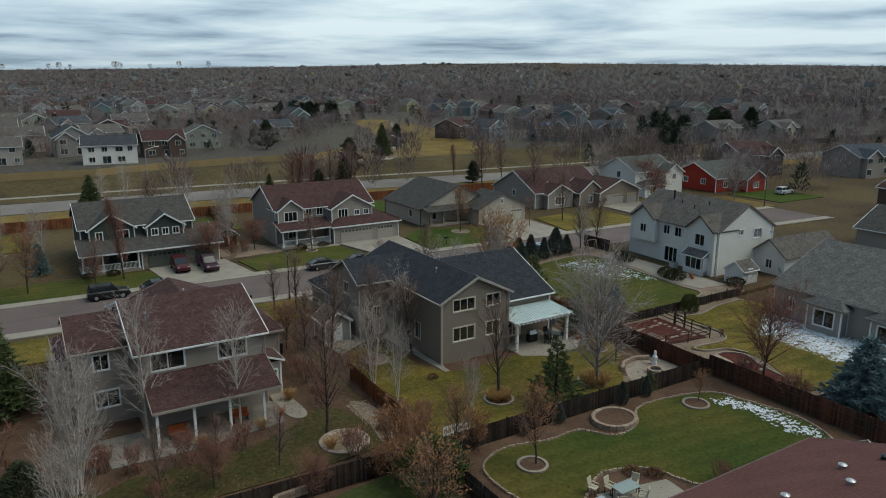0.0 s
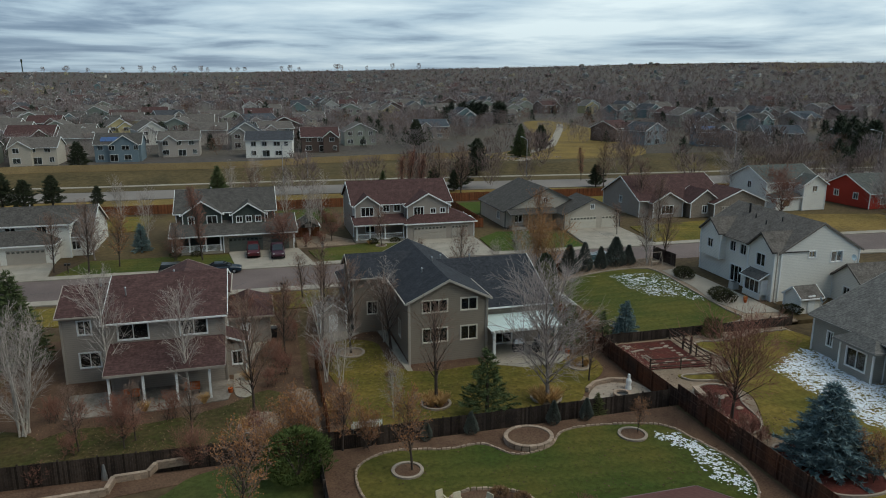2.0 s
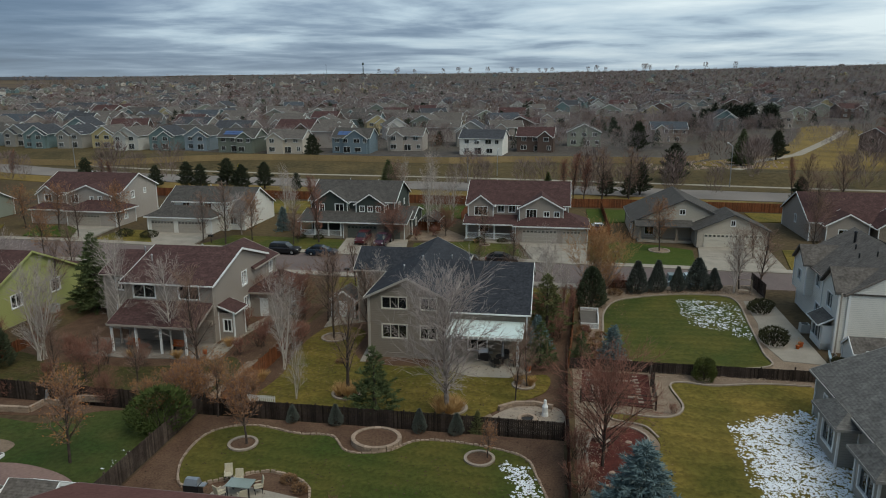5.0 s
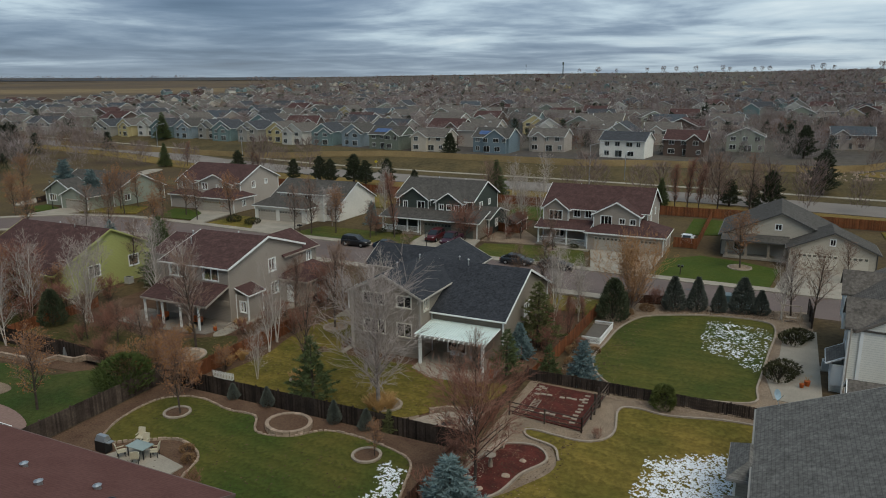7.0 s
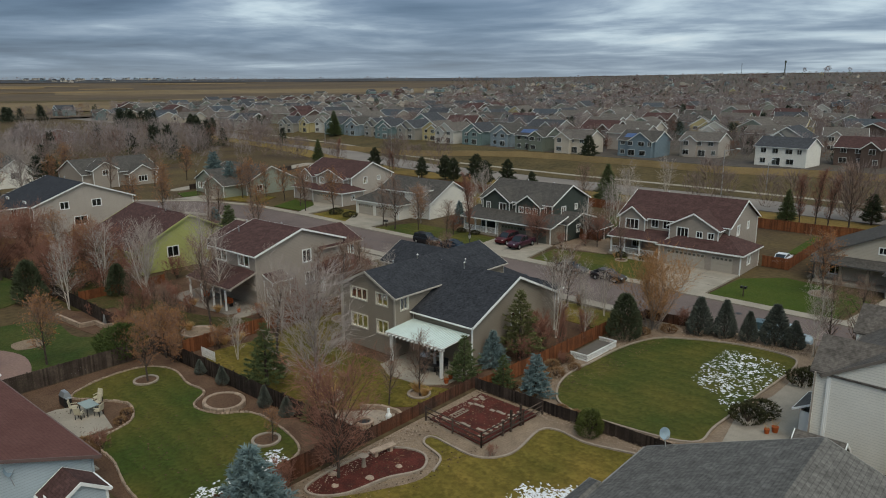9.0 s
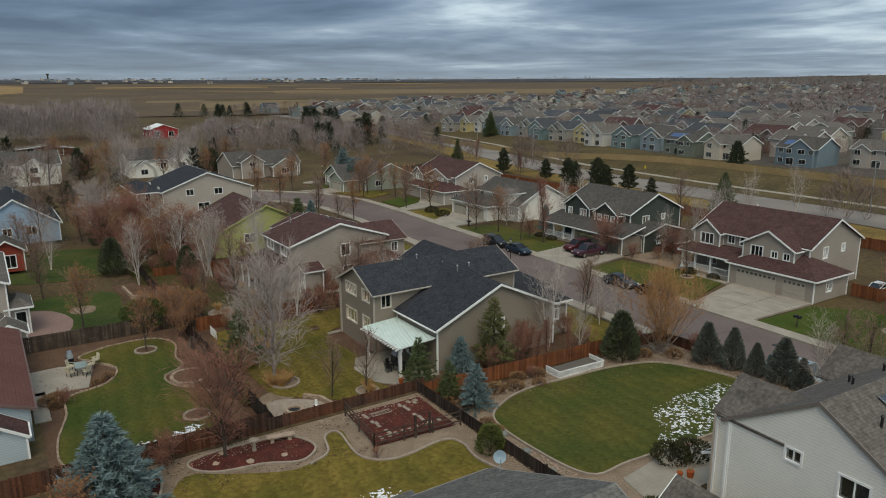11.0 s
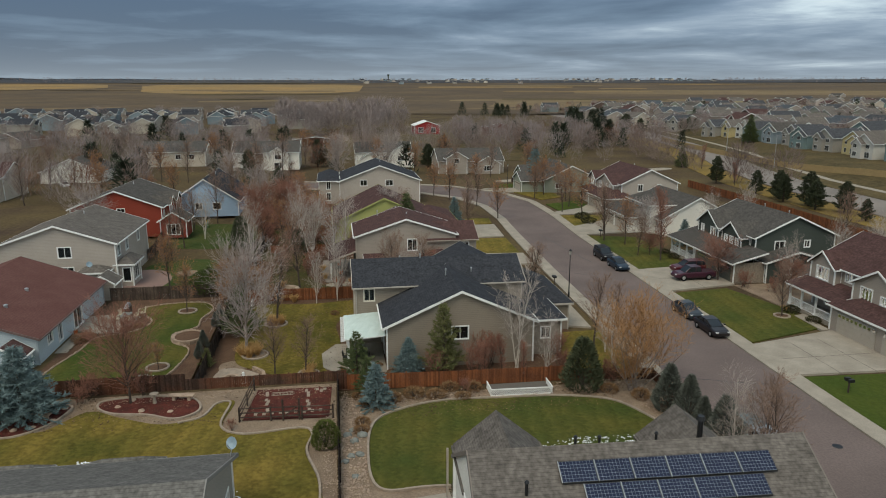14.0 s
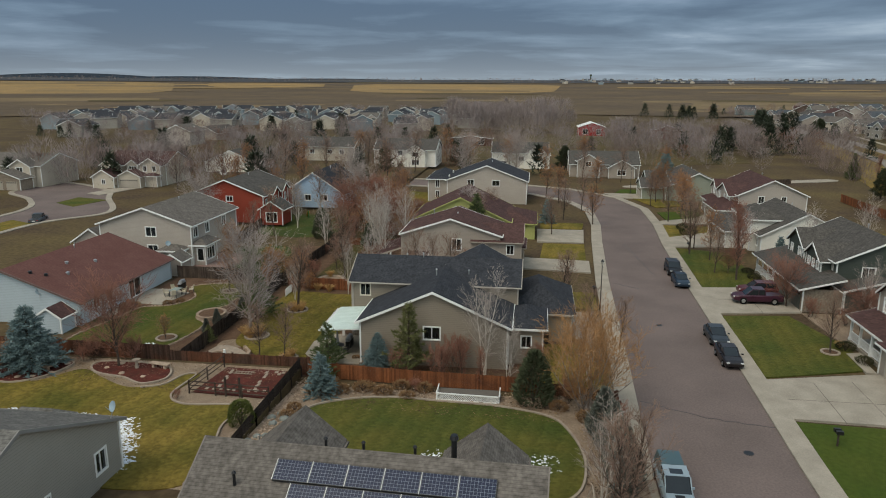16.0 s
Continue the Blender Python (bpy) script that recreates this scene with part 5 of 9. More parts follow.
# fronts along the street
for pts, m, lab in (
        ([(27.0, 92.2), (44.4, 91.6), (41.6, 99.6), (36, 100.8), (26, 98.2)], grass_olive, "olive-green mown front lawn"),
        ([(-7.5, 93.4), (15.4, 92.6), (15.2, 98.6), (10, 99.3), (-5, 99.5)], grass_olive, "dry olive-green front lawn"),
        ([(53.0, 91.2), (67.4, 90.8), (68.6, 99.4), (64, 102), (58, 103.6), (53.6, 99.5)], grass_bright, "bright green mown front lawn"),
        ([(79.6, 90.2), (98, 89.6), (98, 103), (82, 101.5)], grass_mixed, "patchy yellow-green front lawn"),
        ([(-40, 94.2), (-31.4, 94.6), (-34, 102.6), (-43.6, 102.6)], grass_bright, "small green front lawn"),
        ([(-26.4, 94.4), (-15.6, 93.8), (-20, 101), (-26, 101.4)], grass_mixed, "small dull front lawn"),
        ([(-60, 91), (-46, 95), (-50, 102), (-62, 99)], grass_mixed, "dry front lawn at the bend"),
        ([(38.6, 70.8), (49.6, 70.4), (50.4, 75.6), (38.4, 76.6)], grass_mixed, "yellowing front lawn"),
        ([(20, 70.5), (27.0, 70.5), (26.6, 77.0), (19.6, 77.2)], grass_mixed, "brown winter grass of a front garden"),
        ([(-8, 71), (3, 70.4), (3, 77.2), (-8, 77.6)], grass_mixed, "dry winter grass of a front garden"),
        ([(-26, 70.6), (-20.6, 70.6), (-20.6, 78), (-26, 78.6)], grass_mixed, "dry winter grass of a front garden"),
        ([(-62, 40), (-40, 36), (-40, 46), (-58, 48)], grass_mixed, "yellow lawn beside a house"),
        ([(114, 89), (133, 88.2), (134, 100), (118, 104)], grass_dry, "dry brown front grass"),
        ([(137, 90), (152, 89.6), (152, 100), (137, 101.5)], grass_bright, "green front lawn by a red house"),
        ([(-72.5, 90.5), (-66.2, 88.5), (-65.6, 93.2), (-72, 95)], grass_bright, "small green front lawn"),
        ([(-38.6, -31.5), (-31, -31.5), (-27, -25), (-36, -23)], grass_olive, "olive front lawn by a turning circle"),
        ([(-12, -27), (-2, -27), (-1, -21.5), (-9, -20.5)], grass_mixed, "yellow grass island by a turning circle"),
        ([(20, 120), (33, 120), (33, 133), (20, 133)], grass_bright, "green winter grass of a back garden"),
        ([(54, 118), (66, 122), (66, 133), (54, 133)], grass_bright, "green winter grass of a back garden"),
        ([(84, 124), (108, 126), (108, 133), (84, 133)], grass_mixed, "dry winter grass of a back garden"),
        ([(-24, 120), (0, 120), (0, 134), (-24, 134)], grass_mixed, "dry winter grass of a back garden")):
    lawn("front_lawn", [(x, y - 1.5 if 88 < y < 95 and x > -30 else y) for x, y in pts], m, lab, False)
for pts, lab in (
        ([(15.6, 91.8), (26.2, 91.4), (24.6, 100.1), (14.4, 100.1)], "pale concrete double driveway"),
        ([(45.2, 90.6), (52.6, 90.3), (53, 100.7), (42.4, 100.7)], "wide pale concrete driveway"),
        ([(67.8, 89.6), (79, 89.2), (79.9, 101.7), (69.8, 101.7)], "pale concrete driveway beside a lawn"),
        ([(100.5, 88.8), (111, 88.3), (112, 104.4), (101.5, 104.4)], "pale concrete driveway beside a lawn"),
        ([(-14.6, 92.4), (-8, 92.2), (-9, 99.7), (-20.4, 99.7)], "pale concrete driveway beside a lawn"),
        ([(-30.6, 93.4), (-27, 93.2), (-28.6, 102.9), (-38, 102.9), (-34, 100)], "pale concrete driveway beside a lawn"),
        ([(-65, 85.5), (-58.4, 88.4), (-57.6, 93.3), (-64.8, 93.3)], "pale concrete driveway beside a lawn"),
        ([(-52.5, -31), (-44, -33), (-42, -28.6), (-53.8, -25.8)], "pale concrete driveway by a turning circle"),
        ([(28.0, 76.4), (37.6, 76), (36.6, 73), (28, 73)], "pale concrete driveway beside a lawn"),
        ([(3.4, 77.6), (10, 77.4), (9, 68), (2.4, 68)], "pale concrete driveway beside a lawn"),
        ([(-19.5, 78.2), (-9, 77.6), (-9, 70), (-19.5, 70)], "pale concrete driveway beside a lawn"),
        ([(37.0, 101.2), (38.6, 101.2), (38.8, 100.6), (42.3, 100.5), (42.3, 99.6), (37.4, 99.8)], "pale concrete front path to the porch")):
    sheet("driveway", [(x, y - 1.4 if 88 < y < 95 and x > -30 else y) for x, y in pts], 0.15, concrete, lab, "driveway", thick=0.2)
sheet("side_street", [(-60, -50), (-44, -52), (-34, -40), (-20, -32), (10, -34), (10, -22), (-10, -20), (-22, -14), (-38, -24), (-50, -32)], 0.03, asphalt, "brown-grey asphalt turning circle", "road", True)
bed("front_beds", [(24.6, 100), (33.5, 100.6), (33.5, 104), (24.8, 116)], gravel, "pinkish gravel bed between two houses", False, 0.05)


# patchy old snow: many small flat lumps, crowded in the middle, thinning towards the edge
def snow_patch(pts, count, seed, label, full=0.35, fade=1.3, grain=0.065):
    r = random.Random(seed)
    xs, ys = [p[0] for p in pts], [p[1] for p in pts]

    def depth(x, y):
        hit, near_by = False, 99.0
        for (x1, y1), (x2, y2) in zip(pts, pts[1:] + pts[:1]):
            if (y1 > y) != (y2 > y) and x < (x2 - x1) * (y - y1) / (y2 - y1) + x1:
                hit = not hit
            t = max(0.0, min(1.0, ((x - x1) * (x2 - x1) + (y - y1) * (y2 - y1)) / ((x2 - x1) ** 2 + (y2 - y1) ** 2)))
            near_by = min(near_by, math.hypot(x - x1 - t * (x2 - x1), y - y1 - t * (y2 - y1)))
        return near_by if hit else -near_by
    s = Shape()
    for _ in range(count):
        x, y = r.uniform(min(xs) - 0.5, max(xs) + 0.5), r.uniform(min(ys) - 0.5, max(ys) + 0.5)
        grown = full * min(1.0, (depth(x, y) + 0.4) / fade)
        lump = noise.noise(Vector((x * 1.1, y * 1.1, seed))) * 0.35 + noise.noise(Vector((x * 3.7, y * 3.7, seed))) * 0.6 + noise.noise(Vector((x * 9, y * 9, seed))) * 0.35
        if lump + r.uniform(-0.15, 0.15) > grown - 0.3 or grown <= 0:
            continue
        rad, a0, g = r.uniform(0.02, 0.02 + grain), r.uniform(0, 1), lift(x, y)
        i = len(s.v)
        s.v += [(x + rad * r.uniform(0.5, 1.3) * math.cos(a0 + j * math.pi / 3), y + rad * r.uniform(0.5, 1.3) * math.sin(a0 + j * math.pi / 3), 0.082 + g) for j in range(6)] + [(x, y, 0.11 + g)]
        s.f += [(i + j, i + (j + 1) % 6, i + 6) for j in range(6)]
    solo("snow_patch", s, snow, xs[0], ys[0], 0.08, label, "snow", kind="stuff", raised=False)


snow_patch([(61.0, 40.2), (63.5, 41.6), (66.8, 43.2), (68.4, 43.0), (68.2, 40), (67.6, 34), (65.8, 28), (62.4, 26.6), (60.6, 30), (60.8, 36)], 42000, 1, "old patchy snow on a dormant lawn", 0.42)
snow_patch([(62.4, 62.6), (62.0, 66.5), (62.2, 71.1), (64, 71.3), (67.4, 69.5), (67.7, 66.5), (67.0, 61), (66.8, 58.5), (65.3, 60.5), (63.6, 62.0)], 30000, 2, "thin speckled snow on a green lawn", 0.13, 2.2, 0.05)
snow_patch([(45.1, 33), (46.7, 32.6), (47.7, 28), (46.9, 24.6), (45.7, 26.4), (45.9, 29.4)], 9000, 3, "old snow along the lawn's edge", 0.3, 0.8)
snow_patch([(19.4, 30.8), (20.6, 30.8), (20.7, 28.4), (19.2, 28.6)], 900, 4, "small remains of snow on a lawn", 0.2, 0.8)


# ---- fences ----
def fence(pts, h, mat, label, category="fence", both=False):
    """Close-boarded fence: posts and rails as parts, the narrow boards joined."""
    top = thing("fence", pts[0][0], pts[0][1], 0, label, category)
    boards = Shape()
    foot = lift(*pts[0])
    r = random.Random(len(pts) + int(pts[0][0] * 7))
    for a, b in zip(pts[:-1], pts[1:]):
        a, b = Vector(a), Vector(b)
        d = b - a
        L = d.length
        d.normalize()
        side = Vector((-d.y, d.x))
        n = max(1, round(L / 2.4))
        for i in range(n + 1):
            p = a + d * (L * i / n) + side * 0.09
            g = lift(p.x, p.y) - foot
            s = Shape()
            s.box(p.x - 0.05, p.x + 0.05, p.y - 0.05, p.y + 0.05, g, g + h + 0.06)
            part("post", s, mat, top)
        for z in (0.3, h * 0.55, h - 0.2):
            p, q = a + side * 0.05, b + side * 0.05
            s = Shape()
            s.beam((p.x, p.y, z + lift(p.x, p.y) - foot), (q.x, q.y, z + lift(q.x, q.y) - foot), 0.04, 0.09)
            part("rail", s, mat, top)
        m = int(L / 0.15)
        for i in range(m):
            p, q = a + d * (L * i / m), a + d * (L * (i + 0.94) / m)
            g = lift(p.x, p.y) - foot
            z0, z1 = g + 0.04, g + h + r.uniform(-0.02, 0.02)
            boards.beam((p.x, p.y, (z0 + z1) / 2), (q.x, q.y, (z0 + z1) / 2), 0.02, z1 - z0)
    tagged(part("boarding", boards, mat, top), kind="stuff")
    return top


def rail_fence(pts, h, mat, label):
    """Open fence of round rails on posts."""
    top = thing("rail_fence", pts[0][0], pts[0][1], 0, label, "fence")
    for a, b in zip(pts[:-1], pts[1:]):
        a, b = Vector(a), Vector(b)
        n = max(1, round((b - a).length / 2.3))
        for i in range(n + 1):
            p = a.lerp(b, i / n)
            s = Shape()
            s.tube((p.x, p.y, 0), (p.x, p.y, h + 0.1), 0.07, 0.065)
            part("post", s, mat, top)
        for z in (h * 0.35, h * 0.68, h):
            s = Shape()
            s.tube((a.x, a.y, z), (b.x, b.y, z), 0.045, 0.045)
            part("rail", s, mat, top)
    return top


fence([(-14, 38.2), (3, 37.9), (21.6, 37.4)], 1.65, fence_black, "weathered dark wooden board fence")
fence([(21.7, 37.4), (35, 37.4), (49.0, 37.4)], 1.55, fence_black, "dark weathered board fence behind a lawn")
fence([(22.6, 38.6), (22.9, 52.4)], 1.5, fence_orange, "red-stained wooden fence between two gardens")
fence([(21.4, 23), (21.5, 37.9)], 1.6, fence_dark, "dark board fence with open lattice top")
fence([(49.3, 6), (49.3, 38), (49.36, 49.9)], 1.75, fence_brown, "long red-brown weathered board fence between gardens")
fence([(49.5, 50.0), (50.1, 60), (50.45, 70.2)], 1.4, fence_orange, "cedar-brown board fence beside the house")
fence([(49.6, 49.14), (60, 49.14), (70.6, 49.14)], 1.0, fence_black, "low blackened board fence along a gravel strip")
fence([(50.45, 70.2), (51.4, 76.5), (57.6, 76.5)], 1.1, fence_brown, "low red-brown board fence behind a willow")
fence([(71.5, 71.5), (71.3, 76.4)], 1.7, fence_dark, "short stretch of brown board fence")
fence([(-60, 137), (-20, 137), (19, 135.2), (54, 134.8), (60, 135.4), (98, 133.6), (130, 131)], 1.8, fence_orange, "orange cedar fence along the main road")
fence([(31, 118), (31, 135)], 1.6, fence_orange, "orange cedar fence between back gardens")
fence([(53.6, 108), (57, 108), (57, 134)], 1.6, fence_orange, "orange cedar side fence")
fence([(24.8, 108), (28.6, 108)], 1.6, fence_orange, "short orange cedar fence")
fence([(-25, 20), (-2, 22.5), (1.5, 22.5)], 1.7, fence_dark, "dark board fence between gardens")
fence([(-24, 36.5), (-14.2, 38.1)], 1.7, fence_dark, "dark board fence between gardens")
fence([(-2.6, 39.4), (-2.4, 50)], 1.2, fence_orange, "low red-brown picket fence")
fence([(24.2, 68), (27.5, 68)], 1.6, fence_orange, "orange wooden side gate panel")
fence([nearer(x, y + 2) for x, y in ((-220, 212), (-180, 206), (-140, 203), (-110, 202), (-80, 204), (-40, 208.5), (0, 206.5), (16, 205.5), (35, 212), (60, 214.5), (80, 214), (92, 222), (98, 232))], 1.8, fence_tan, "long tan board fence along the greenbelt")
rail_fence([(50.3, 42.4), (55.9, 41.9), (56.3, 48.8)], 1.1, fence_dark, "weathered open rail fence round the mulch garden")

# white lattice planter beside the cedar fence
pl = thing("raised_planter", 51.6, 64.4, 0, "white lattice-sided raised planter", "planter")
for a, b in (((50.9, 61.8), (52.7, 61.8)), ((52.7, 61.8), (52.9, 67.0)), ((52.9, 67.0), (51.0, 67.0))):
    s = Shape()
    for z in (0.08, 0.62):
        s.beam((*a, z), (*b, z), 0.08, 0.1)
    d = math.hypot(b[0] - a[0], b[1] - a[1])
    n = int(d / 0.16)
    for i in range(n):
        p, q = (a[0] + (b[0] - a[0]) * i / n, a[1] + (b[1] - a[1]) * i / n), (a[0] + (b[0] - a[0]) * (i + 1) / n, a[1] + (b[1] - a[1]) * (i + 1) / n)
        for k in range(3):
            z = 0.1 + k * 0.17
            s.beam((*p, z), (*q, z + 0.17), 0.03, 0.035).beam((*p, z + 0.17), (*q, z), 0.03, 0.035)
    part("lattice_side", s, white, pl)
s = Shape()
s.box(50.95, 52.65, 61.9, 66.9, 0, 0.34)
part("fill", s, material("grey_planter_soil", (0.13, 0.115, 0.10), 0.95), pl)

# white picket panel
s = Shape()
for i in range(14):
    x = 24.2 + i * 0.17
    s.box(x, x + 0.09, 39.5, 39.53, 0.05, 1.0)
s.box(24.2, 26.5, 39.53, 39.57, 0.3, 0.38).box(24.2, 26.5, 39.53, 39.57, 0.75, 0.83)
solo("picket_fence", s, white, 25.3, 39.5, 0, "short white picket panel on a lawn", "fence")

# gate of the mulch garden
pg = thing("garden_gate", 55.95, 45.7, 0, "dark weathered timber gate in the rail fence", "gate")
for y in (45.1, 46.3):
    part("post", Shape().box(56.0, 56.14, y - 0.07, y + 0.07, 0, 1.7), fence_dark, pg)
for z in (0.35, 0.7, 1.05):
    part("rail", Shape().box(56.04, 56.1, 45.17, 46.23, z, z + 0.08), fence_dark, pg)
part("brace", Shape().beam((56.07, 45.2, 0.38), (56.07, 46.2, 1.1), 0.04, 0.08), fence_dark, pg)


# dead leaves and bark bits lying over beds and lawns
def litter(name, areas, count, size, mat, label, seed):
    r = random.Random(seed)
    s = Shape()
    for _ in range(count):
        x0, x1, y0, y1 = r.choice(areas)
        x, y = r.uniform(x0, x1), r.uniform(y0, y1)
        if noise.noise(Vector((x * 0.35, y * 0.35, seed))) + r.uniform(-0.35, 0.35) < 0:
            continue
        k, a = size * r.uniform(0.5, 1.3), r.uniform(0, 6.28)
        z = 0.105 + lift(x, y)
        c, d = math.cos(a) * k, math.sin(a) * k
        s.poly((x - c, y - d, z), (x + d * 0.6, y - c * 0.6, z + r.uniform(0, 0.04)), (x + c, y + d, z + 0.01), (x - d * 0.6, y + c * 0.6, z + r.uniform(0, 0.03)))
    solo(name, s, mat, areas[0][0], areas[0][2], 0, label, "leaf litter", kind="stuff", raised=False)


leaf_tan = material("tan_dead_leaves", (0.26, 0.175, 0.10), 0.95, (0.20, 0.13, 0.075), 3, 0.8, 15, 0.4, vary=0.4, island=True)
leaf_dark = material("dark_dead_leaves", (0.065, 0.042, 0.028), 0.95, (0.12, 0.075, 0.045), 3, 0.8, 15, 0.4, vary=0.4, island=True)
YARDS = [(2, 21.4, 38.6, 47), (15.6, 22.4, 47, 66), (22.8, 49, 38, 50), (22.8, 30.6, 50, 62), (22, 49, 23.4, 37.2), (50, 56, 24, 50), (50.8, 56, 51, 76.6), (56, 70.8, 73.2, 76.6), (44, 49.6, 54, 72)]
litter("leaf_litter", YARDS[:4] + YARDS[5:], 14000, 0.06, leaf_tan, "dry tan leaves scattered over the gardens", 5)
litter("leaf_litter", YARDS + [(-24, 2, 24, 50)], 13000, 0.085, leaf_dark, "dark dead leaves scattered over the gardens", 6)
litter("bark_chips", [(50.6, 71.4, 49.4, 51), (50.8, 53.4, 51, 77), (50, 51.6, 24, 50), (56, 69, 48.2, 50), (20.4, 22.2, 40, 48)], 9000, 0.07, rock, "pale stones and bark chips in a border", 8)

sheet("side_walk", [(-79.5, 93), (-76, 94.5), (-82, 112), (-91, 137), (-96, 150), (-100, 149), (-95, 136), (-85, 110)], 0.06, concrete, "pale concrete path leading to the main road", "path", True)
fence([(-75.5, 95.5), (-81, 112), (-89, 136)], 1.3, fence_dark, "dark open board fence along a path")
solo("kerb_ring", band(smooth([(-60, -50), (-44, -52), (-34, -40), (-20, -32), (10, -34), (10, -22), (-10, -20), (-22, -14), (-38, -24), (-50, -32)]), 0.0, 1.2, 0.14, True), concrete, -20, -30, 0, "pale concrete kerb round a turning circle", "kerb", kind="structure")

# ---- trees and shrubs ----


class Tubes:
    """Tapered open tubes gathered fast for bare wood."""

    def __init__(self):
        self.v, self.f = [], []

    def seg(self, a, b, r0, r1, k):
        d = (b - a)
        s = d.cross(Vector((0.31, 0.17, 0.93)))
        s = s.normalized() if s.length > 1e-5 else Vector((1, 0, 0))
        u = d.cross(s).normalized()
        i = len(self.v)
        if r1 <= 0:
            self.v += [tuple(a + (s * math.cos(2 * math.pi * j / k) + u * math.sin(2 * math.pi * j / k)) * r0) for j in range(k)] + [tuple(b)]
            self.f += [(i + j, i + (j + 1) % k, i + k) for j in range(k)]
            return
        for p, r in ((a, r0), (b, r1)):
            self.v += [tuple(p + (s * math.cos(2 * math.pi * j / k) + u * math.sin(2 * math.pi * j / k)) * r) for j in range(k)]
        self.f += [(i + j, i + (j + 1) % k, i + k + (j + 1) % k, i + k + j) for j in range(k)]

    def blade(self, p, d, w, rnd):
        s = d.cross(Vector((rnd.uniform(-1, 1), rnd.uniform(-1, 1), rnd.uniform(-1, 1))))
        s = s.normalized() * w if s.length > 1e-5 else Vector((w, 0, 0))
        i = len(self.v)
        self.v += [tuple(p - s), tuple(p + s), tuple(p + d)]
        self.f.append((i, i + 1, i + 2))

    def mesh(self, name, mat):
        me = bpy.data.meshes.new(name)
        me.from_pydata(self.v, [], self.f)
        me.materials.append(mat)
        me.update()
        return me


def aside(d, angle, turn):
    """d bent away by an angle, turned about itself."""
    s = d.cross(Vector((0.2, 0.1, 0.97)))
    s = s.normalized() if s.length > 1e-4 else Vector((1, 0, 0))
    u = d.cross(s).normalized()
    return (d * math.cos(angle) + (s * math.cos(turn) + u * math.sin(turn)) * math.sin(angle)).normalized()


def bare_tree(seed, h, spread, clear, limbs, sub, twigs, up, r0, wood, twig, stems=1, leaves=None, lean=0.5, leaf_size=0.042, twig_r=0.011, name="bare_tree"):
    """Meshes of a leafless tree: trunk with limbs, crown of twigs, and dead leaves where it keeps them."""
    r = random.Random(seed)
    T, C, Lf = Tubes(), Tubes(), Tubes()

    def twig_at(p, d, L, rad, level):
        q = p + d * L * 0.5 + Vector((r.uniform(-1, 1), r.uniform(-1, 1), r.uniform(-0.4, 1))) * L * 0.06
        e = q + (d + Vector((0, 0, up * 0.3)) + Vector((r.uniform(-1, 1), r.uniform(-1, 1), r.uniform(-1, 1))) * 0.18).normalized() * L * 0.5
        C.seg(p, q, rad, rad * 0.7, 3)
        C.seg(q, e, rad * 0.7, 0, 3)
        if leaves and level == 0:
            for _ in range(2):
                m = p.lerp(e, r.uniform(0.3, 1))
                Lf.blade(m, Vector((r.uniform(-1, 1), r.uniform(-1, 1), r.uniform(-1, 0.5))).normalized() * leaf_size * 2, leaf_size, r)
        if level:
            for _ in range(twigs):
                t = r.uniform(0.25, 1)
                w = p.lerp(q, t * 2) if t < 0.5 else q.lerp(e, t * 2 - 1)
                twig_at(w, aside(d, r.uniform(0.35, 0.9), r.uniform(0, 6.28)), L * r.uniform(0.35, 0.6), max(rad * 0.55, twig_r), level - 1)

    for st in range(stems):
        base = Vector((0, 0, 0)) if stems == 1 else Vector((r.uniform(-0.25, 0.25), r.uniform(-0.25, 0.25), 0)) * (1 if stems < 6 else 2)
        d = Vector((0, 0, 1)) if stems == 1 else aside(Vector((0, 0, 1)), r.uniform(0.08, lean), 6.28 * st / stems + r.uniform(-0.4, 0.4))
        hh = h * (1 if stems == 1 else r.uniform(0.75, 1.0))
        pts, n = [base], 6
        for i in range(n):
            d = (d + Vector((r.uniform(-1, 1), r.uniform(-1, 1), 0)) * 0.07 + Vector((0, 0, 0.06))).normalized()
            pts.append(pts[-1] + d * hh / n)
        rr = [r0 / math.sqrt(stems) * (1 - 0.92 * i / n) ** 0.8 for i in range(n + 1)]
        for i in range(n):
            T.seg(pts[i], pts[i + 1], rr[i], rr[i + 1], 6)
        cnt = max(3, round(limbs / stems))
        for k in range(cnt):
            t = clear + (0.97 - clear) * (k + r.random()) / cnt
            i = min(int(t * n), n - 1)
            p = pts[i].lerp(pts[i + 1], t * n - i)
            f = (t - clear) / (1 - clear)
            L = spread * (0.35 + 0.9 * math.sin(math.pi * min(1, 0.18 + 0.75 * f)) ** 1.0) * r.uniform(0.75, 1.15)
            ld = aside(Vector((0, 0, 1)), r.uniform(0.75, 1.15) * (1.15 - up * 0.55) * (1 - 0.45 * f), k * 2.4 + r.uniform(-0.5, 0.5))
            q, lr, prev = p, rr[i] * 0.5, ld
            for sgm in range(3):
                prev = (prev + Vector((r.uniform(-1, 1), r.uniform(-1, 1), up * 0.5)) * 0.16).normalized()
                e = q + prev * L / 3
                T.seg(q, e, lr, lr * 0.62, 4)
                for _ in range(sub if sgm else max(1, sub // 2)):
                    twig_at(q.lerp(e, r.random()), aside(prev, r.uniform(0.4, 1.0), r.uniform(0, 6.28)), L * r.uniform(0.3, 0.5), max(lr * 0.4, twig_r * 1.4), 1)
                q, lr = e, lr * 0.62
            twig_at(q, prev, L * 0.3, lr, 1)
    out = [("trunk", T.mesh("trunk", wood)), ("crown", C.mesh("crown", twig))]
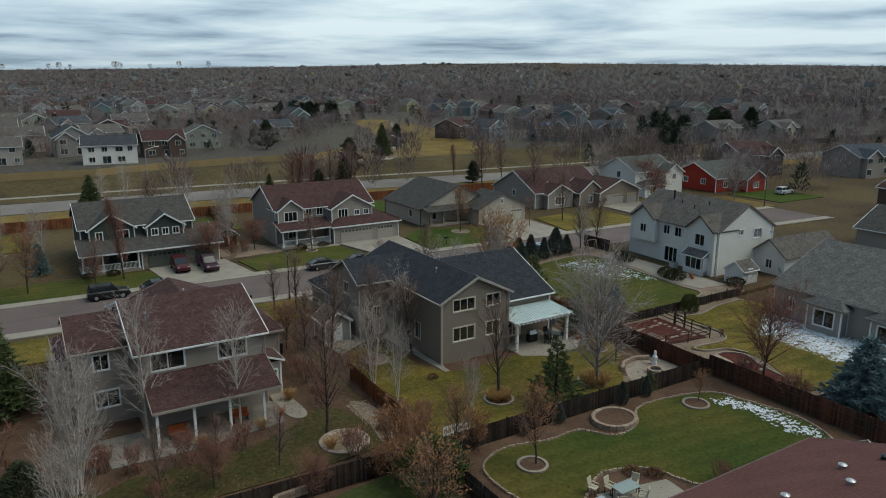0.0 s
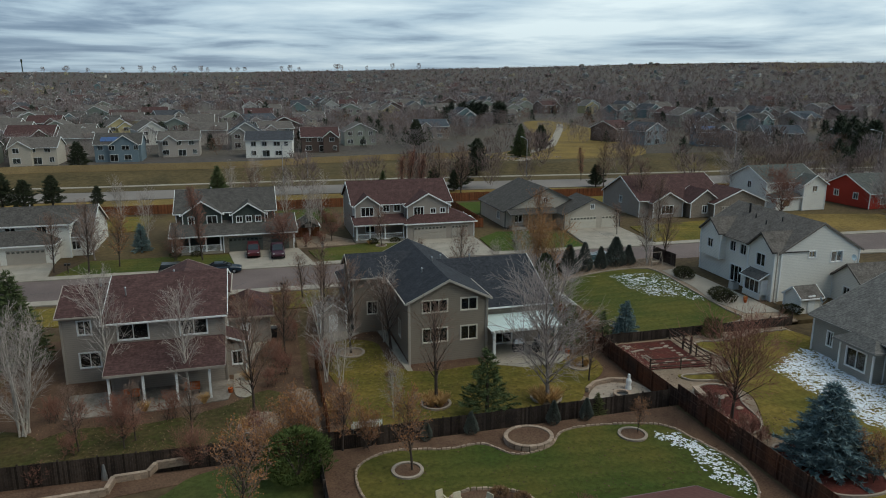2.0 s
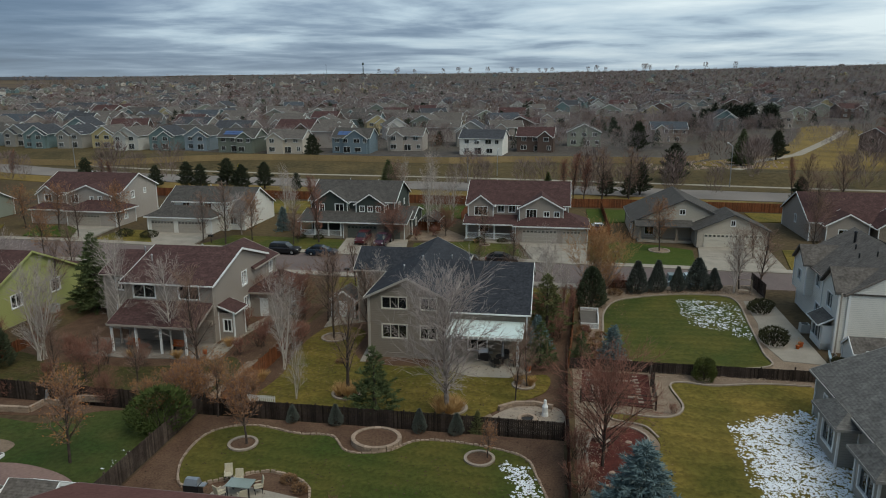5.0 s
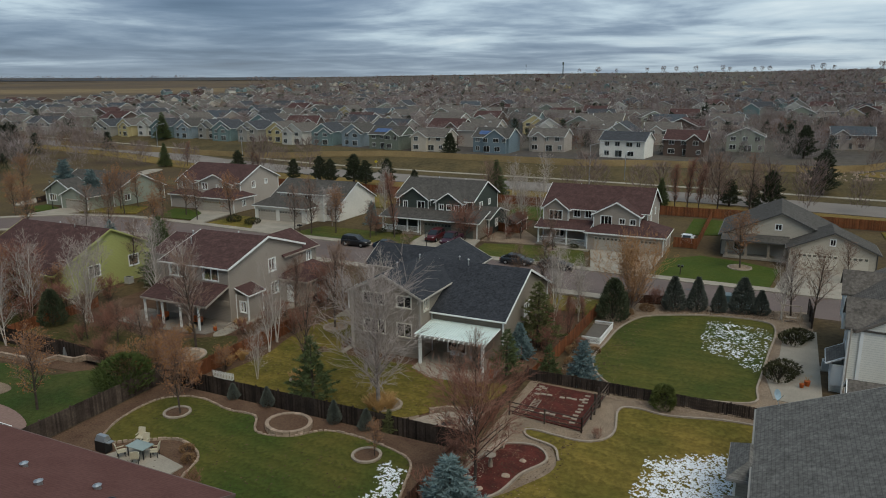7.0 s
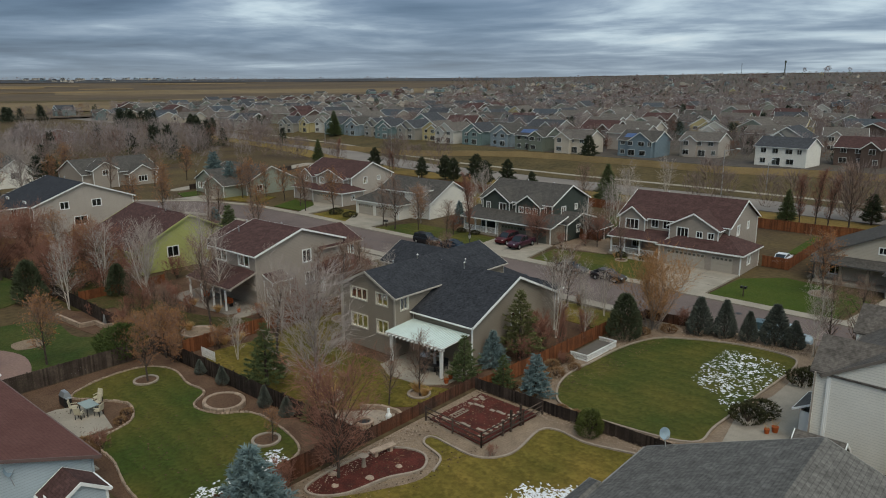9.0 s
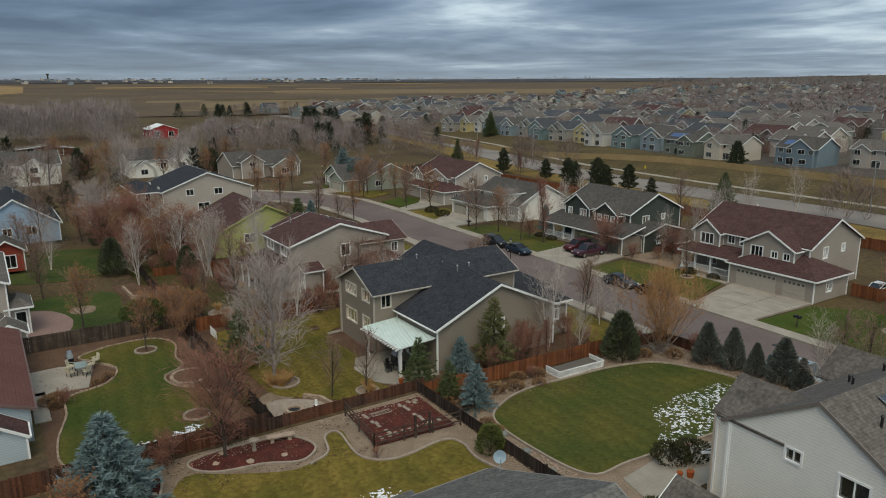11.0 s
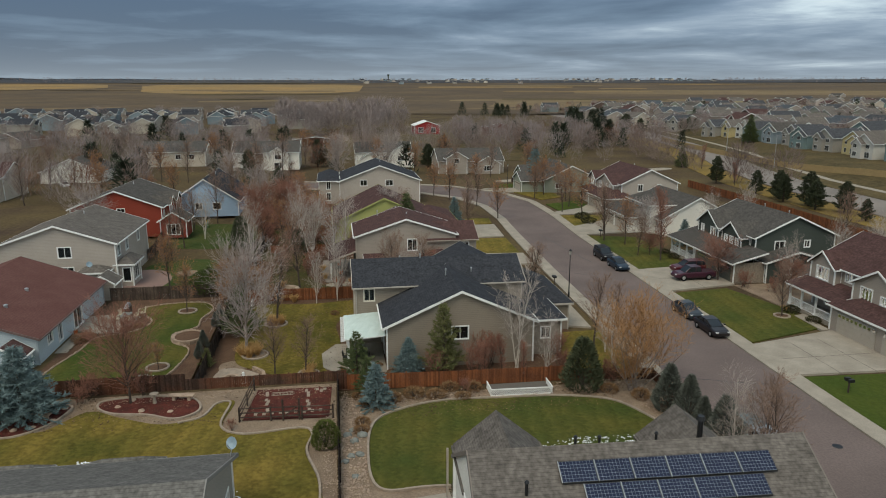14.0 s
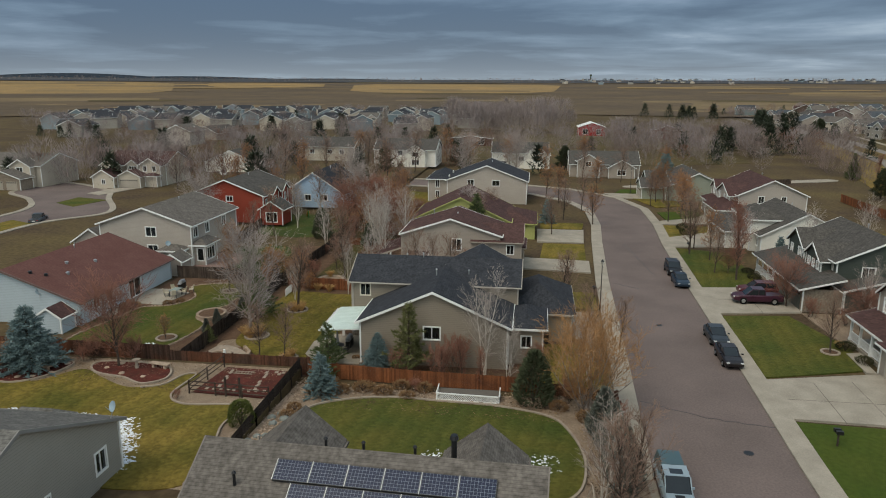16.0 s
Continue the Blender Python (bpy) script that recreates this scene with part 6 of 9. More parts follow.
    if leaves:
        out.append(("leaves", Lf.mesh("leaves", leaves)))
    return out


def conifer(seed, h, radius, needle, wood, whorl=0.26, droop=0.15, blades=11, power=0.9, clear=0.06, length=0.3, tuft=False, width=0.035):
    """Meshes of a spruce or pine: trunk, and a crown of needle sprays on drooping branches."""
    r = random.Random(seed)
    T, C = Tubes(), Tubes()
    T.seg(Vector((0, 0, 0)), Vector((0, 0, h * 0.96)), 0.035 * h, 0.01, 6)
    z = clear * h
    while z < h * 0.985:
        f = (z - clear * h) / (h - clear * h)
        R = radius * (1 - f) ** power * (r.uniform(0.62, 1.15) if tuft else r.uniform(0.78, 1.1)) + 0.1
        n = max(4, int(3 + R * 6.5))
        for k in range(n):
            a = 6.283 * (k + r.random()) / n
            L = R * (r.uniform(0.55, 1.15) if tuft else r.uniform(0.7, 1.1))
            out = Vector((math.cos(a), math.sin(a), 0))
            tip_z = L * (0.35 if tuft else r.uniform(-droop, 0.25))
            p0 = Vector((0, 0, z + r.uniform(-0.1, 0.1)))
            tip = p0 + out * L + Vector((0, 0, tip_z))
            C.seg(p0, tip, 0.02, 0, 3)
            m = max(4, int(blades * (0.4 + L)))
            for j in range(m):
                t = 1 - 0.75 * r.random() ** 1.6 if not tuft else 1 - 0.45 * r.random() ** 1.5
                q = p0.lerp(tip, t)
                dd = (out * r.uniform(0.1, 1.0) + Vector((r.uniform(-1, 1), r.uniform(-1, 1), r.uniform(-0.35, 0.75))) * (0.75 if not tuft else 1.0)).normalized()
                C.blade(q, dd * length * r.uniform(0.6, 1.2), width, r)
        z += whorl * r.uniform(0.8, 1.2) * (0.55 + 0.45 * (1 - f))
    return [("trunk", T.mesh("trunk", wood)), ("crown", C.mesh("crown", needle))]


def bushy(seed, h, radius, needle, wood, count=1700, cone=0.5, length=0.3, width=0.05):
    """Meshes of a dense upright shrub with lumpy outline."""
    r = random.Random(seed)
    T, C = Tubes(), Tubes()
    for k in range(5):
        a = k * 1.26
        T.seg(Vector((0, 0, 0)), Vector((math.cos(a) * radius * 0.4, math.sin(a) * radius * 0.4, h * 0.6)), 0.05, 0.02, 4)
    for _ in range(count):
        t = r.random() ** 0.8
        a = r.uniform(0, 6.283)
        lump = 1 + 0.22 * noise.noise(Vector((math.cos(a) * 1.6, math.sin(a) * 1.6, t * 3 + seed)))
        prof = (1 - t) ** cone * (0.55 + 0.45 * min(1, t * 5)) if cone else math.sqrt(max(0, 1 - (2 * t - 0.9) ** 2))
        R = radius * prof * lump * r.uniform(0.72, 1.0) + 0.03
        p = Vector((math.cos(a) * R, math.sin(a) * R, t * h * 0.95))
        d = (Vector((math.cos(a), math.sin(a), 0)) * 0.6 + Vector((r.uniform(-0.5, 0.5), r.uniform(-0.5, 0.5), r.uniform(0.1, 1.2)))).normalized()
        C.blade(p, d * length * r.uniform(0.6, 1.2), width, r)
    return [("trunk", T.mesh("trunk", wood)), ("crown", C.mesh("crown", needle))]


def grass_tuft(seed, h, mat):
    r = random.Random(seed)
    C = Tubes()
    for _ in range(150):
        a, t = r.uniform(0, 6.283), r.uniform(0.1, 0.75)
        d = Vector((math.cos(a) * t, math.sin(a) * t, 1)).normalized()
        p = Vector((r.uniform(-0.15, 0.15), r.uniform(-0.15, 0.15), 0))
        m = p + d * h * 0.6
        C.seg(p, m, 0.012, 0.01, 3)
        C.blade(m, (d + Vector((math.cos(a), math.sin(a), -0.2)) * 0.35) * h * 0.5, 0.02, r)
    return [("blades", C.mesh("blades", mat))]


def place(parts, name, spots, label, category, group="", vary=0.12):
    """Stand one plant at every spot (x, y, scale)."""
    r = random.Random(len(spots) + len(label))
    for sp in spots:
        x, y, k = sp[:3]
        top = new(name)
        top.empty_display_size = 0.2
        top.matrix_basis = pose(x, y, lift(x, y), 0, 0, r.uniform(0, 360)) @ Matrix.Diagonal((k * r.uniform(1 - vary, 1 + vary), k * r.uniform(1 - vary, 1 + vary), k, 1))
        tagged(top, label, category, group)
        for n, me in parts:
            o = new(n, me)
            o.parent = top


# prototypes, heights in metres
birch = bare_tree(11, 9.5, 2.6, 0.2, 30, 4, 4, 0.62, 0.12, bark_pale, birch_twig, twig_r=0.010)
birch2 = bare_tree(12, 9.0, 2.2, 0.18, 33, 4, 4, 0.75, 0.11, bark_pale, birch_twig, stems=3, lean=0.2, twig_r=0.009)
big_grey = bare_tree(21, 8.7, 4.3, 0.15, 36, 6, 4, 0.5, 0.2, bark_grey, twig_grey, twig_r=0.0135)
clump_grey = bare_tree(22, 8.8, 2.9, 0.12, 56, 4, 4, 0.8, 0.24, bark_pale, birch_twig, stems=7, lean=0.45, twig_r=0.012)
dark_vase = bare_tree(31, 7, 2.2, 0.22, 20, 4, 4, 1.1, 0.15, bark_dark, twig_brown)
brown_tree = bare_tree(32, 7.5, 2.4, 0.2, 26, 4, 5, 0.9, 0.12, bark_dark, twig_brown)
red_round = bare_tree(41, 5.4, 3.5, 0.2, 32, 6, 6, 0.55, 0.13, bark_dark, twig_red)
red_tall = bare_tree(42, 8.5, 1.9, 0.14, 34, 5, 5, 1.2, 0.12, bark_dark, twig_red)
orange_tree = bare_tree(51, 5.5, 2.0, 0.25, 24, 4, 4, 0.8, 0.10, bark_dark, twig_brown, leaves=leaf_orange)
orange_bush = bare_tree(52, 3.2, 1.6, 0.05, 40, 3, 4, 0.8, 0.10, bark_dark, twig_brown, stems=7, leaves=leaf_orange, lean=0.7)
willow_bush = bare_tree(53, 6.0, 2.9, 0.06, 96, 4, 5, 0.95, 0.2, bark_grey, material("tan_orange_twigs", (0.40, 0.22, 0.10), 0.95, (0.28, 0.15, 0.075), 1, 0.7, 10, 0.3), stems=15, lean=0.95)
red_shrub = bare_tree(54, 2.0, 1.0, 0.02, 40, 3, 4, 0.9, 0.06, bark_dark, twig_red, stems=8, lean=0.7)
spruce = conifer(61, 6.2, 2.9, needle_blue, bark_dark, 0.25, blades=20, length=0.42, width=0.05, power=0.8)
spruce_thin = conifer(62, 4, 1.45, needle_blue, bark_dark, 0.2, blades=24, length=0.3, width=0.045, power=0.8)
dark_spruce = conifer(63, 8, 2.6, needle_green, bark_dark, 0.27, blades=17, length=0.42, width=0.05)
pine = conifer(64, 6, 2.2, needle_green, bark_dark, 0.46, 0.0, 30, 0.85, 0.08, 0.36, True, 0.04)
pine_dark = conifer(66, 6, 2.5, material("dark_pine_needles", (0.062, 0.072, 0.040), 0.9, (0.036, 0.044, 0.026), 2.0, 0.8, 10, 0.4), bark_dark, 0.34, 0.0, 26, 0.6, 0.08, 0.4, True, 0.05)
pine_thin = conifer(65, 6.7, 2.1, material("olive_needles", (0.16, 0.16, 0.065), 0.85, (0.10, 0.104, 0.045), 2.5, 0.8, 12, 0.4), bark_dark, 0.36, 0.0, 26, 0.85, 0.1, 0.36, True, 0.04)
juniper = bushy(71, 4.5, 1.75, needle_dark, bark_dark, 3600, 0.55, 0.34, 0.06)
juniper_cone = bushy(72, 3.7, 1.45, material("grey_green_juniper", (0.135, 0.145, 0.122), 0.9, (0.085, 0.095, 0.08), 2.5, 0.8, 12, 0.4), bark_dark, 4200, 0.85, 0.3, 0.05)
green_shrub = bushy(73, 3.3, 2.2, material("bright_juniper", (0.085, 0.11, 0.032), 0.9, (0.05, 0.07, 0.022), 2.0, 0.8, 10, 0.4), bark_dark, 3200, 0.0, 0.36)
dome_shrub = bushy(74, 2.0, 0.95, material("green_dome_shrub", (0.11, 0.125, 0.034), 0.9, (0.065, 0.078, 0.024), 2.5, 0.7, 12, 0.4), bark_dark, 3000, 0.27, 0.16, 0.035)
low_shrub = bushy(75, 0.9, 0.9, material("dark_olive_shrub", (0.062, 0.064, 0.028), 0.9, (0.04, 0.036, 0.02), 2.5, 0.8, 12, 0.4), bark_dark, 900, 0.0, 0.18, 0.035)
brown_clump = bushy(76, 0.6, 0.6, material("dry_brown_stems", (0.27, 0.165, 0.085), 0.95, (0.16, 0.09, 0.05), 3, 0.8, 15, 0.4), bark_dark, 500, 0.0, 0.2, 0.03)
tuft = grass_tuft(81, 1.1, straw)

# gardens near the camera
place(birch, "birch_tree", [(6.2, 50.6, 1.0), (12.4, 49, 0.88)], "bare pale-barked birch behind a patio", "tree", "garden birches")
place(birch2, "birch_tree", [(24.4, 46.8, 0.72), (27.6, 41.2, 0.55), (23.4, 49.2, 0.9), (47.0, 65.5, 1.0), (49.0, 67.6, 0.6), (0.6, 37, 0.95), (44.6, 74.9, 0.6), (47.6, 74.4, 0.6), (30, 57.6, 0.85), (68.6, 73.8, 0.75)], "bare multi-stemmed birch with pale bark", "tree", "garden birches")
place(clump_grey, "ash_tree", [(1.2, 45.6, 0.95)], "large many-stemmed bare grey tree in a back garden", "tree")
place(big_grey, "maple_tree", [(40.1, 40.6, 1.0)], "large spreading bare grey tree with straw grass round it", "tree")
place(dark_vase, "plum_tree", [(31.5, 42.8, 1.05), (30.2, 55, 0.9), (25.4, 72.8, 0.85), (23.3, 74, 0.7)], "dark bare vase-shaped garden tree", "tree", "garden trees")
place(brown_tree, "bare_tree", [(17.4, 44.6, 1.1), (26.4, 55.2, 1.0), (46, 46.4, 0.62), (42.9, 74.3, 0.85), (45.2, 43.6, 0.6), (24.2, 60, 0.9), (5.6, 42, 0.55), (9.2, 42.6, 0.5), (13, 42.2, 0.5), (20.4, 56.5, 0.8), (71.6, 74.5, 0.85), (69.6, 75.4, 0.8), (38.6, 78.2, 0.6)], "bare brown garden tree with fine twigs", "tree", "garden trees")
place(red_round, "crabapple_tree", [(51.4, 33.0, 1.0), (8.6, 41.6, 0.45)], "bare red-brown crabapple in a mulch bed", "tree")
place(red_tall, "bare_tree", [(49, 63.6, 0.45), (50.2, 65.2, 0.4), (49.6, 61.8, 0.4), (10.9, 96.4, 1.15)], "upright bare red-brown tree", "tree", "red-brown trees")
place(orange_tree, "crabapple_tree", [(27.2, 32.7, 0.85), (23.2, 36.5, 0.75), (0.1, 95.4, 1.15), (-25.1, 80.2, 1.1), (-49.1, 74.6, 1.2), (63.6, 98.4, 1.15), (-54, 96, 1.1), (16.6, 28.6, 1.0), (43.9, 33.4, 0.4)], "small tree with dead orange leaves", "tree", "orange-leaved trees")
place(orange_bush, "orange_shrub", [(25, 36.4, 0.75), (23.6, 41.5, 0.6), (18, 37.2, 0.6), (43.6, 75.8, 0.4), (54.5, 23.7, 0.8)], "rounded shrub with dead orange leaves", "shrub", "orange shrubs")
place(willow_bush, "willow_shrub", [(53.4, 74.0, 1.12)], "tall bare tan-orange willow shrub by the street", "shrub")
place(red_shrub, "bare_shrub", [(46.4, 62.7, 1.35), (47.8, 61.4, 1.2), (48.4, 57.8, 1.0), (20, 52, 0.8), (5.2, 41.4, 0.7), (26, 100.6, 0.9), (28.4, 103, 0.8), (35.8, 25.1, 0.6), (57.1, 41.4, 0.35), (19.2, 55.6, 0.8), (21.2, 60.4, 0.9), (4, 38, 0.6), (23.4, 54.4, 0.7), (51.4, 59.8, 0.5), (50.9, 29.1, 0.6), (44.5, 70, 0.9), (48.3, 69.2, 0.8), (16.4, 56, 1.1), (-6, 48, 1.1), (-9.5, 46.5, 1.2), (-3.6, 52, 1.2), (51.6, 72.5, 0.9), (55.8, 76.2, 0.8)], "low bare red-brown shrub", "shrub", "bare shrubs")
place(spruce, "blue_spruce", [(53, 25.7, 0.95)], "broad blue spruce in a mulch bed", "tree")
place(spruce, "blue_spruce", [(46.6, 55.5, 0.55)], "small broad blue spruce beside the house", "tree")
place(spruce_thin, "blue_spruce", [(53.4, 52.2, 0.95), (-25.6, 71.8, 1.1), (1.8, 104.6, 1.05), (-73.4, 101, 2.2), (-61, 97.6, 1.9)], "blue-green spruce with pale new needles", "tree", "blue spruces")
place(dark_spruce, "spruce_tree", [(-3, 60.4, 1.1), (11.8, 141, 1.05), (46.2, 145.4, 0.72), (-165.5, 218, 1.4), (98, 196, 1.25), (-101, 156, 0.9)], "tall dark green spruce tree", "tree", "dark spruces")
place(pine, "pine_tree", [(34.6, 39.5, 0.93), (47, 50.9, 0.72), (50.6, 51.6, 0.55)], "dense green pine beside a fence", "tree", "garden pines")
place(pine_thin, "pine_tree", [(47.4, 58.6, 1.0), (42.8, 37.4, 0.3)], "olive-green pine beside the house wall", "tree", "garden pines")
place(pine_dark, "roadside_pine", [(-35, 146.5, 1.0), (-29.4, 148.6, 1.2), (-20.8, 150.4, 1.05), (-39.5, 148.4, 1.05), (-25, 147, 1.0), (-47.1, 147.5, 0.9), (-65.6, 147.8, 1.15), (-12, 148.2, 0.7), (59, 150, 0.9), (63.5, 149, 0.8), (98, 146, 0.9)], "dark round-topped pine beside the main road", "tree", "roadside pines")
place(juniper, "juniper", [(52.3, 69.8, 1.05), (-4.8, 34.8, 1.15), (-12, 44.5, 1.1), (-26, 36, 1.0), (-1.6, 43.6, 0.9)], "dense dark green juniper shrub", "shrub", "junipers")
place(juniper_cone, "juniper", [(57.9, 74.9, 1.06), (60.3, 75.3, 1.04), (62.6, 75.2, 0.82), (64.9, 75.5, 1.08), (66.7, 75.2, 0.74), (32.4, 36.6, 0.45), (38.7, 36.4, 0.5), (41.4, 36.5, 0.45), (29.1, 36.5, 0.38)], "pointed grey-green juniper in a row", "shrub", "row of junipers")
place(orange_bush, "orange_shrub", [(18.4, 35.0, 0.85), (20.4, 36.4, 1.0), (19.8, 39.0, 1.0), (21.0, 38.2, 0.8)], "wide orange-brown shrub by a fence corner", "shrub", "orange shrubs")
place(red_round, "red_brown_tree", [(-9.6, 45.4, 0.95), (-23, 42, 1.0)], "wide red-brown bare tree over a hedge", "tree", "red-brown trees")
place(green_shrub, "juniper_shrub", [(20, 34, 1.0)], "broad bright green juniper shrub by a fence", "shrub")
place(dome_shrub, "clipped_shrub", [(60.6, 48.3, 1.0)], "clipped green dome shrub by a fence", "shrub")
place(low_shrub, "low_shrub", [(68.5, 57.2, 1.5), (68.9, 58.6, 1.4), (69.6, 66.6, 1.4), (70.2, 67.8, 1.3), (72.2, 51.2, 1.2), (-18, 95.8, 1.4), (-22.6, 96.2, 1.5), (36.2, 100.2, 1.0), (39.8, 100.4, 0.9), (7, 98.9, 0.9), (10, 98.9, 0.9)], "low rounded dark green shrub", "shrub", "low shrubs")
place(brown_clump, "dry_perennials", [(34.2, 24.5, 1.0), (35, 23.9, 1.2), (35.8, 24.3, 1.0), (52.4, 53.6, 1.2), (51.8, 55.4, 1.4), (52.2, 57.2, 1.2), (29, 49, 0.8), (32.9, 27.7, 0.9), (31.8, 28.7, 0.8), (21.2, 43, 0.9), (44.8, 53, 0.6), (51.4, 50.9, 1.0)], "cut-back clump of dry straw-coloured perennials", "plant", "dry perennials")
place(tuft, "ornamental_grass", [(40.1 + 0.75 * math.cos(1.26 * i), 40.9 + 0.7 * math.sin(1.26 * i), 1.05) for i in range(5)] + [(31.4 + 0.65 * math.cos(1.26 * i), 42.7 + 0.6 * math.sin(1.26 * i), 0.9) for i in range(5)] + [ (45.3, 46.8, 0.9), (46.3, 46.6, 0.85), (16.8, 42.4, 0.9), (9.2, 47.4, 0.8), (13.6, 47.8, 0.8), (17, 51.4, 0.9), (23.4, 44.2, 0.9), (23.2, 42.6, 0.9), (35.6, 99.8, 0.7), (29.4, 61, 0.8)], "clump of dry straw-coloured ornamental grass", "grass", "ornamental grasses")
# street trees and gardens farther off
place(birch2, "birch_tree", [(2.4, 108.6, 0.95), (27.5, 112, 0.9), (29.6, 116, 1.0), (24, 122, 1.0), (-3.2, 118, 1.0), (19.4, 153, 1.0), (14, 146, 0.9), (-4.8, 43.4, 1.0), (-15.2, 42.8, 0.95), (26.8, 106, 0.75), (-12, 28, 0.9)], "bare pale birch between houses", "tree", "birches farther off")
place(brown_tree, "bare_tree", [(37.2, 98.4, 0.7), (-3.4, 93.2, 1.1), (7.4, 94.4, 0.7), (18.8, 120, 1.2), (-8, 94.8, 0.9), (57.4, 140, 1.3), (90.5, 112, 1.2), (84.8, 97, 1.0), (63, 142, 1.3), (98, 142, 1.2), (106, 145, 1.2), (-30, 94.6, 0.9), (-48, 94, 0.8), (76.4, 96, 0.6), (-8.5, 60.5, 0.9), (-15, 72.5, 0.8), (-26, 28, 1.1), (-20, 25, 0.8), (-6, 26, 0.9), (2.6, 26, 0.8), (-44, 40, 1.1), (-50, 34, 1.1), (-36, 30, 1.2), (-30, 75, 0.9), (-40, 79, 0.9), (-86, 92, 1.0), (-88, 82, 1.0), (-20, 62, 0.8), (-80, 30, 1.2), (-84, 12, 1.2), (-70, 5, 1.2), (-62, -8, 1.1), (-52, -15, 1.0), (-75, -18, 1.2), (-95, 35, 1.3), (-100, 20, 1.3)], "bare brown tree beside a street", "tree", "street trees")
place(orange_tree, "orange_tree", [(-20.6, 44, 1.2), (-13, 40.5, 1.0), (-36, 98, 1.2), (-56, 72, 1.1), (-78, -8, 1.3), (-48, 2, 1.3), (-86, 5, 1.4), (-116, 14, 1.5), (-46, 12, 1.0), (-58, 14, 1.2), (-16, 46.5, 1.1), (-10, 43.2, 1.1), (-7.6, 49, 0.7), (-122, 48, 1.3)], "tree with dead orange-brown leaves", "tree", "orange-leaved trees")
place(red_round, "red_brown_tree", [(22.4, 99, 0.75), (30.2, 104, 0.6), (-10, 44, 0.9), (-22, 40, 1.1), (-18, 36, 1.0), (7.5, 96.2, 0.45), (112, 100, 1.0), (120, 112, 1.0), (-6, 38, 0.9)], "rounded bare red-brown tree", "tree", "red-brown trees")
place(red_tall, "red_brown_tree", [(-64.2, 152, 0.7), (-60.5, 150, 0.65), (49.5, 141, 1.0), (51.6, 143, 1.1), (53.8, 142, 1.0), (100, 158, 0.9), (-96, 160, 0.8)], "upright bare red-brown tree", "tree", "red-brown trees")
place(pine_dark, "pine_tree", [(-119.5, 44.2, 1.4), (-112, 78, 1.2), (-96, 26, 1.2), (-68, 36, 0.9), (-52, 31, 0.9), (-260, 205, 1.5), (-252, 199, 1.4), (-270, 208, 1.5), (-246, 206, 1.3), (-110, -6, 1.2)], "dark green pine between houses", "tree", "pines farther off")
place(big_grey, "bare_tree", [(-26, 36, 0.9), (-58, 26, 0.9), (-13, 58, 0.75), (-4, 100.5, 0.6), (-76, -30, 1.0), (-9, 12, 0.85), (-88, 50, 1.1), (-92, 64, 1.1), (132, 96, 0.9), (118, 122, 0.9)], "spreading bare grey-twigged tree", "tree", "grey trees farther off")

place(red_shrub, "bare_shrub", [(-5 - 1.9 * i + 2.3 * (i % 3), 40 + 3.1 * (i % 5) - 0.35 * i, 1.0 + 0.25 * (i % 4)) for i in range(18)], "loose bare red-brown shrub in a hedge", "shrub", "hedge shrubs")
place(orange_bush, "orange_shrub", [(-7 - 2.4 * i + 1.7 * (i % 3), 38 + 4.3 * (i % 4), 0.7 + 0.15 * (i % 3)) for i in range(12)], "rounded shrub with dead orange leaves", "shrub", "orange shrubs")
place(red_round, "red_brown_tree", [(13.4, 37.2, 0.4), (16.5, 61.5, 0.55), (20.6, 62.4, 0.6)], "rounded bare red-brown tree", "tree", "red-brown trees")

place(pine_dark, "pine_tree", [(76.7, 173, 1.6), (66.6, 153.4, 1.2)] + [(*nearer(x, y), k) for x, y, k in ((77.5, 256, 1.6), (274, 217, 1.9), (270, 208, 1.8), (276, 200, 2.0), (266, 212, 1.6), (215.8, 187.5, 1.5), (209, 182, 1.4), (-30.8, 216.3, 1.2), (118, 232, 1.4))], "dark evergreen standing in dry grass", "tree", "evergreens of the greenbelt")
place(orange_tree, "orange_tree", [(-53, 97.5, 1.3), (-23.6, 96.5, 1.3), (-51.5, 100.5, 1.1), (-100, 62, 1.5), (-106, 50, 1.6), (-96, 72, 1.3), (-130, 40, 1.6), (-66, 84, 1.2), (-92, 104, 1.3), (-44, 100, 1.1), (-118, 84, 1.4), (-30, 34, 1.1), (-38, 42, 1.2)], "tree with dead orange-brown leaves", "tree", "orange-leaved trees")

place(red_shrub, "bare_shrub", [(4.6, 46.2, 0.8), (7.6, 45.6, 1.0), (11.4, 45.6, 0.9), (2.8, 47.4, 0.8), (18.8, 49.6, 0.7), (19.6, 53.8, 0.8), (17.6, 40.2, 1.0), (23.8, 52, 1.1), (49.9, 33.4, 0.9), (49.9, 29.6, 0.9)], "loose bare red-brown shrub by a patio", "shrub", "bare shrubs")
place(brown_clump, "dry_perennials", [(51.2, 52.4, 1.3), (52.8, 51.6, 1.2), (56.6, 51.0, 1.0), (58, 50.9, 0.9), (50.9, 58.6, 1.2), (51.2, 60.6, 1.2), (52.8, 59.4, 1.0), (53.4, 71.8, 1.2), (55.2, 73.8, 1.3)], "cut-back clump of dry straw-coloured perennials", "plant", "dry perennials")

# ---- the wider neighbourhood ----


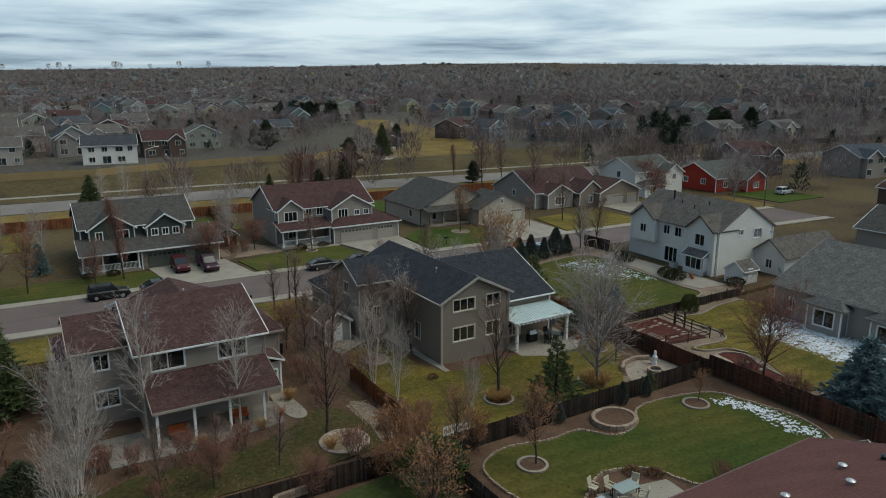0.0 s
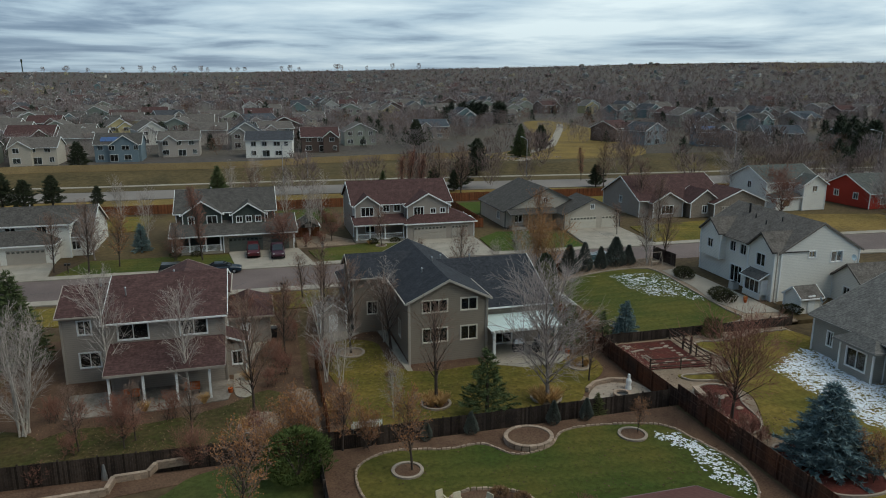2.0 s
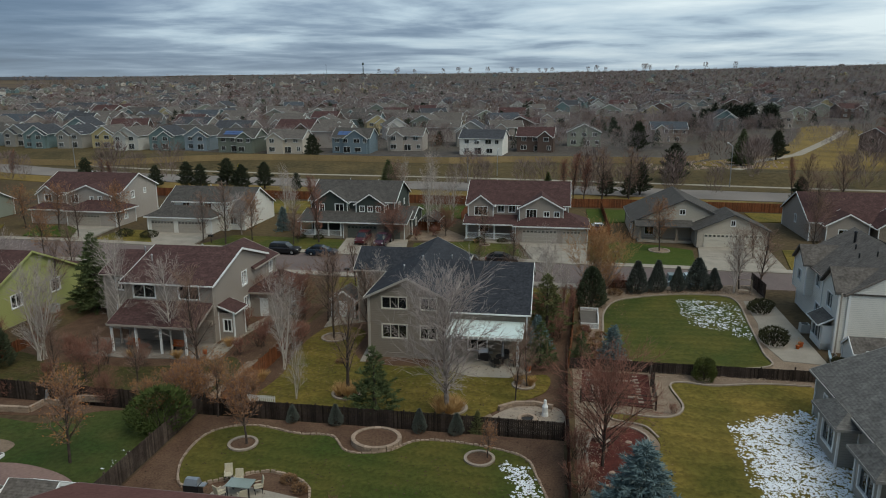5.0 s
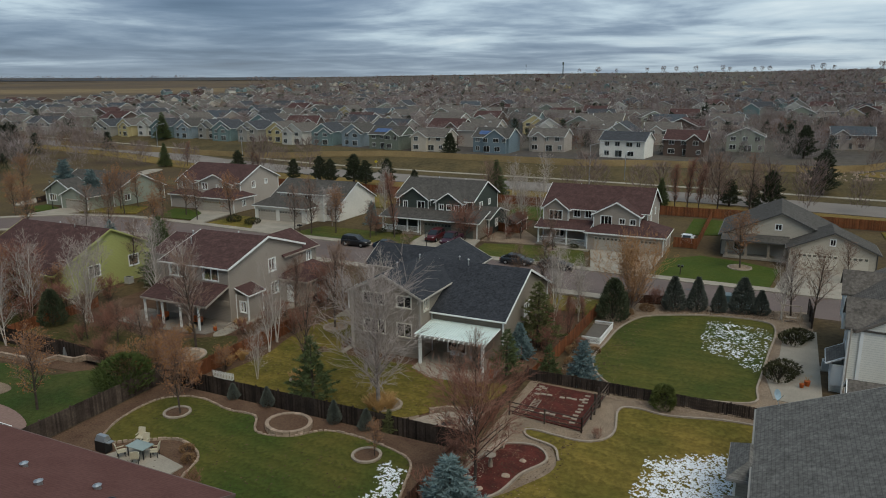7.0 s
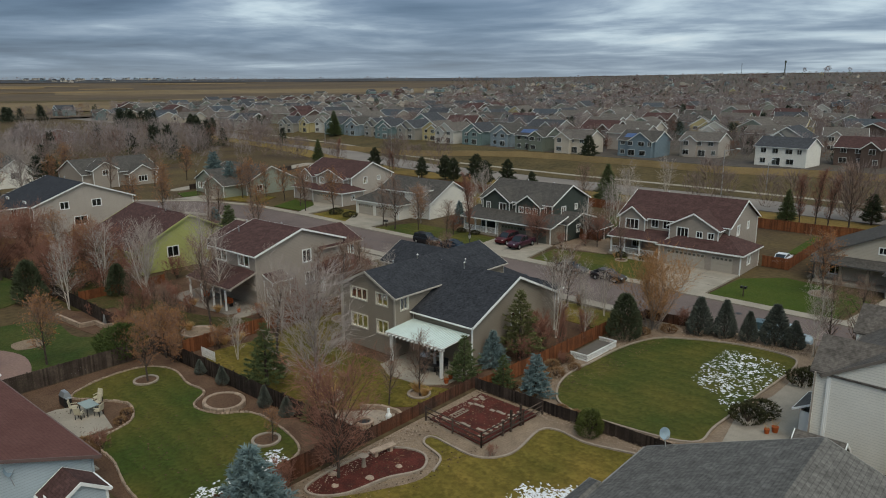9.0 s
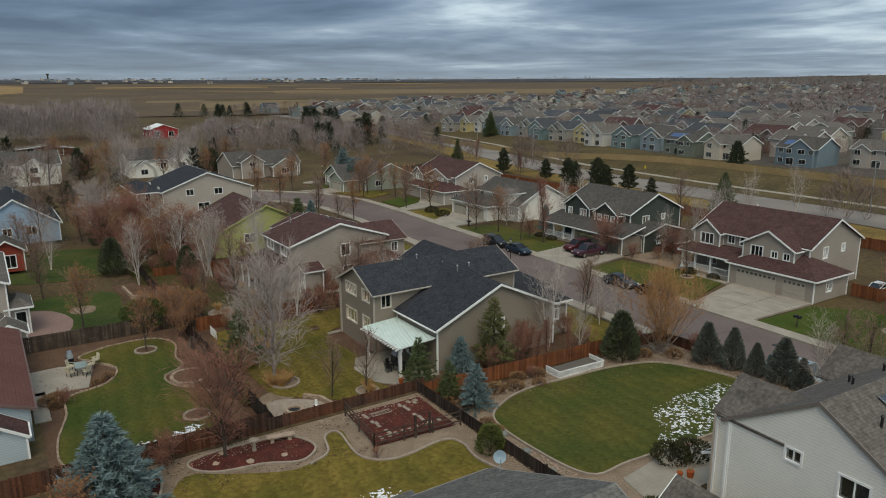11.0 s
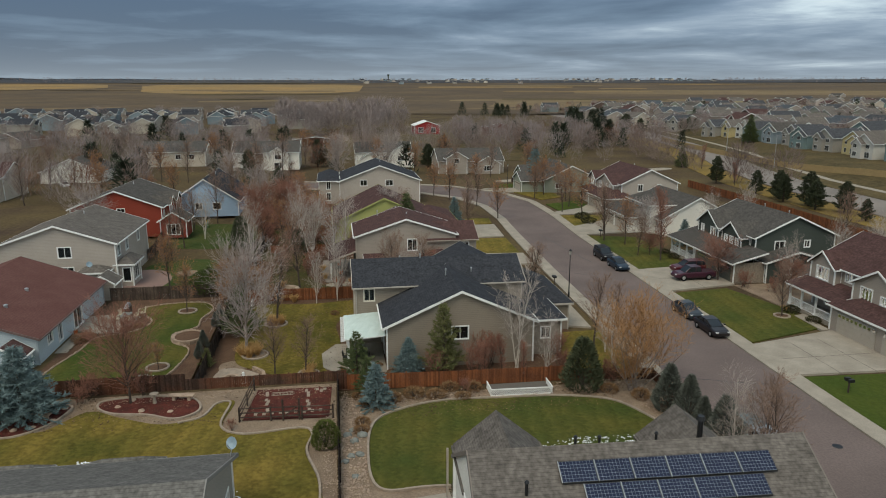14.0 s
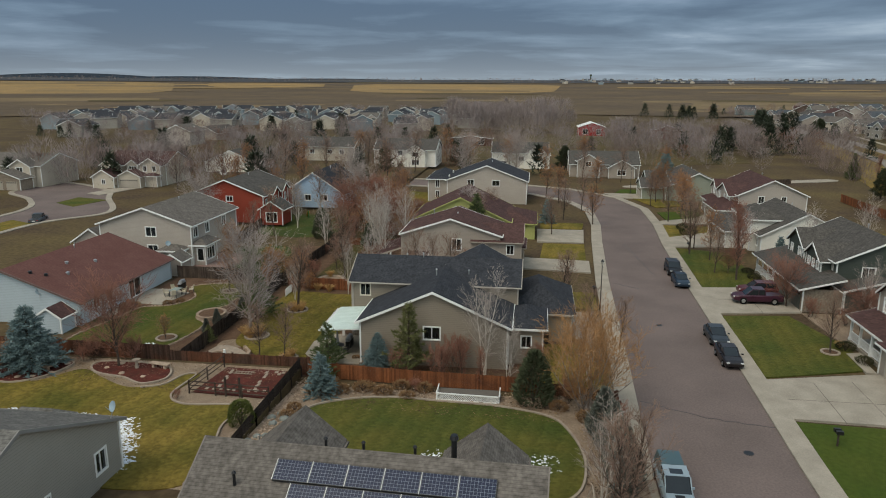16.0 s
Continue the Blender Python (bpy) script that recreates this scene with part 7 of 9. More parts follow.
def simple_parts(w, d, z1, rise, ridge, wall, roof, wins, wing=None, solar=False, trim=None):
    """Meshes of a far house: walls, roof, trim, windows."""
    W, Rf, Tr, Wi = Shape(), Shape(), Shape(), Shape()

    def block_at(x0, x1, y0, y1, z, ri, rg):
        W.box(x0, x1, y0, y1, 0, z)
        ax = rg == "x"
        a0, a1, b0, b1 = (x0, x1, y0, y1) if ax else (y0, y1, x0, x1)
        mid, ov = (b0 + b1) / 2, 0.45
        dr = ri * ov / ((b1 - b0) / 2)
        P = (lambda a, b, h: (a, b, h)) if ax else (lambda a, b, h: (b, a, h))
        for a in (a0, a1):
            W.poly(P(a, b0, z), P(a, b1, z), P(a, mid, z + ri))
        for b in (b0 - ov, b1 + ov):
            q = [(b, z - dr), (mid, z + ri), (mid, z + ri + 0.18), (b, z - dr + 0.18)]
            Rf.prism([P(a0 - 0.35, u, h) for u, h in q], [P(a1 + 0.35, u, h) for u, h in q])
            for a in (a0 - 0.4, a1 + 0.4):
                Tr.prism([P(a - 0.04, u, h - (0.1 if i < 2 else 0)) for i, (u, h) in enumerate(q)], [P(a + 0.04, u, h - (0.1 if i < 2 else 0)) for i, (u, h) in enumerate(q)])
            Tr.beam(P(a0 - 0.35, b, z - dr + 0.06), P(a1 + 0.35, b, z - dr + 0.06), 0.1, 0.16)
    block_at(-w / 2, w / 2, 0, d, z1, rise, ridge)
    if wing:
        block_at(*wing)
    for x, z, ww, hh in wins:
        y = wing[2] if wing and wing[0] < x < wing[1] and z < wing[4] else 0
        Tr.box(x - ww / 2 - 0.1, x + ww / 2 + 0.1, y - 0.06, y, z - hh / 2 - 0.1, z + hh / 2 + 0.1)
        Wi.box(x - ww / 2, x - 0.05, y - 0.09, y - 0.06, z - hh / 2, z + hh / 2)
        Wi.box(x + 0.05, x + ww / 2, y - 0.09, y - 0.06, z - hh / 2, z + hh / 2)
    out = [("wall", W, wall), ("roof", Rf, roof), ("trim", Tr, trim or white), ("glazing", Wi, glass)]
    if solar:
        S = Shape()
        for i in range(4):
            for j in range(2):
                x = -w * 0.38 + i * 1.7
                y0 = d * 0.10 + j * 1.2
                k = rise / (d / 2)
                S.prism([(x, y0, z1 + y0 * k + 0.25), (x + 1.6, y0, z1 + y0 * k + 0.25), (x + 1.6, y0 + 1.1, z1 + (y0 + 1.1) * k + 0.25), (x, y0 + 1.1, z1 + (y0 + 1.1) * k + 0.25)],
                        [(x, y0, z1 + y0 * k + 0.3), (x + 1.6, y0, z1 + y0 * k + 0.3), (x + 1.6, y0 + 1.1, z1 + (y0 + 1.1) * k + 0.3), (x, y0 + 1.1, z1 + (y0 + 1.1) * k + 0.3)])
        out.append(("solar_panel", S, material("far_solar_cell", (0.05, 0.10, 0.24), 0.3)))
    return [(n, sh.mesh(n, m), sh, m) for n, sh, m in out]


def put_house(parts, x, y, rot, label, group, k=1.0):
    top = new("house")
    top.empty_display_size = 0.5
    top.matrix_basis = pose(x, y, gz(x, y), 0, 0, rot) @ Matrix.Diagonal((k, k, k, 1))
    tagged(top, label, "house", group)
    for n, me, _, _ in parts:
        o = new(n, me)
        o.parent = top
        if n in ("glazing", "trim", "solar_panel"):
            tagged(o, kind="stuff")


far_heap = {}


def heap_house(parts, x, y, rot, k):
    """A house too far off to pick out: its faces go into one mesh for each material."""
    m = pose(x, y, gz(x, y), 0, 0, rot) @ Matrix.Diagonal((k, k, k, 1))
    for _, _, sh, mat in parts:
        heap = far_heap.setdefault(mat.name, Shape())
        i = len(heap.v)
        heap.v += [tuple(m @ Vector(p)) for p in sh.v]
        heap.f += [tuple(a + i for a in f) for f in sh.f]


WA = [(-5, 4.6, 1.5, 1.3), (-1.5, 4.6, 1.5, 1.3), (2.5, 4.6, 2.0, 1.3), (5.5, 4.6, 1.2, 1.3), (-5, 1.6, 1.5, 1.4), (-1, 1.5, 2.2, 2.0), (3, 1.6, 2.0, 1.4)]
WB = [(-4, 4.7, 1.6, 1.4), (0, 4.7, 1.6, 1.4), (4, 4.7, 1.6, 1.4), (-4, 1.7, 2.0, 1.5), (1, 1.4, 2.4, 2.0), (5, 1.7, 1.2, 1.4)]
WN = [(-2.6, 4.4, 1.6, 1.3), (2.0, 4.4, 1.8, 1.3), (-2.6, 1.6, 1.8, 1.5), (2.0, 1.5, 2.2, 1.9)]
roof_slate = shingle("slate_grey_shingles", (0.055, 0.057, 0.063))
roof_blue = shingle("blue_grey_shingles", (0.062, 0.070, 0.080))
greyblue_wall = siding("grey_blue_siding", (0.24, 0.29, 0.32))
teal_wall = siding("teal_grey_siding", (0.17, 0.235, 0.235))
yellow_wall = siding("pale_yellow_siding", (0.50, 0.42, 0.22))
far_kinds = {
    "green": (simple_parts(14, 11, 5.6, 2.7, "x", siding("moss_siding", (0.17, 0.19, 0.155)), roof_grey, WA, (1, 6.9, -2.5, 8, 5.5, 2.0, "y"), True), "dark green two-storey house with solar panels"),
    "beige": (simple_parts(13, 11, 5.4, 2.6, "x", beige_wall, roof_brown, WB, (-6, 0, -2.0, 8, 5.4, 2.0, "y")), "beige two-storey house with brown-grey roof"),
    "slate": (simple_parts(13.5, 12, 5.6, 2.9, "x", slate_wall, roof_grey, WA, (-2, 6, -1.5, 8, 5.52, 2.8, "y"), True), "slate-blue two-storey house with solar panels"),
    "greige": (simple_parts(13, 11, 5.6, 2.4, "x", pinkish_wall, roof_brown, WB, (-5, -0.5, -1.2, 8, 5.5, 1.6, "y")), "greige two-storey house with brown-grey roof"),
    "white": (simple_parts(15, 11, 5.8, 2.5, "x", white_wall, roof_slate, WA), "white two-storey house with slate-grey roof"),
    "brown": (simple_parts(13, 12, 5.6, 2.8, "x", brown_wall, roof_red, WB, (1, 6, -1.5, 8, 5.52, 2.0, "y")), "dark brown two-storey house"),
    "sage": (simple_parts(12.5, 11, 5.6, 3.0, "y", sage_wall, roof_brown, WB), "sage two-storey house with a gable"),
    "tan": (simple_parts(14, 12, 5.5, 2.6, "x", tan_wall, roof_blue, WA, (-6, -1, -1.5, 8, 5.5, 1.8, "y")), "tan two-storey house with blue-grey roof"),
    "blue": (simple_parts(13, 11, 5.6, 3.0, "y", greyblue_wall, roof_slate, WB), "grey-blue two-storey house with slate-grey roof"),
    "teal": (simple_parts(13, 11, 5.5, 2.6, "x", teal_wall, roof_grey, WA, (-5, 1, -1.5, 8, 5.5, 2.2, "y")), "teal-grey two-storey house"),
    "yellow": (simple_parts(12, 11, 5.4, 3.0, "y", yellow_wall, roof_brown, WB), "pale yellow gabled house"),
    "grey": (simple_parts(14, 12, 5.4, 2.6, "x", grey_wall, roof_slate, WA, (0, 6, -1.5, 8, 5.4, 2.2, "y")), "grey two-storey house with dark roof"),
    "n_yellow": (simple_parts(9.5, 13, 5.5, 3.0, "y", yellow_wall, roof_brown, WN, (-1, 4.2, -1.4, 8, 5.2, 1.9, "y")), "pale yellow gabled house"),
    "n_grey": (simple_parts(10, 13, 5.5, 3.1, "y", grey_wall, roof_slate, WN, (-4.4, 0.6, -1.4, 8, 5.2, 1.9, "y")), "grey gabled house"),
    "n_teal": (simple_parts(9.5, 13, 5.6, 3.1, "y", teal_wall, roof_slate, WN, (-1, 4.2, -1.4, 8, 5.2, 1.9, "y")), "teal-grey gabled house"),
    "n_white": (simple_parts(9.5, 13, 5.5, 3.0, "y", siding("off_white_siding", (0.55, 0.53, 0.48)), roof_brown, WN, (-4.4, 0.6, -1.4, 8, 5.2, 1.9, "y")), "off-white gabled house"),
    "n_blue": (simple_parts(10, 13, 5.6, 3.1, "y", greyblue_wall, roof_grey, WN, (-1, 4.4, -1.4, 8, 5.2, 1.9, "y")), "grey-blue gabled house"),
    "w_blue": (simple_parts(12, 11, 5.7, 2.6, "x", greyblue_wall, roof_dark, WA, (-5, 0.5, -1.5, 8, 5.5, 2.0, "y")), "grey-blue new house with a charcoal roof"),
    "w_grey": (simple_parts(12.5, 11, 5.7, 2.7, "y", grey_wall, roof_dark, WB, (0.5, 5.8, -1.5, 8, 5.4, 1.9, "y")), "grey new house with a charcoal roof"),
    "w_white": (simple_parts(12, 11, 5.6, 2.6, "x", beige_wall, roof_slate, WB, (-5.4, -0.4, -1.5, 8, 5.4, 2.0, "y")), "cream new house with a slate roof"),
    "w_slate": (simple_parts(12, 11, 5.7, 2.7, "x", slate_wall, roof_dark, WA, (0, 5.6, -1.8, 8, 5.4, 2.1, "y")), "slate-blue new house with a charcoal roof"),
    "w_tan": (simple_parts(12.5, 11, 5.6, 2.6, "x", pinkish_wall, roof_brown, WB, (0.4, 5.6, -1.5, 8, 5.4, 2.0, "y")), "greige new house with a brown roof"),
    "ranch": (simple_parts(16, 12, 3.2, 2.8, "x", tan_wall, roof_grey, [(-5, 1.7, 1.6, 1.3), (0, 1.7, 2, 1.4), (5, 1.7, 1.6, 1.3)], (-6, 0, -2, 8, 3.2, 2.0, "y")), "tan single-storey house with grey roof"),
}
row = [(("n_grey", "n_yellow", "n_white", "n_teal", "n_blue", "n_grey", "n_teal")[i % 7], -228 + i * 13.2, 243 - i * 0.9 + (i % 3) * 2.5, (4, -3, 6, 0)[i % 4]) for i in range(12)]
row += [("green", -64.5, 232, 0), ("beige", -46, 231, 0), ("slate", -23, 234.5, 0), ("greige", -6, 246, 0),
       ("white", 23, 235, -6), ("brown", 41, 248, -3), ("sage", 59, 272, 0), ("tan", 94, 294, 0), ("greige", 163, 388, 0), ("brown", 168, 262, 30), ("blue", 172, 244, 20), ("slate", 190, 231, -20), ("tan", 211, 219, -20), ("grey", 236, 208, -20)]
row = [(kd, *nearer(x, y), rot) for kd, x, y, rot in row]
for kind, x, y, rot in row:
    put_house(far_kinds[kind][0], x, y, rot, far_kinds[kind][1] + " along the greenbelt", "houses along the greenbelt", 0.92)
r = random.Random(17)
kinds_n = ["n_grey", "n_white", "n_teal", "n_grey", "greige", "tan", "beige", "grey", "brown", "sage", "greige", "ranch", "teal", "brown", "greige", "n_yellow", "sage"]
kinds_w = ["w_blue", "w_grey", "w_white", "w_slate", "w_grey", "w_tan"]
taken = [(x, y) for _, x, y, _ in row]


def scatter_houses(x0, x1, y0, y1, dx, dy, kinds, keep, group, far=False):
    for j in range(int((y1 - y0) / dy)):
        for i in range(int((x1 - x0) / dx)):
            x, y = x0 + (i + 0.5 + 0.5 * (j % 2)) * dx + r.uniform(-3, 3), y0 + j * dy + r.uniform(-5, 5)
            if r.random() > keep or any((x - a) ** 2 + (y - b) ** 2 < 17 ** 2 for a, b in taken):
                continue
            if 62 < x - (y - 210) * 0.72 < 100 and y < 420:
                continue
            taken.append((x, y))
            kd = r.choice(kinds)
            turn, k = r.choice((0, 0, 180, 90, 12, -15, 20)), r.uniform(0.95, 1.08)
            if far:
                heap_house(far_kinds[kd][0], x, y, turn, k)
            else:
                put_house(far_kinds[kd][0], x, y, turn, far_kinds[kd][1] + " among bare trees", group, k)


scatter_houses(-260, 60, 243, 420, 22, 27, kinds_n, 0.9, "houses to the north")
scatter_houses(-640, 330, 420, 760, 27, 34, kinds_n, 0.7, "houses to the north", True)
scatter_houses(-900, 440, 760, 1600, 40, 50, kinds_n, 0.5, "far houses", True)
r_keep = len(taken)
scatter_houses(-900, 1500, 1500, 2500, 95, 100, kinds_n, 0.4, "far houses", True)
scatter_houses(420, 1500, 150, 1500, 75, 95, kinds_n, 0.45, "far houses", True)
scatter_houses(110, 420, 270, 420, 30, 36, kinds_n, 0.6, "houses to the north-east", True)
scatter_houses(215, 420, 95, 230, 30, 36, kinds_n, 0.7, "houses to the east")
scatter_houses(-520, -235, 230, 420, 25, 32, kinds_n, 0.8, "houses to the north-west")
scatter_houses(-450, -255, -230, 45, 20, 25, kinds_w, 0.85, "new houses to the west", True)
scatter_houses(-250, -150, -200, -20, 34, 38, kinds_n, 0.35, "houses to the west")
scatter_houses(-2900, -2000, 150, 1500, 75, 90, kinds_w, 0.3, "far houses on the plain", True)
for mat_name, sh in far_heap.items():
    me = bpy.data.meshes.new("distant_houses")
    me.from_pydata(sh.v, [], sh.f)
    me.materials.append(bpy.data.materials[mat_name])
    tagged(new("distant_houses", me), "crowd of distant suburban houses among trees", "houses", kind="stuff")
for kd, x, y, rot in (("ranch", 152, 118, -8), ("brown", 172, 118, -10), ("white", 124, 122, 0), ("brown", 150, 62, 80), ("tan", 196, 100, -12), ("ranch", 122, 50, 90), ("blue", 150, 40, 90), ("beige", 100, 8, 90), ("tan", 62, -14, 0), ("greige", 28, -30, 180), ("ranch", -20, 0, 90), ("beige", -26, -60, 20), ("tan", -6, -56, 0)):
    if kd != "white" and not (kd == "ranch" and x in (-20, 152)):
        put_house(far_kinds[kd][0], x, y, rot, far_kinds[kd][1] + " on a side street", "houses on side streets")

# farm buildings
def barn(x, y, w, d, z1, rise, wall, roof, label):
    h = thing("barn", x, y, 0, label, "barn")
    volume(h, x - d / 2, x + d / 2, y - w / 2, y + w / 2, 0, z1, wall, "x", rise, roof, white, white, f"E {y - w * 0.25} 2 2.4 2.6,E {y + w * 0.25} 2 2.4 2.6")


barn(-268, 97, 13, 14, 4.2, 2.2, siding("barn_red", (0.32, 0.03, 0.03)), white, "bright red barn with white roof")
barn(-250, 131, 13, 10, 4.2, 2.0, siding("barn_brown_red", (0.16, 0.05, 0.035)), roof_brown, "dull red-brown wooden barn")
barn(-196, 42, 18, 6, 3.0, 1.0, siding("shed_brown", (0.10, 0.05, 0.035)), roof_brown, "long low dark red shed")

# distant trees: bare crowns and dark evergreens, too many to count
rng = np.random.default_rng(5)


def far_wood(name, spots, hmin, hmax, per, mat, width, cone, label):
    """One mesh of many small slivers standing as tree crowns; spots: x, y."""
    n = len(spots)
    z0 = np.array([gz(x, y) for x, y in spots])
    h = rng.uniform(hmin, hmax, n)
    idx = np.repeat(np.arange(n), per)
    m = len(idx)
    t = rng.random(m) ** (0.8 if cone else 0.55)
    a = rng.uniform(0, 2 * np.pi, m)
    prof = (1 - t) * 0.34 + 0.03 if cone else 0.36 * np.sqrt(np.clip(1 - (2 * t - 1.15) ** 2, 0.02, 1))
    rad = prof * h[idx] * np.sqrt(rng.random(m))
    c = np.stack([spots[idx, 0] + rad * np.cos(a), spots[idx, 1] + rad * np.sin(a), z0[idx] + h[idx] * (0.04 + 0.92 * t)], 1)
    up = np.stack([np.cos(a) * rng.uniform(0.1, 0.8, m), np.sin(a) * rng.uniform(0.1, 0.8, m), rng.uniform(0.3, 1, m) if not cone else rng.uniform(-0.3, 0.6, m)], 1)
    up *= (h[idx] * rng.uniform(0.12, 0.24, m) / np.linalg.norm(up, axis=1))[:, None]
    b = rng.uniform(0, 2 * np.pi, m)
    sd = np.stack([np.cos(b), np.sin(b), rng.uniform(-0.3, 0.3, m)], 1) * (width * h[idx])[:, None]
    v = np.stack([c - sd, c + sd, c + up], 1).reshape(-1, 3)
    me = bpy.data.meshes.new(name)
    me.from_pydata(v.tolist(), [], np.arange(3 * m).reshape(-1, 3).tolist())
    me.materials.append(mat)
    me.update()
    tagged(new(name, me), label, "trees", kind="stuff")


def spots_in(n, x0, x1, y0, y1, keep=None):
    p = np.stack([rng.uniform(x0, x1, n), rng.uniform(y0, y1, n)], 1)
    return p if keep is None else p[[keep(x, y) for x, y in p]]


def off_path(x, y):
    return not (66 < x - (y - 210) * 0.72 < 96 and y < 380) and not any((x - a) ** 2 + (y - b) ** 2 < 8.5 ** 2 for a, b in taken[:400])


WEST_LOTS = ((-102, -88, -25, -10), (-72, -52, -38, -22), (-123, -107, 20, 39), (-128, -112, 56, 74), (-110, -93, 79, 98), (-137, -122, -9, 10), (-66, -46, -66, -50), (-38, -17, 3, 26), (-60, -38, 15, 32), (-63, -45, 44, 69), (-90, -30, 68, 110), (-60, -25, -52, -14), (-88, -66, 10, 70))


def between_lots(x, y):
    return not any(a - 3 < x < b + 3 and c - 3 < y < d + 3 for a, b, c, d in WEST_LOTS)


wood_grey = material("far_grey_twigs", (0.30, 0.25, 0.24), 1.0, (0.22, 0.182, 0.175), 0.02, 0.8, 0.3, 0.3)
wood_brown = material("far_brown_twigs", (0.24, 0.18, 0.162), 1.0, (0.17, 0.128, 0.116), 0.02, 0.8, 0.3, 0.3)
wood_red = material("far_red_twigs", (0.22, 0.105, 0.065), 1.0, (0.11, 0.06, 0.042), 0.02, 0.8, 0.3, 0.3)
wood_dark = material("far_evergreens", (0.06, 0.072, 0.046), 1.0, (0.02, 0.026, 0.018), 0.02, 0.8, 0.3, 0.3)
north = [(1250, -280, 120, 222, 430), (700, -450, 420, 420, 760), (700, -400, 700, 760, 1500), (520, 90, 440, 225, 430), (420, 135, 440, 92, 230), (420, -560, -150, 215, 420)]
for nm, mat, share, hmin, hmax, cone, lab in (("bare_woods_grey", wood_grey, 0.45, 6, 12, False, "distant bare grey trees between houses"), ("bare_woods_brown", wood_brown, 0.40, 6, 11, False, "distant bare brown trees between houses"),
                                              ("bare_woods_red", wood_red, 0.10, 5, 9, False, "distant red-brown trees"), ("evergreen_woods", wood_dark, 0.13, 5, 11, True, "distant dark evergreens")):
    near = np.concatenate([spots_in(int(n * 1.3 * share), x0, x1, y0, y1, off_path) for n, x0, x1, y0, y1 in north[:1] + north[3:]])
    far_wood(nm, near, hmin * 0.75, hmax * 0.75, 300, mat, 0.0056 if not cone else 0.022, cone, lab)
    far = np.concatenate([spots_in(int(n * share * 1.2), x0, x1, y0, y1, off_path) for n, x0, x1, y0, y1 in north[1:3]])
    far_wood(nm, far, hmin, hmax, 110, mat, 0.013 if not cone else 0.05, cone, lab)
    west = np.concatenate([spots_in(int(45 * share), -460, -255, -230, 60, off_path), spots_in(int(130 * share), -250, -150, -200, 30, off_path), spots_in(int(120 * share), -230, -150, 100, 190, off_path), spots_in(int(90 * share), -200, -110, -60, 150, off_path), spots_in(int(60 * share), -110, -50, -60, 0, off_path), spots_in(int(110 * share), -150, -40, -60, 75, between_lots)])
    far_wood(nm, west, hmin, hmax, 330, mat, 0.005 if not cone else 0.03, cone, lab)
    ang = np.concatenate([rng.uniform(-0.7, 0.1, int(5000 * share)), rng.uniform(0.0, 1.25, int(13000 * share))])
    rr = 540 + 2000 * rng.random(len(ang)) ** np.where(ang < 0, 1.6, 1.05)
    ridge_line = np.stack([50 + rr * np.sin(ang), 20 + rr * np.cos(ang)], 1)
    ridge_line = ridge_line[ridge_line[:, 1] > 0]
    far_wood(nm, ridge_line, hmin * 0.85, hmax * 0.85, 44, mat, 0.04 if not cone else 0.06, cone, lab)
    ang = rng.uniform(-2.4, -0.75, int(1500 * share))
    rr = rng.uniform(2200, 4300, len(ang))
    far_wood(nm, np.stack([50 + rr * np.sin(ang), 20 + rr * np.cos(ang)], 1), hmin, hmax, 20, mat, 0.06 if not cone else 0.09, cone, lab)
# the tall grove beside the red barn, the belt along the main road
far_wood("cottonwood_grove", spots_in(34, -300, -258, 20, 88), 11, 18, 520, wood_grey, 0.006, False, "tall grove of bare grey cottonwoods")
far_wood("roadside_trees", np.concatenate([spots_in(26, 86, 175, 160, 215), spots_in(14, 20, 86, 150, 156), spots_in(12, -140, -20, 150, 158), spots_in(16, 110, 200, 120, 140)]), 6, 11, 420, wood_brown, 0.007, False, "bare brown trees along the main road")
far_wood("evergreen_belt", np.concatenate([spots_in(22, 118, 150, 352, 372), spots_in(12, 205, 222, 176, 200), spots_in(14, -330, -300, 190, 215), spots_in(10, -470, -440, 150, 200)]), 8, 12, 420, wood_dark, 0.02, True, "belt of dark evergreens")
far_wood("skyline_trees", np.stack([50 + 2900 * np.sin(np.linspace(-0.25, 0.2, 22) + rng.normal(0, 0.012, 22)), 20 + 2900 * np.cos(np.linspace(-0.25, 0.2, 22))], 1), 16, 26, 120, wood_brown, 0.03, False, "row of bare trees on the skyline")

# far fields to the west
def sector(a0, a1, r0, r1, mat, name, label, dz=0.6):
    s = Shape()
    n = 12
    for i in range(n):
        t0, t1 = radians(a0 + (a1 - a0) * i / n), radians(a0 + (a1 - a0) * (i + 1) / n)
        m = 6
        w0, w1 = (1 - abs(2 * i / n - 1) ** 6) if r1 < 2400 else 1.0, (1 - abs(2 * (i + 1) / n - 1) ** 6) if r1 < 2400 else 1.0
        mid = (r0 + r1) / 2
        for j in range(m):
            ra, rb = (r0 + (r1 - r0) * k / m for k in (j, j + 1))
            (ra, sa), (rb, sb) = ((mid + (ra - mid) * w0, mid + (ra - mid) * w1), (mid + (rb - mid) * w0, mid + (rb - mid) * w1))
            q = [(50 + ra * math.sin(t0), 20 + ra * math.cos(t0)), (50 + rb * math.sin(t0), 20 + rb * math.cos(t0)), (50 + sb * math.sin(t1), 20 + sb * math.cos(t1)), (50 + sa * math.sin(t1), 20 + sa * math.cos(t1))]
            s.poly(*[(x, y, gz(x, y) + dz) for x, y in q])
    solo(name, s, mat, 0, 100, 0, label, "field", kind="structure")


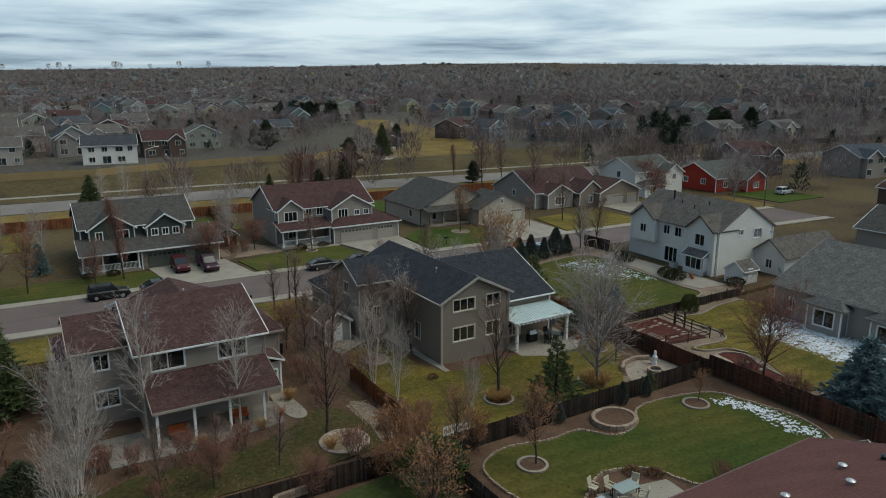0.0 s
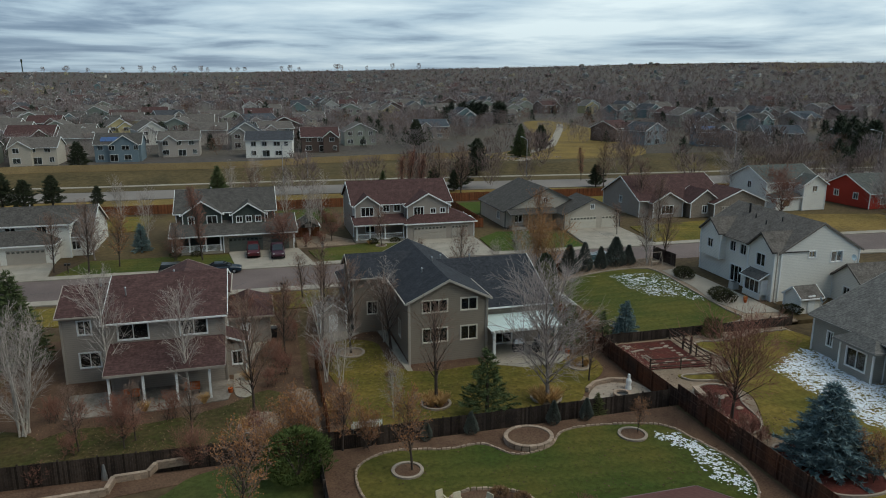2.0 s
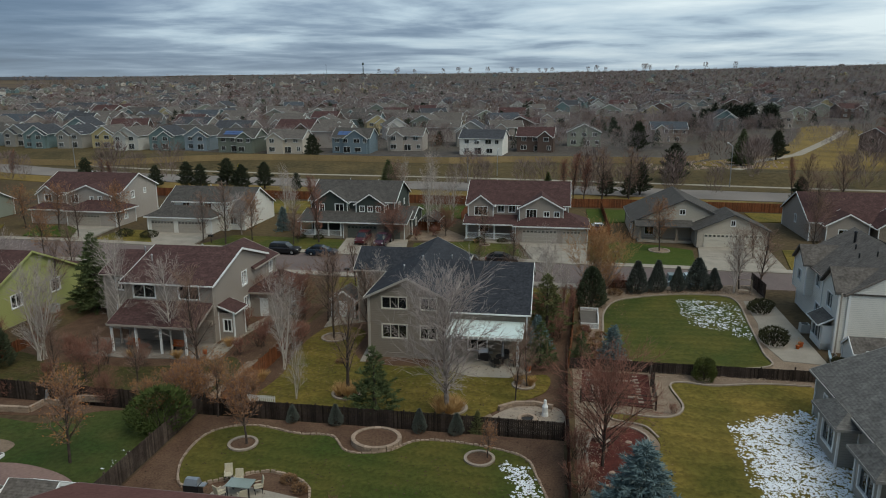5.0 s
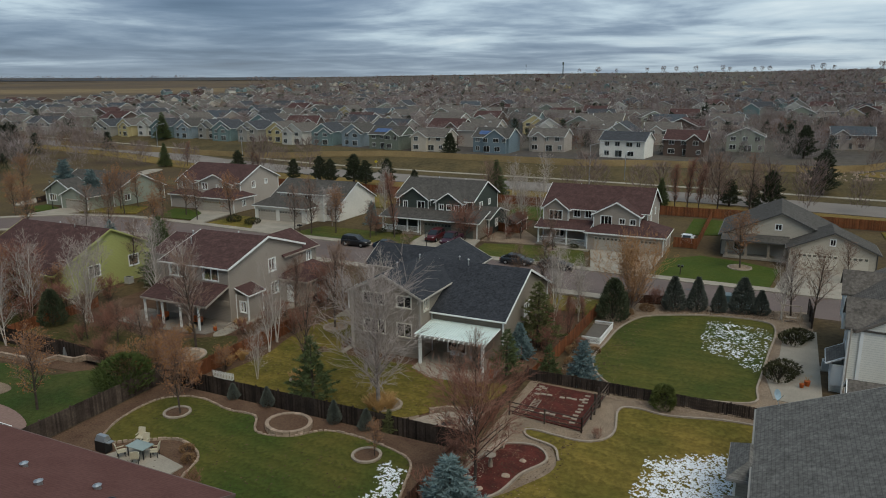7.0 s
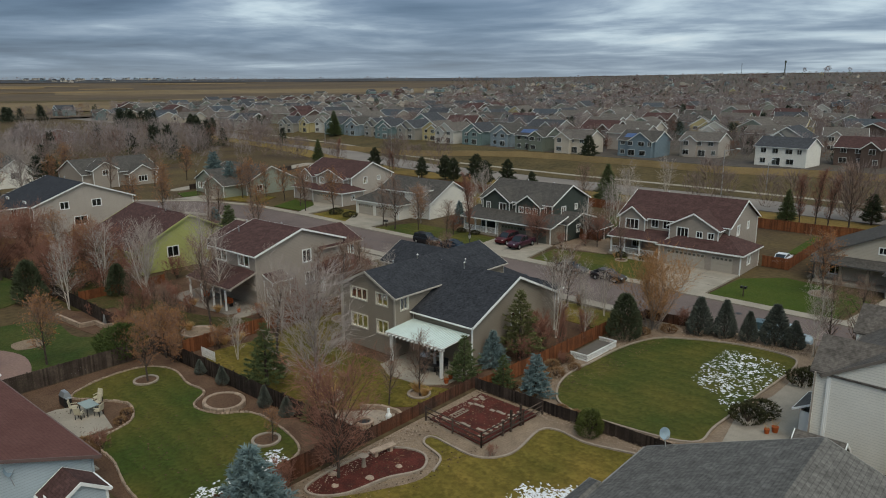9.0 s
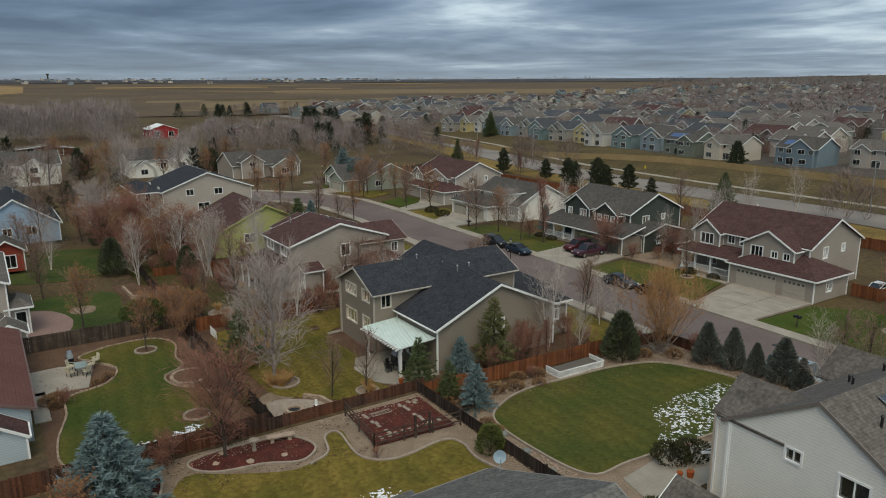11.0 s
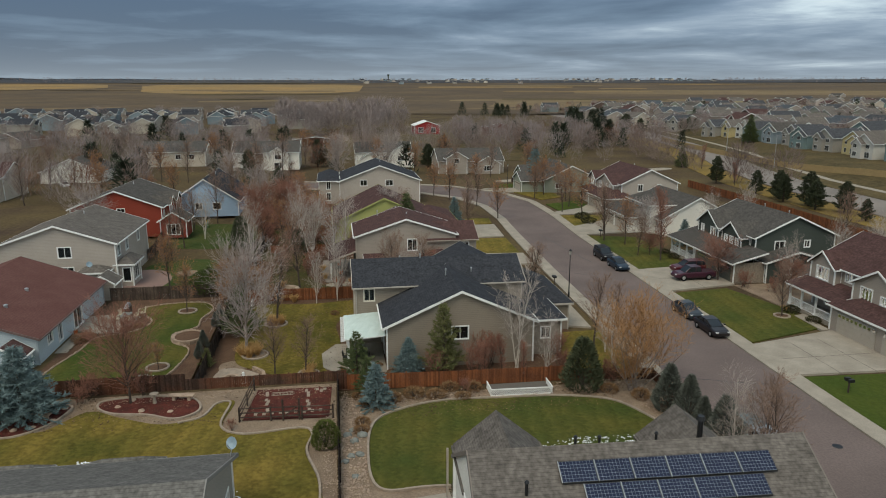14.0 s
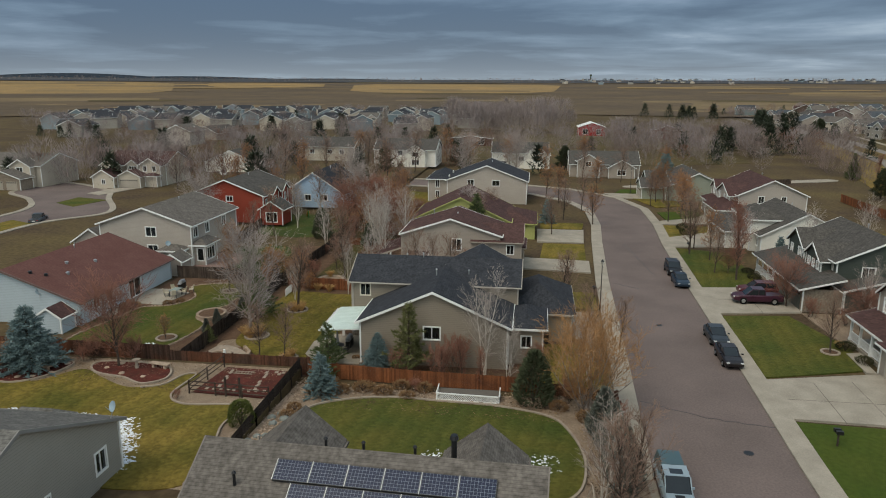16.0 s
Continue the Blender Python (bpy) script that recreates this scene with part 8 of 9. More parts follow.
tan_field = material("tan_grassland", (0.20, 0.145, 0.078), 1.0, (0.14, 0.10, 0.06), 0.012, 0.9, 0.1, 0.3)
sector(-140, -36, 560, 3400, brownfield, "field_brown", "bare brown fields beyond the houses")
sector(-135, -115.5, 1250, 2100, field, "field_gold", "golden stubble fields on the plain", 1.2)
sector(-115.5, -104.8, 1650, 2050, field, "field_gold_far", "far golden stubble field", 1.2)
sector(-105, -85, 1300, 2000, field, "field_gold_mid", "golden stubble field on the plain", 1.2)
sector(-119, -103, 730, 820, tan_field, "field_tan_strip", "narrow tan field strip", 1.4)
sector(-100, -86, 860, 960, tan_field, "field_strip", "narrow tan field strip", 1.2)
sector(-82, -40, 640, 1020, tan_field, "field_tan", "tan dry grassland beyond a road", 1.2)
sector(-138, -116, 900, 1060, tan_field, "field_tan_south", "tan dry grassland", 1.2)
sector(-72, -38, 1250, 1500, tan_field, "field_tan_far", "far tan grassland", 1.2)
rf = random.Random(21)
for i in range(26):
    a, rad = rf.uniform(-138, -58), rf.uniform(640, 2150)
    sector(a, a + rf.uniform(4, 16), rad, rad * (1 + rf.uniform(0.02, 0.07)), (tan_field, field, belt_grass, tan_field)[i % 4], "field_strip", "narrow strip of dry field on the plain", 1.3 + 0.012 * i)
sector(-36, 75, 640, 3400, suburb_ground, "suburb_north", "grey-brown winter ground of the far suburb", 0.5)
sector(14, 26, 640, 760, belt_grass, "field_north", "open dry grass between far houses", 1.0)
sector(27, 40, 2700, 3150, tan_field, "field_ridge", "pale dry field on the far ridge", 1.6)
sector(-30, -12, 2750, 3150, tan_field, "field_skyline", "pale dry field along the skyline", 1.6)

# skyline plain: blue haze and the dark tree band are put into its colour
sector(-150, -36, 2200, 4650, material("far_hazy_ground", (0.046, 0.050, 0.060), 1.0, (0.085, 0.078, 0.072), 0.004, 0.9, 0.03, 0.5), "far_plain", "dark plain at the skyline, haze and tree band in its colour", 1.5)
# far marks on the skyline: a mast, a slim tower, a chimney plume's stack
for x, y, h, w in ((-690, 2700, 42, 3.0), (-820, 2650, 36, 0.9), (-3600, 330, 30, 6)):
    s = Shape()
    g = gz(x, y)
    s.tube((x, y, g), (x, y, g + h), w * 0.6, w * 0.45, 8).tube((x, y, g + h * 0.78), (x, y, g + h), w, w, 8)
    solo("tower", s, wood_dark, x, y, g, "dark slender tower far off on the skyline", "tower")
# low hills
for ang, rr, hgt, wid in ((-124, 4200, 30, 620), (-116, 4150, 19, 700), (-106, 4250, 12, 700)):
    s = Shape()
    cx, cy = 50 + rr * math.sin(radians(ang)), 20 + rr * math.cos(radians(ang))
    px_, py_ = math.cos(radians(ang)), -math.sin(radians(ang))
    prev = None
    for i in range(25):
        t = -1 + 2 * i / 24
        x, y = cx + px_ * wid * t, cy + py_ * wid * t
        z = gz(x, y) + hgt * (1 - t * t) ** 1.5
        if prev:
            s.prism([(prev[0], prev[1], -5), (x, y, -5), (x + 200 * math.sin(radians(ang)), y + 200 * math.cos(radians(ang)), -5)], [(prev[0], prev[1], prev[2]), (x, y, z), (x + 200 * math.sin(radians(ang)), y + 200 * math.cos(radians(ang)), z)])
        prev = (x, y, z)
    solo("hill", s, material("dark_hill", (0.072, 0.088, 0.112), 1.0, None, 0.01, 0.5, 0.05, 0.3), cx, cy, 0, "low dark hill on the horizon", "hill", kind="structure")

# ---- parked vehicles ----
def paint(name, c):
    return material(name, c, 0.28, None, 0.8, 0.1, 30, 0.05)


car_glass = material("car_glass", (0.02, 0.025, 0.03), 0.06)
red_lamp = material("tail_lamp_red", (0.35, 0.01, 0.01), 0.3)
clear_lamp = material("head_lamp_clear", (0.6, 0.6, 0.58), 0.2)
CARS = {
    "sedan": dict(body=[(-2.35, .66, .38, .74), (-2.2, .84, .26, .95), (-1.2, .9, .22, .99), (0.9, .9, .22, .97), (1.9, .87, .25, .84), (2.25, .8, .3, .74), (2.36, .62, .38, .64)],
                  cab=[(-1.95, .64, .9, .97), (-1.15, .7, .9, 1.40), (0.1, .7, .9, 1.42), (1.1, .68, .9, .97)], roof=(-1.1, 0.05, .66, 1.41), wheel=.33, axle=1.38),
    "suv": dict(body=[(-2.3, .72, .4, .8), (-2.22, .88, .3, 1.08), (-1.2, .93, .26, 1.1), (1.0, .93, .26, 1.06), (2.0, .9, .3, .98), (2.32, .74, .4, .8)],
                cab=[(-2.2, .74, 1.0, 1.1), (-1.9, .78, 1.0, 1.66), (0.3, .78, 1.0, 1.68), (1.15, .76, 1.0, 1.08)], roof=(-1.9, 0.3, .74, 1.67), wheel=.38, axle=1.42),
    "pickup": dict(body=[(-2.8, .86, .45, .8), (-2.75, .93, .4, 1.12), (-0.6, .95, .36, 1.12), (1.1, .95, .36, 1.1), (2.3, .92, .4, 1.04), (2.75, .86, .45, .9), (2.85, .7, .5, .75)],
                   cab=[(-0.75, .78, 1.05, 1.12), (-0.6, .8, 1.05, 1.78), (0.75, .8, 1.05, 1.8), (1.55, .78, 1.05, 1.1)], roof=(-0.6, 0.75, .76, 1.79), wheel=.41, axle=1.75),
}


def car(kind, x, y, heading, mat, label, cap=False):
    k = CARS[kind]
    top = thing("pickup_truck" if kind == "pickup" else "car", 0, 0, 0, label, "pickup" if kind == "pickup" else "car", "parked cars")
    top["at"] = (0, 0, 0)

    def loft(st):
        s = Shape()
        ringp = lambda X, w, a, b: [(X, -w * .93, a), (X, w * .93, a), (X, w, a + (b - a) * .3), (X, w * .98, b - (b - a) * .18), (X, w * .86, b), (X, -w * .86, b), (X, -w * .98, b - (b - a) * .18), (X, -w, a + (b - a) * .3)]
        n = len(st)
        for q in st:
            s.v += ringp(*q)
        for i in range(n - 1):
            s.f += [(8 * i + j, 8 * i + (j + 1) % 8, 8 * i + 8 + (j + 1) % 8, 8 * i + 8 + j) for j in range(8)]
        s.f += [tuple(range(7, -1, -1)), tuple(range(8 * n - 8, 8 * n))]
        return s
    body = part("body", loft(k["body"]), mat, top)
    part("glazing", loft(k["cab"]), car_glass, top)
    a, b, w, z = k["roof"]
    part("roof", Shape().box(a, b, -w, w, z - .02, z + .03), mat, top)
    for X, Z0 in ((k["cab"][0][0], 0), (k["cab"][-1][0], 0)):
        for sg in (-1, 1):
            rx = a if X < 0 else b
            part("pillar", Shape().beam((X, sg * k["cab"][0][1] * 1.0, .98), (rx, sg * w * 1.02, z), .07), mat, top)
    for sg in (-1, 1):
        mid = (a + b) / 2
        part("pillar", Shape().beam((mid, sg * k["cab"][1][1] * 1.005, .98), (mid, sg * w * 1.02, z), .08), mat, top)
    fx, rx_ = k["body"][-1][0], k["body"][0][0]
    hz_ = k["body"][1][3]
    for sg in (-1, 1):
        part("headlight", Shape().box(fx - .22, fx - .03, sg * .62 - .14, sg * .62 + .14, hz_ - .32, hz_ - .2), clear_lamp, top)
        part("tail_light", Shape().box(rx_ + .02, rx_ + .14, sg * .66 - .12, sg * .66 + .12, hz_ - .26, hz_ - .1), red_lamp, top)
        part("mirror", Shape().box(.72, .86, sg * .98 - .09, sg * .98 + .09, 1.0, 1.12), mat, top)
        for ax in (-k["axle"], k["axle"]):
            yy = k["body"][2][1] * sg
            t = part("wheel", Shape().tube((ax, yy - sg * .22, k["wheel"]), (ax, yy + sg * .02, k["wheel"]), k["wheel"], k["wheel"], 18), rubber, top)
            part("rim", Shape().tube((ax, yy, k["wheel"]), (ax, yy + sg * .03, k["wheel"]), k["wheel"] * .62, k["wheel"] * .55, 10), metal, t)
    part("bumper", Shape().box(rx_ - .04, rx_ + .1, -.78, .78, .42, .58), black if kind == "pickup" else mat, top)
    part("number_plate", Shape().box(rx_ - .02, rx_ + .012, -.26, .26, hz_ - .34, hz_ - .2), white, top)
    if cap:
        part("bed_cap", Shape().prism([(-2.72, -.85, 1.1), (-2.72, .85, 1.1), (-2.6, .7, 1.75), (-2.6, -.7, 1.75)], [(-.72, -.85, 1.1), (-.72, .85, 1.1), (-.72, .7, 1.78), (-.72, -.7, 1.78)]), paint("teal_cap_paint", (0.05, 0.09, 0.10)), top)
        part("sunroof", Shape().box(-.1, .5, -.4, .4, 1.8, 1.83), car_glass, top)
        part("hood_scoop", Shape().box(1.75, 2.2, -.28, .28, 1.03, 1.1), black, top)
    top.matrix_basis = pose(x, y, 0.02, 0, 0, heading)
    return top


car("suv", 8.2, 88.7, 0, paint("black_car_paint", (0.012, 0.012, 0.014)), "black compact car parked along the kerb")
car("sedan", 14.0, 88.6, 0, paint("dark_blue_paint", (0.010, 0.022, 0.038)), "dark blue sedan parked along the kerb")
car("sedan", 35.0, 88.2, 0, paint("steel_blue_paint", (0.022, 0.027, 0.033)), "dark steel-blue sedan parked along the kerb")
car("sedan", 40.7, 88.0, 0, paint("dark_plum_paint", (0.014, 0.011, 0.012)), "dark plum-black sedan parked along the kerb")
car("pickup", 64.6, 78.7, 0, paint("silver_blue_paint", (0.25, 0.31, 0.35)), "silver-blue pickup with a dark bed cap", True)
car("suv", 18.0, 97.0, -90, paint("red_paint", (0.07, 0.010, 0.014)), "dark red car on a driveway").location.z = 0.16
car("pickup", 21.4, 96.0, -90, paint("maroon_paint", (0.045, 0.012, 0.024)), "maroon pickup on a driveway").location.z = 0.16
car("sedan", 55.2, 112, 90, paint("white_car_paint", (0.65, 0.67, 0.70)), "pale car beside a house")
car("sedan", -84, -18, 30, paint("white_van_paint", (0.7, 0.7, 0.7)), "white car by a far house")
car("pickup", -12.5, -22, 200, paint("grey_truck_paint", (0.05, 0.055, 0.06)), "dark pickup on the turning circle")
car("suv", 148, 95, 0, paint("silver_paint", (0.5, 0.5, 0.5)), "silver car on the far street")

# ---- street things ----
def street_lamp(x, y):
    t = thing("street_lamp", x, y, 0, "black street lamp with a small lantern", "street lamp")
    part("pole", Shape().tube((x, y, 0), (x, y, 5.3), .07, .045, 8), black, t)
    part("base", Shape().tube((x, y, 0), (x, y, .6), .14, .1, 8), black, t)
    part("lantern", Shape().tube((x, y, 5.3), (x, y, 5.75), .1, .19, 6), material("lantern_glass", (0.4, 0.38, 0.33), 0.3), t)
    part("cap", Shape().tube((x, y, 5.75), (x, y, 6.0), .22, .03, 6), black, t)


street_lamp(26.2, 77.3)
street_lamp(130, 87.5)
street_lamp(-66, 92)


def road_lamp(x, y, h, ang):
    t = thing("road_lamp", x, y, 0, "tall grey cantilever lamp by the main road", "street lamp", "main road lamps")
    part("pole", Shape().tube((x, y, 0), (x, y, h), .13, .08, 8), metal, t)
    a = radians(ang)
    e = (x + 2.4 * math.cos(a), y + 2.4 * math.sin(a), h + .5)
    part("arm", Shape().tube((x, y, h - .1), e, .07, .05, 6), metal, t)
    part("head", Shape().beam(e, (e[0] + .8 * math.cos(a), e[1] + .8 * math.sin(a), h + .5), .35, .14), white, t)


for x, y, h, a in ((25.9, 168, 9.9, 20), (-93.8, 182.5, 10, 20), (89, 168, 9.8, 100), (153, 168, 10, 120), (-148, 198, 9, 40), (32.5, 178, 6.5, 90), (194, 158, 10.5, 120)):
    road_lamp(x, y, h, a)
# yellow sign by the main road
t = thing("road_sign", -40, 178, 0, "yellow warning sign on a post", "road sign")
part("post", Shape().tube((-40, 178, 0), (-40, 178, 2.4), .05, .05), metal, t)
part("plate", Shape().prism([(-40.5, 177.95, 2.0), (-40, 177.95, 1.5), (-39.5, 177.95, 2.0), (-40, 177.95, 2.5)], [(-40.5, 177.9, 2.0), (-40, 177.9, 1.5), (-39.5, 177.9, 2.0), (-40, 177.9, 2.5)]), material("sign_yellow", (0.7, 0.55, 0.03), 0.5), t)


def mailbox(x, y):
    t = thing("mailbox", x, y, 0, "pair of dark mailboxes on a post", "mailbox")
    part("post", Shape().box(x - .05, x + .05, y - .05, y + .05, 0, 1.1), fence_dark, t)
    for d in (-.22, .22):
        part("box", Shape().box(x + d - .13, x + d + .13, y - .26, y + .2, 1.1, 1.36), black, t)


mailbox(56.6, 91.6)
mailbox(21.3, 77.0)
mailbox(-6, 93.6)
# manholes, tar lines and cracks of the street
for x, y in ((58.4, 85), (64.6, 84.6), (31, 83.2)):
    solo("manhole_cover", Shape().tube((x, y, 0.0), (x, y, 0.03), .36, .36, 16), black, x, y, 0, "dark iron manhole cover in the asphalt", "manhole cover")
tar = material("tar_seal", (0.045, 0.04, 0.038), 0.6)
rt = random.Random(9)
for (xa, ya), (xb, yb) in (((53.2, 83.4), (54.4, 89.2)), ((50.8, 78.6), (53.2, 83.4)), ((14.5, 80), (17, 83)), ((-10, 84), (10, 86)), ((30, 79.4), (34, 80.6))):
    pts, n = [], 14
    for i in range(n + 1):
        pts.append((xa + (xb - xa) * i / n + rt.uniform(-.12, .12), ya + (yb - ya) * i / n + rt.uniform(-.12, .12)))
    solo("tar_line", band(pts, 0.015, 0.09, 0.011), tar, xa, ya, 0, "dark tar-sealed crack across the street", "crack")
# expansion joints of the drive and the walk
joint = material("joint_shadow", (0.14, 0.12, 0.10), 0.95)
for xa, ya, xb, yb in ((45.3, 94, 53, 93.7), (44.6, 97.4, 53.1, 97.2), (49, 90.6, 49, 100.6), (15.6, 95.8, 25.4, 95.6), (20.6, 91.7, 20.2, 100), (68, 95.4, 79.6, 95.2), (73.6, 89.6, 74.6, 101.6)):
    solo("joint", band([(xa, ya), (xb, yb)], 0.148, 0.05, 0.008), joint, xa, ya, 0, "dark joint line in a concrete drive", "joint")

# ---- garden things ----
def garden_chair(x, y, ang, mat, label, z=.09):
    t = thing("garden_chair", 0, 0, 0, label, "chair", "chairs round the patio table")
    t["at"] = (0, 0, 0)
    part("seat", Shape().box(-.25, .25, -.25, .25, .4, .46), mat, t)
    part("backrest", Shape().prism([(-.25, .22, .46), (.25, .22, .46), (.25, .28, .46), (-.25, .28, .46)], [(-.24, .32, 1.0), (.24, .32, 1.0), (.24, .38, 1.0), (-.24, .38, 1.0)]), mat, t)
    for sx in (-.22, .22):
        part("armrest", Shape().box(sx - .03, sx + .03, -.22, .26, .62, .66), mat, t)
        for sy in (-.22, .22):
            part("leg", Shape().box(sx - .02, sx + .02, sy - .02, sy + .02, 0, .4), black, t)
    t.matrix_basis = pose(x, y, z + lift(x, y), 0, 0, ang)


cushion = material("cream_cushion", (0.52, 0.46, 0.34), 0.9)
for x, y, a in ((28.4, 26.2, 150), (29.9, 26.0, -140), (30.4, 27.2, -60), (28.9, 27.7, 10), (28.0, 28.2, 20)):
    garden_chair(x, y, a, cushion, "patio chair with cream cushions")
t = thing("patio_table", 29.4, 26.9, 0.09, "grey-green glass-topped patio table", "table")
part("tabletop", Shape().box(28.6, 30.2, 26.4, 27.4, .8, .84), material("table_glass", (0.25, 0.30, 0.28), 0.15), t)
for sx in (28.7, 30.1):
    for sy in (26.5, 27.3):
        part("leg", Shape().box(sx - .03, sx + .03, sy - .03, sy + .03, .09, .8), black, t)


def grill(x, y, z, label):
    t = thing("barbecue", x, y, z, label, "barbecue")
    part("cart", Shape().box(x - .5, x + .5, y - .28, y + .28, z, z + .8), black, t)
    part("lid", Shape().prism([(x - .45, y - .3, z + .8), (x + .45, y - .3, z + .8), (x + .45, y + .3, z + .8), (x - .45, y + .3, z + .8)], [(x - .4, y - .12, z + 1.15), (x + .4, y - .12, z + 1.15), (x + .4, y + .18, z + 1.15), (x - .4, y + .18, z + 1.15)]), metal, t)
    part("side_shelf", Shape().box(x + .5, x + .85, y - .22, y + .22, z + .74, z + .8), metal, t)


grill(26.6, 26.3, .09, "black gas barbecue with silver lid")
grill(41.8, 51.6, .1, "black gas barbecue under the patio cover")
t = thing("patio_table", 43.6, 50.9, 0.1, "round black metal patio table", "table")
part("tabletop", Shape().tube((43.6, 50.9, .82), (43.6, 50.9, .86), .65, .65, 18), black, t)
part("pedestal", Shape().tube((43.6, 50.9, .1), (43.6, 50.9, .82), .12, .06, 8), black, t)
part("closed_umbrella", Shape().tube((43.6, 50.9, .86), (43.6, 50.9, 2.5), .16, .05, 8), material("grey_canvas", (0.25, 0.25, 0.26), 0.9), t)
for x, y, a in ((42.8, 50.4, 120), (44.5, 50.6, -110), (43.9, 51.8, 0), (43.2, 50.0, 170)):
    garden_chair(x, y, a, black, "black metal patio chair", .1)
# fire pit, bench wall and small statue
px0, py0 = 46.3, 39.9
t = thing("fire_pit", px0, py0, 0.09, "round tan stone fire pit with dark ash", "fire pit")
rp = [(px0 + .62 * math.cos(a * .5236), py0 + .62 * math.sin(a * .5236)) for a in range(12)]
for i in range(12):
    a, b = rp[i], rp[(i + 1) % 12]
    for c in range(2):
        part("stone", Shape().beam((*a, .2 + c * .2), (*b, .2 + c * .2), .24, .19), rock, t)
part("ash", Shape().tube((px0, py0, .09), (px0, py0, .34), .5, .5, 12), black, t)
blocks_wall([(44.0, 41.6), (45.2, 42.6), (46.8, 42.9), (48.2, 42.4)], .45, "curved seat wall of pale stone")
x, y = 47.6, 41.2
s = Shape()
s.tube((x, y, 0), (x, y, .35), .28, .24, 10).tube((x, y, .35), (x, y, .85), .2, .24, 10).tube((x, y, .85), (x, y, 1.15), .24, .06, 10).tube((x, y, 1.12), (x, y, 1.4), .13, .1, 10)
solo("garden_statue", s, white, x, y, .09, "small white garden statue on a stone base", "statue")
x, y = 8.0, 37.6
s = Shape()
s.tube((x, y, 0), (x, y, .3), .2, .18, 10).tube((x, y, .3), (x, y, .9), .2, .1, 10).tube((x, y, .9), (x, y, 1.15), .11, .07, 10)
solo("garden_statue", s, metal, x, y, .06, "pale grey garden statue in a bed", "statue")
# bird bath, slab bench, boulders
t = thing("bird_bath", 51.7, 34.9, .1, "pale stone bird bath", "bird bath")
part("pedestal", Shape().tube((51.7, 34.9, .1), (51.7, 34.9, .8), .16, .09, 10), edging, t)
part("bowl", Shape().tube((51.7, 34.9, .8), (51.7, 34.9, .92), .14, .36, 12), edging, t)
for x, y, ang in ((51.4, 36.9, 80), (53.2, 26.9, 75)):
    t = thing("stone_bench", 0, 0, 0, "flat pinkish stone slab bench", "bench")
    t["at"] = (0, 0, 0)
    part("slab", Shape().box(-.95, .95, -.25, .25, .36, .46), rock, t)
    for sx in (-.6, .6):
        part("support", Shape().box(sx - .12, sx + .12, -.18, .18, 0, .36), rock, t)
    t.matrix_basis = pose(x, y, .1 + lift(x, y), 0, 0, ang)


def boulder(x, y, r_, seed, mat=rock, label="tan boulder in a garden bed"):
    rb = random.Random(seed)
    bm = bmesh.new()
    bmesh.ops.create_icosphere(bm, subdivisions=2, radius=r_)
    for v in bm.verts:
        v.co *= 1 + 0.35 * noise.noise(v.co * 1.7 / r_ + Vector((seed, 0, 0)))
        v.co.z *= .6
    me = bpy.data.meshes.new("boulder")
    bm.to_mesh(me)
    bm.free()
    me.materials.append(mat)
    ob = new("boulder", me)
    ob.matrix_basis = pose(x, y, r_ * .25 + lift(x, y), 0, 0, rb.uniform(0, 360))
    tagged(ob, label, "boulder", "garden boulders")


grey_rock = material("grey_green_boulder", (0.22, 0.23, 0.21), 0.9, (0.14, 0.15, 0.14), 2, 0.8, 10, 0.3, 0.5, 8)
bs = [(50.9, 33.0, .3), (53.4, 36.4, .25), (50.8, 36.8, .3), (53.0, 34.2, .3), (52.0, 32.2, .25), (51.6, 28.2, .3), (53.6, 28.0, .25), (54.6, 27.0, .25), (54.9, 25.8, .28), (54.2, 24.6, .25), (51.0, 27.0, .25)]
for i, (x, y, k) in enumerate(bs):
    boulder(x, y, k, i)
for i, (x, y, k) in enumerate([(58.4, 49.8, .32), (58.6, 50.9, .4), (59.5, 50.3, .33), (61.9, 50.0, .3), (61.7, 50.6, .33), (62.6, 49.6, .28), (64.8, 50.2, .25), (57.6, 50.2, .3), (52.0, 52.6, .4)]):
    boulder(x, y, k, 30 + i, grey_rock, "grey-green boulder in gravel")
for i in range(26):
    a = i * 0.2417
    boulder(18.0 + 1.55 * math.cos(a * 1.0), 42.8 + 1.55 * math.sin(a * 1.0), .18 + .05 * (i % 3), 60 + i, rock, "rounded stone of a pebble ring")
rb = random.Random(77)
s = Shape()
for i in range(900):
    x, y = rb.uniform(51, 71), rb.choice((rb.uniform(49.4, 51.0), rb.uniform(73.2, 76.5)))
    if y > 73 and rb.random() < .5:
        x, y = rb.uniform(50.8, 52.6), rb.uniform(51, 76)
    k = rb.uniform(.03, .08)
    g = lift(x, y)
    s.box(x - k, x + k, y - k, y + k, .02 + g, .03 + k + g)
solo("loose_stones", s, rock, 51, 60, 0, "scattered tan pebbles in a gravel border", "stones", kind="stuff", raised=False)
s = Shape()
for i in range(420):
    x, y = rb.uniform(112, 150), rb.uniform(196, 236)
    if abs((y - 214) - (x - 130) * .3) < 9:
        k = rb.uniform(.2, .5)
        s.tube((x - 35, y, -.1), (x - 35, y, k), k, k * .6, 5)
solo("riprap", s, rock, 95, 214, 0, "loose tan rocks in a drainage channel", "stones", kind="stuff", raised=False).location = (*nearer(95, 214), BANK)
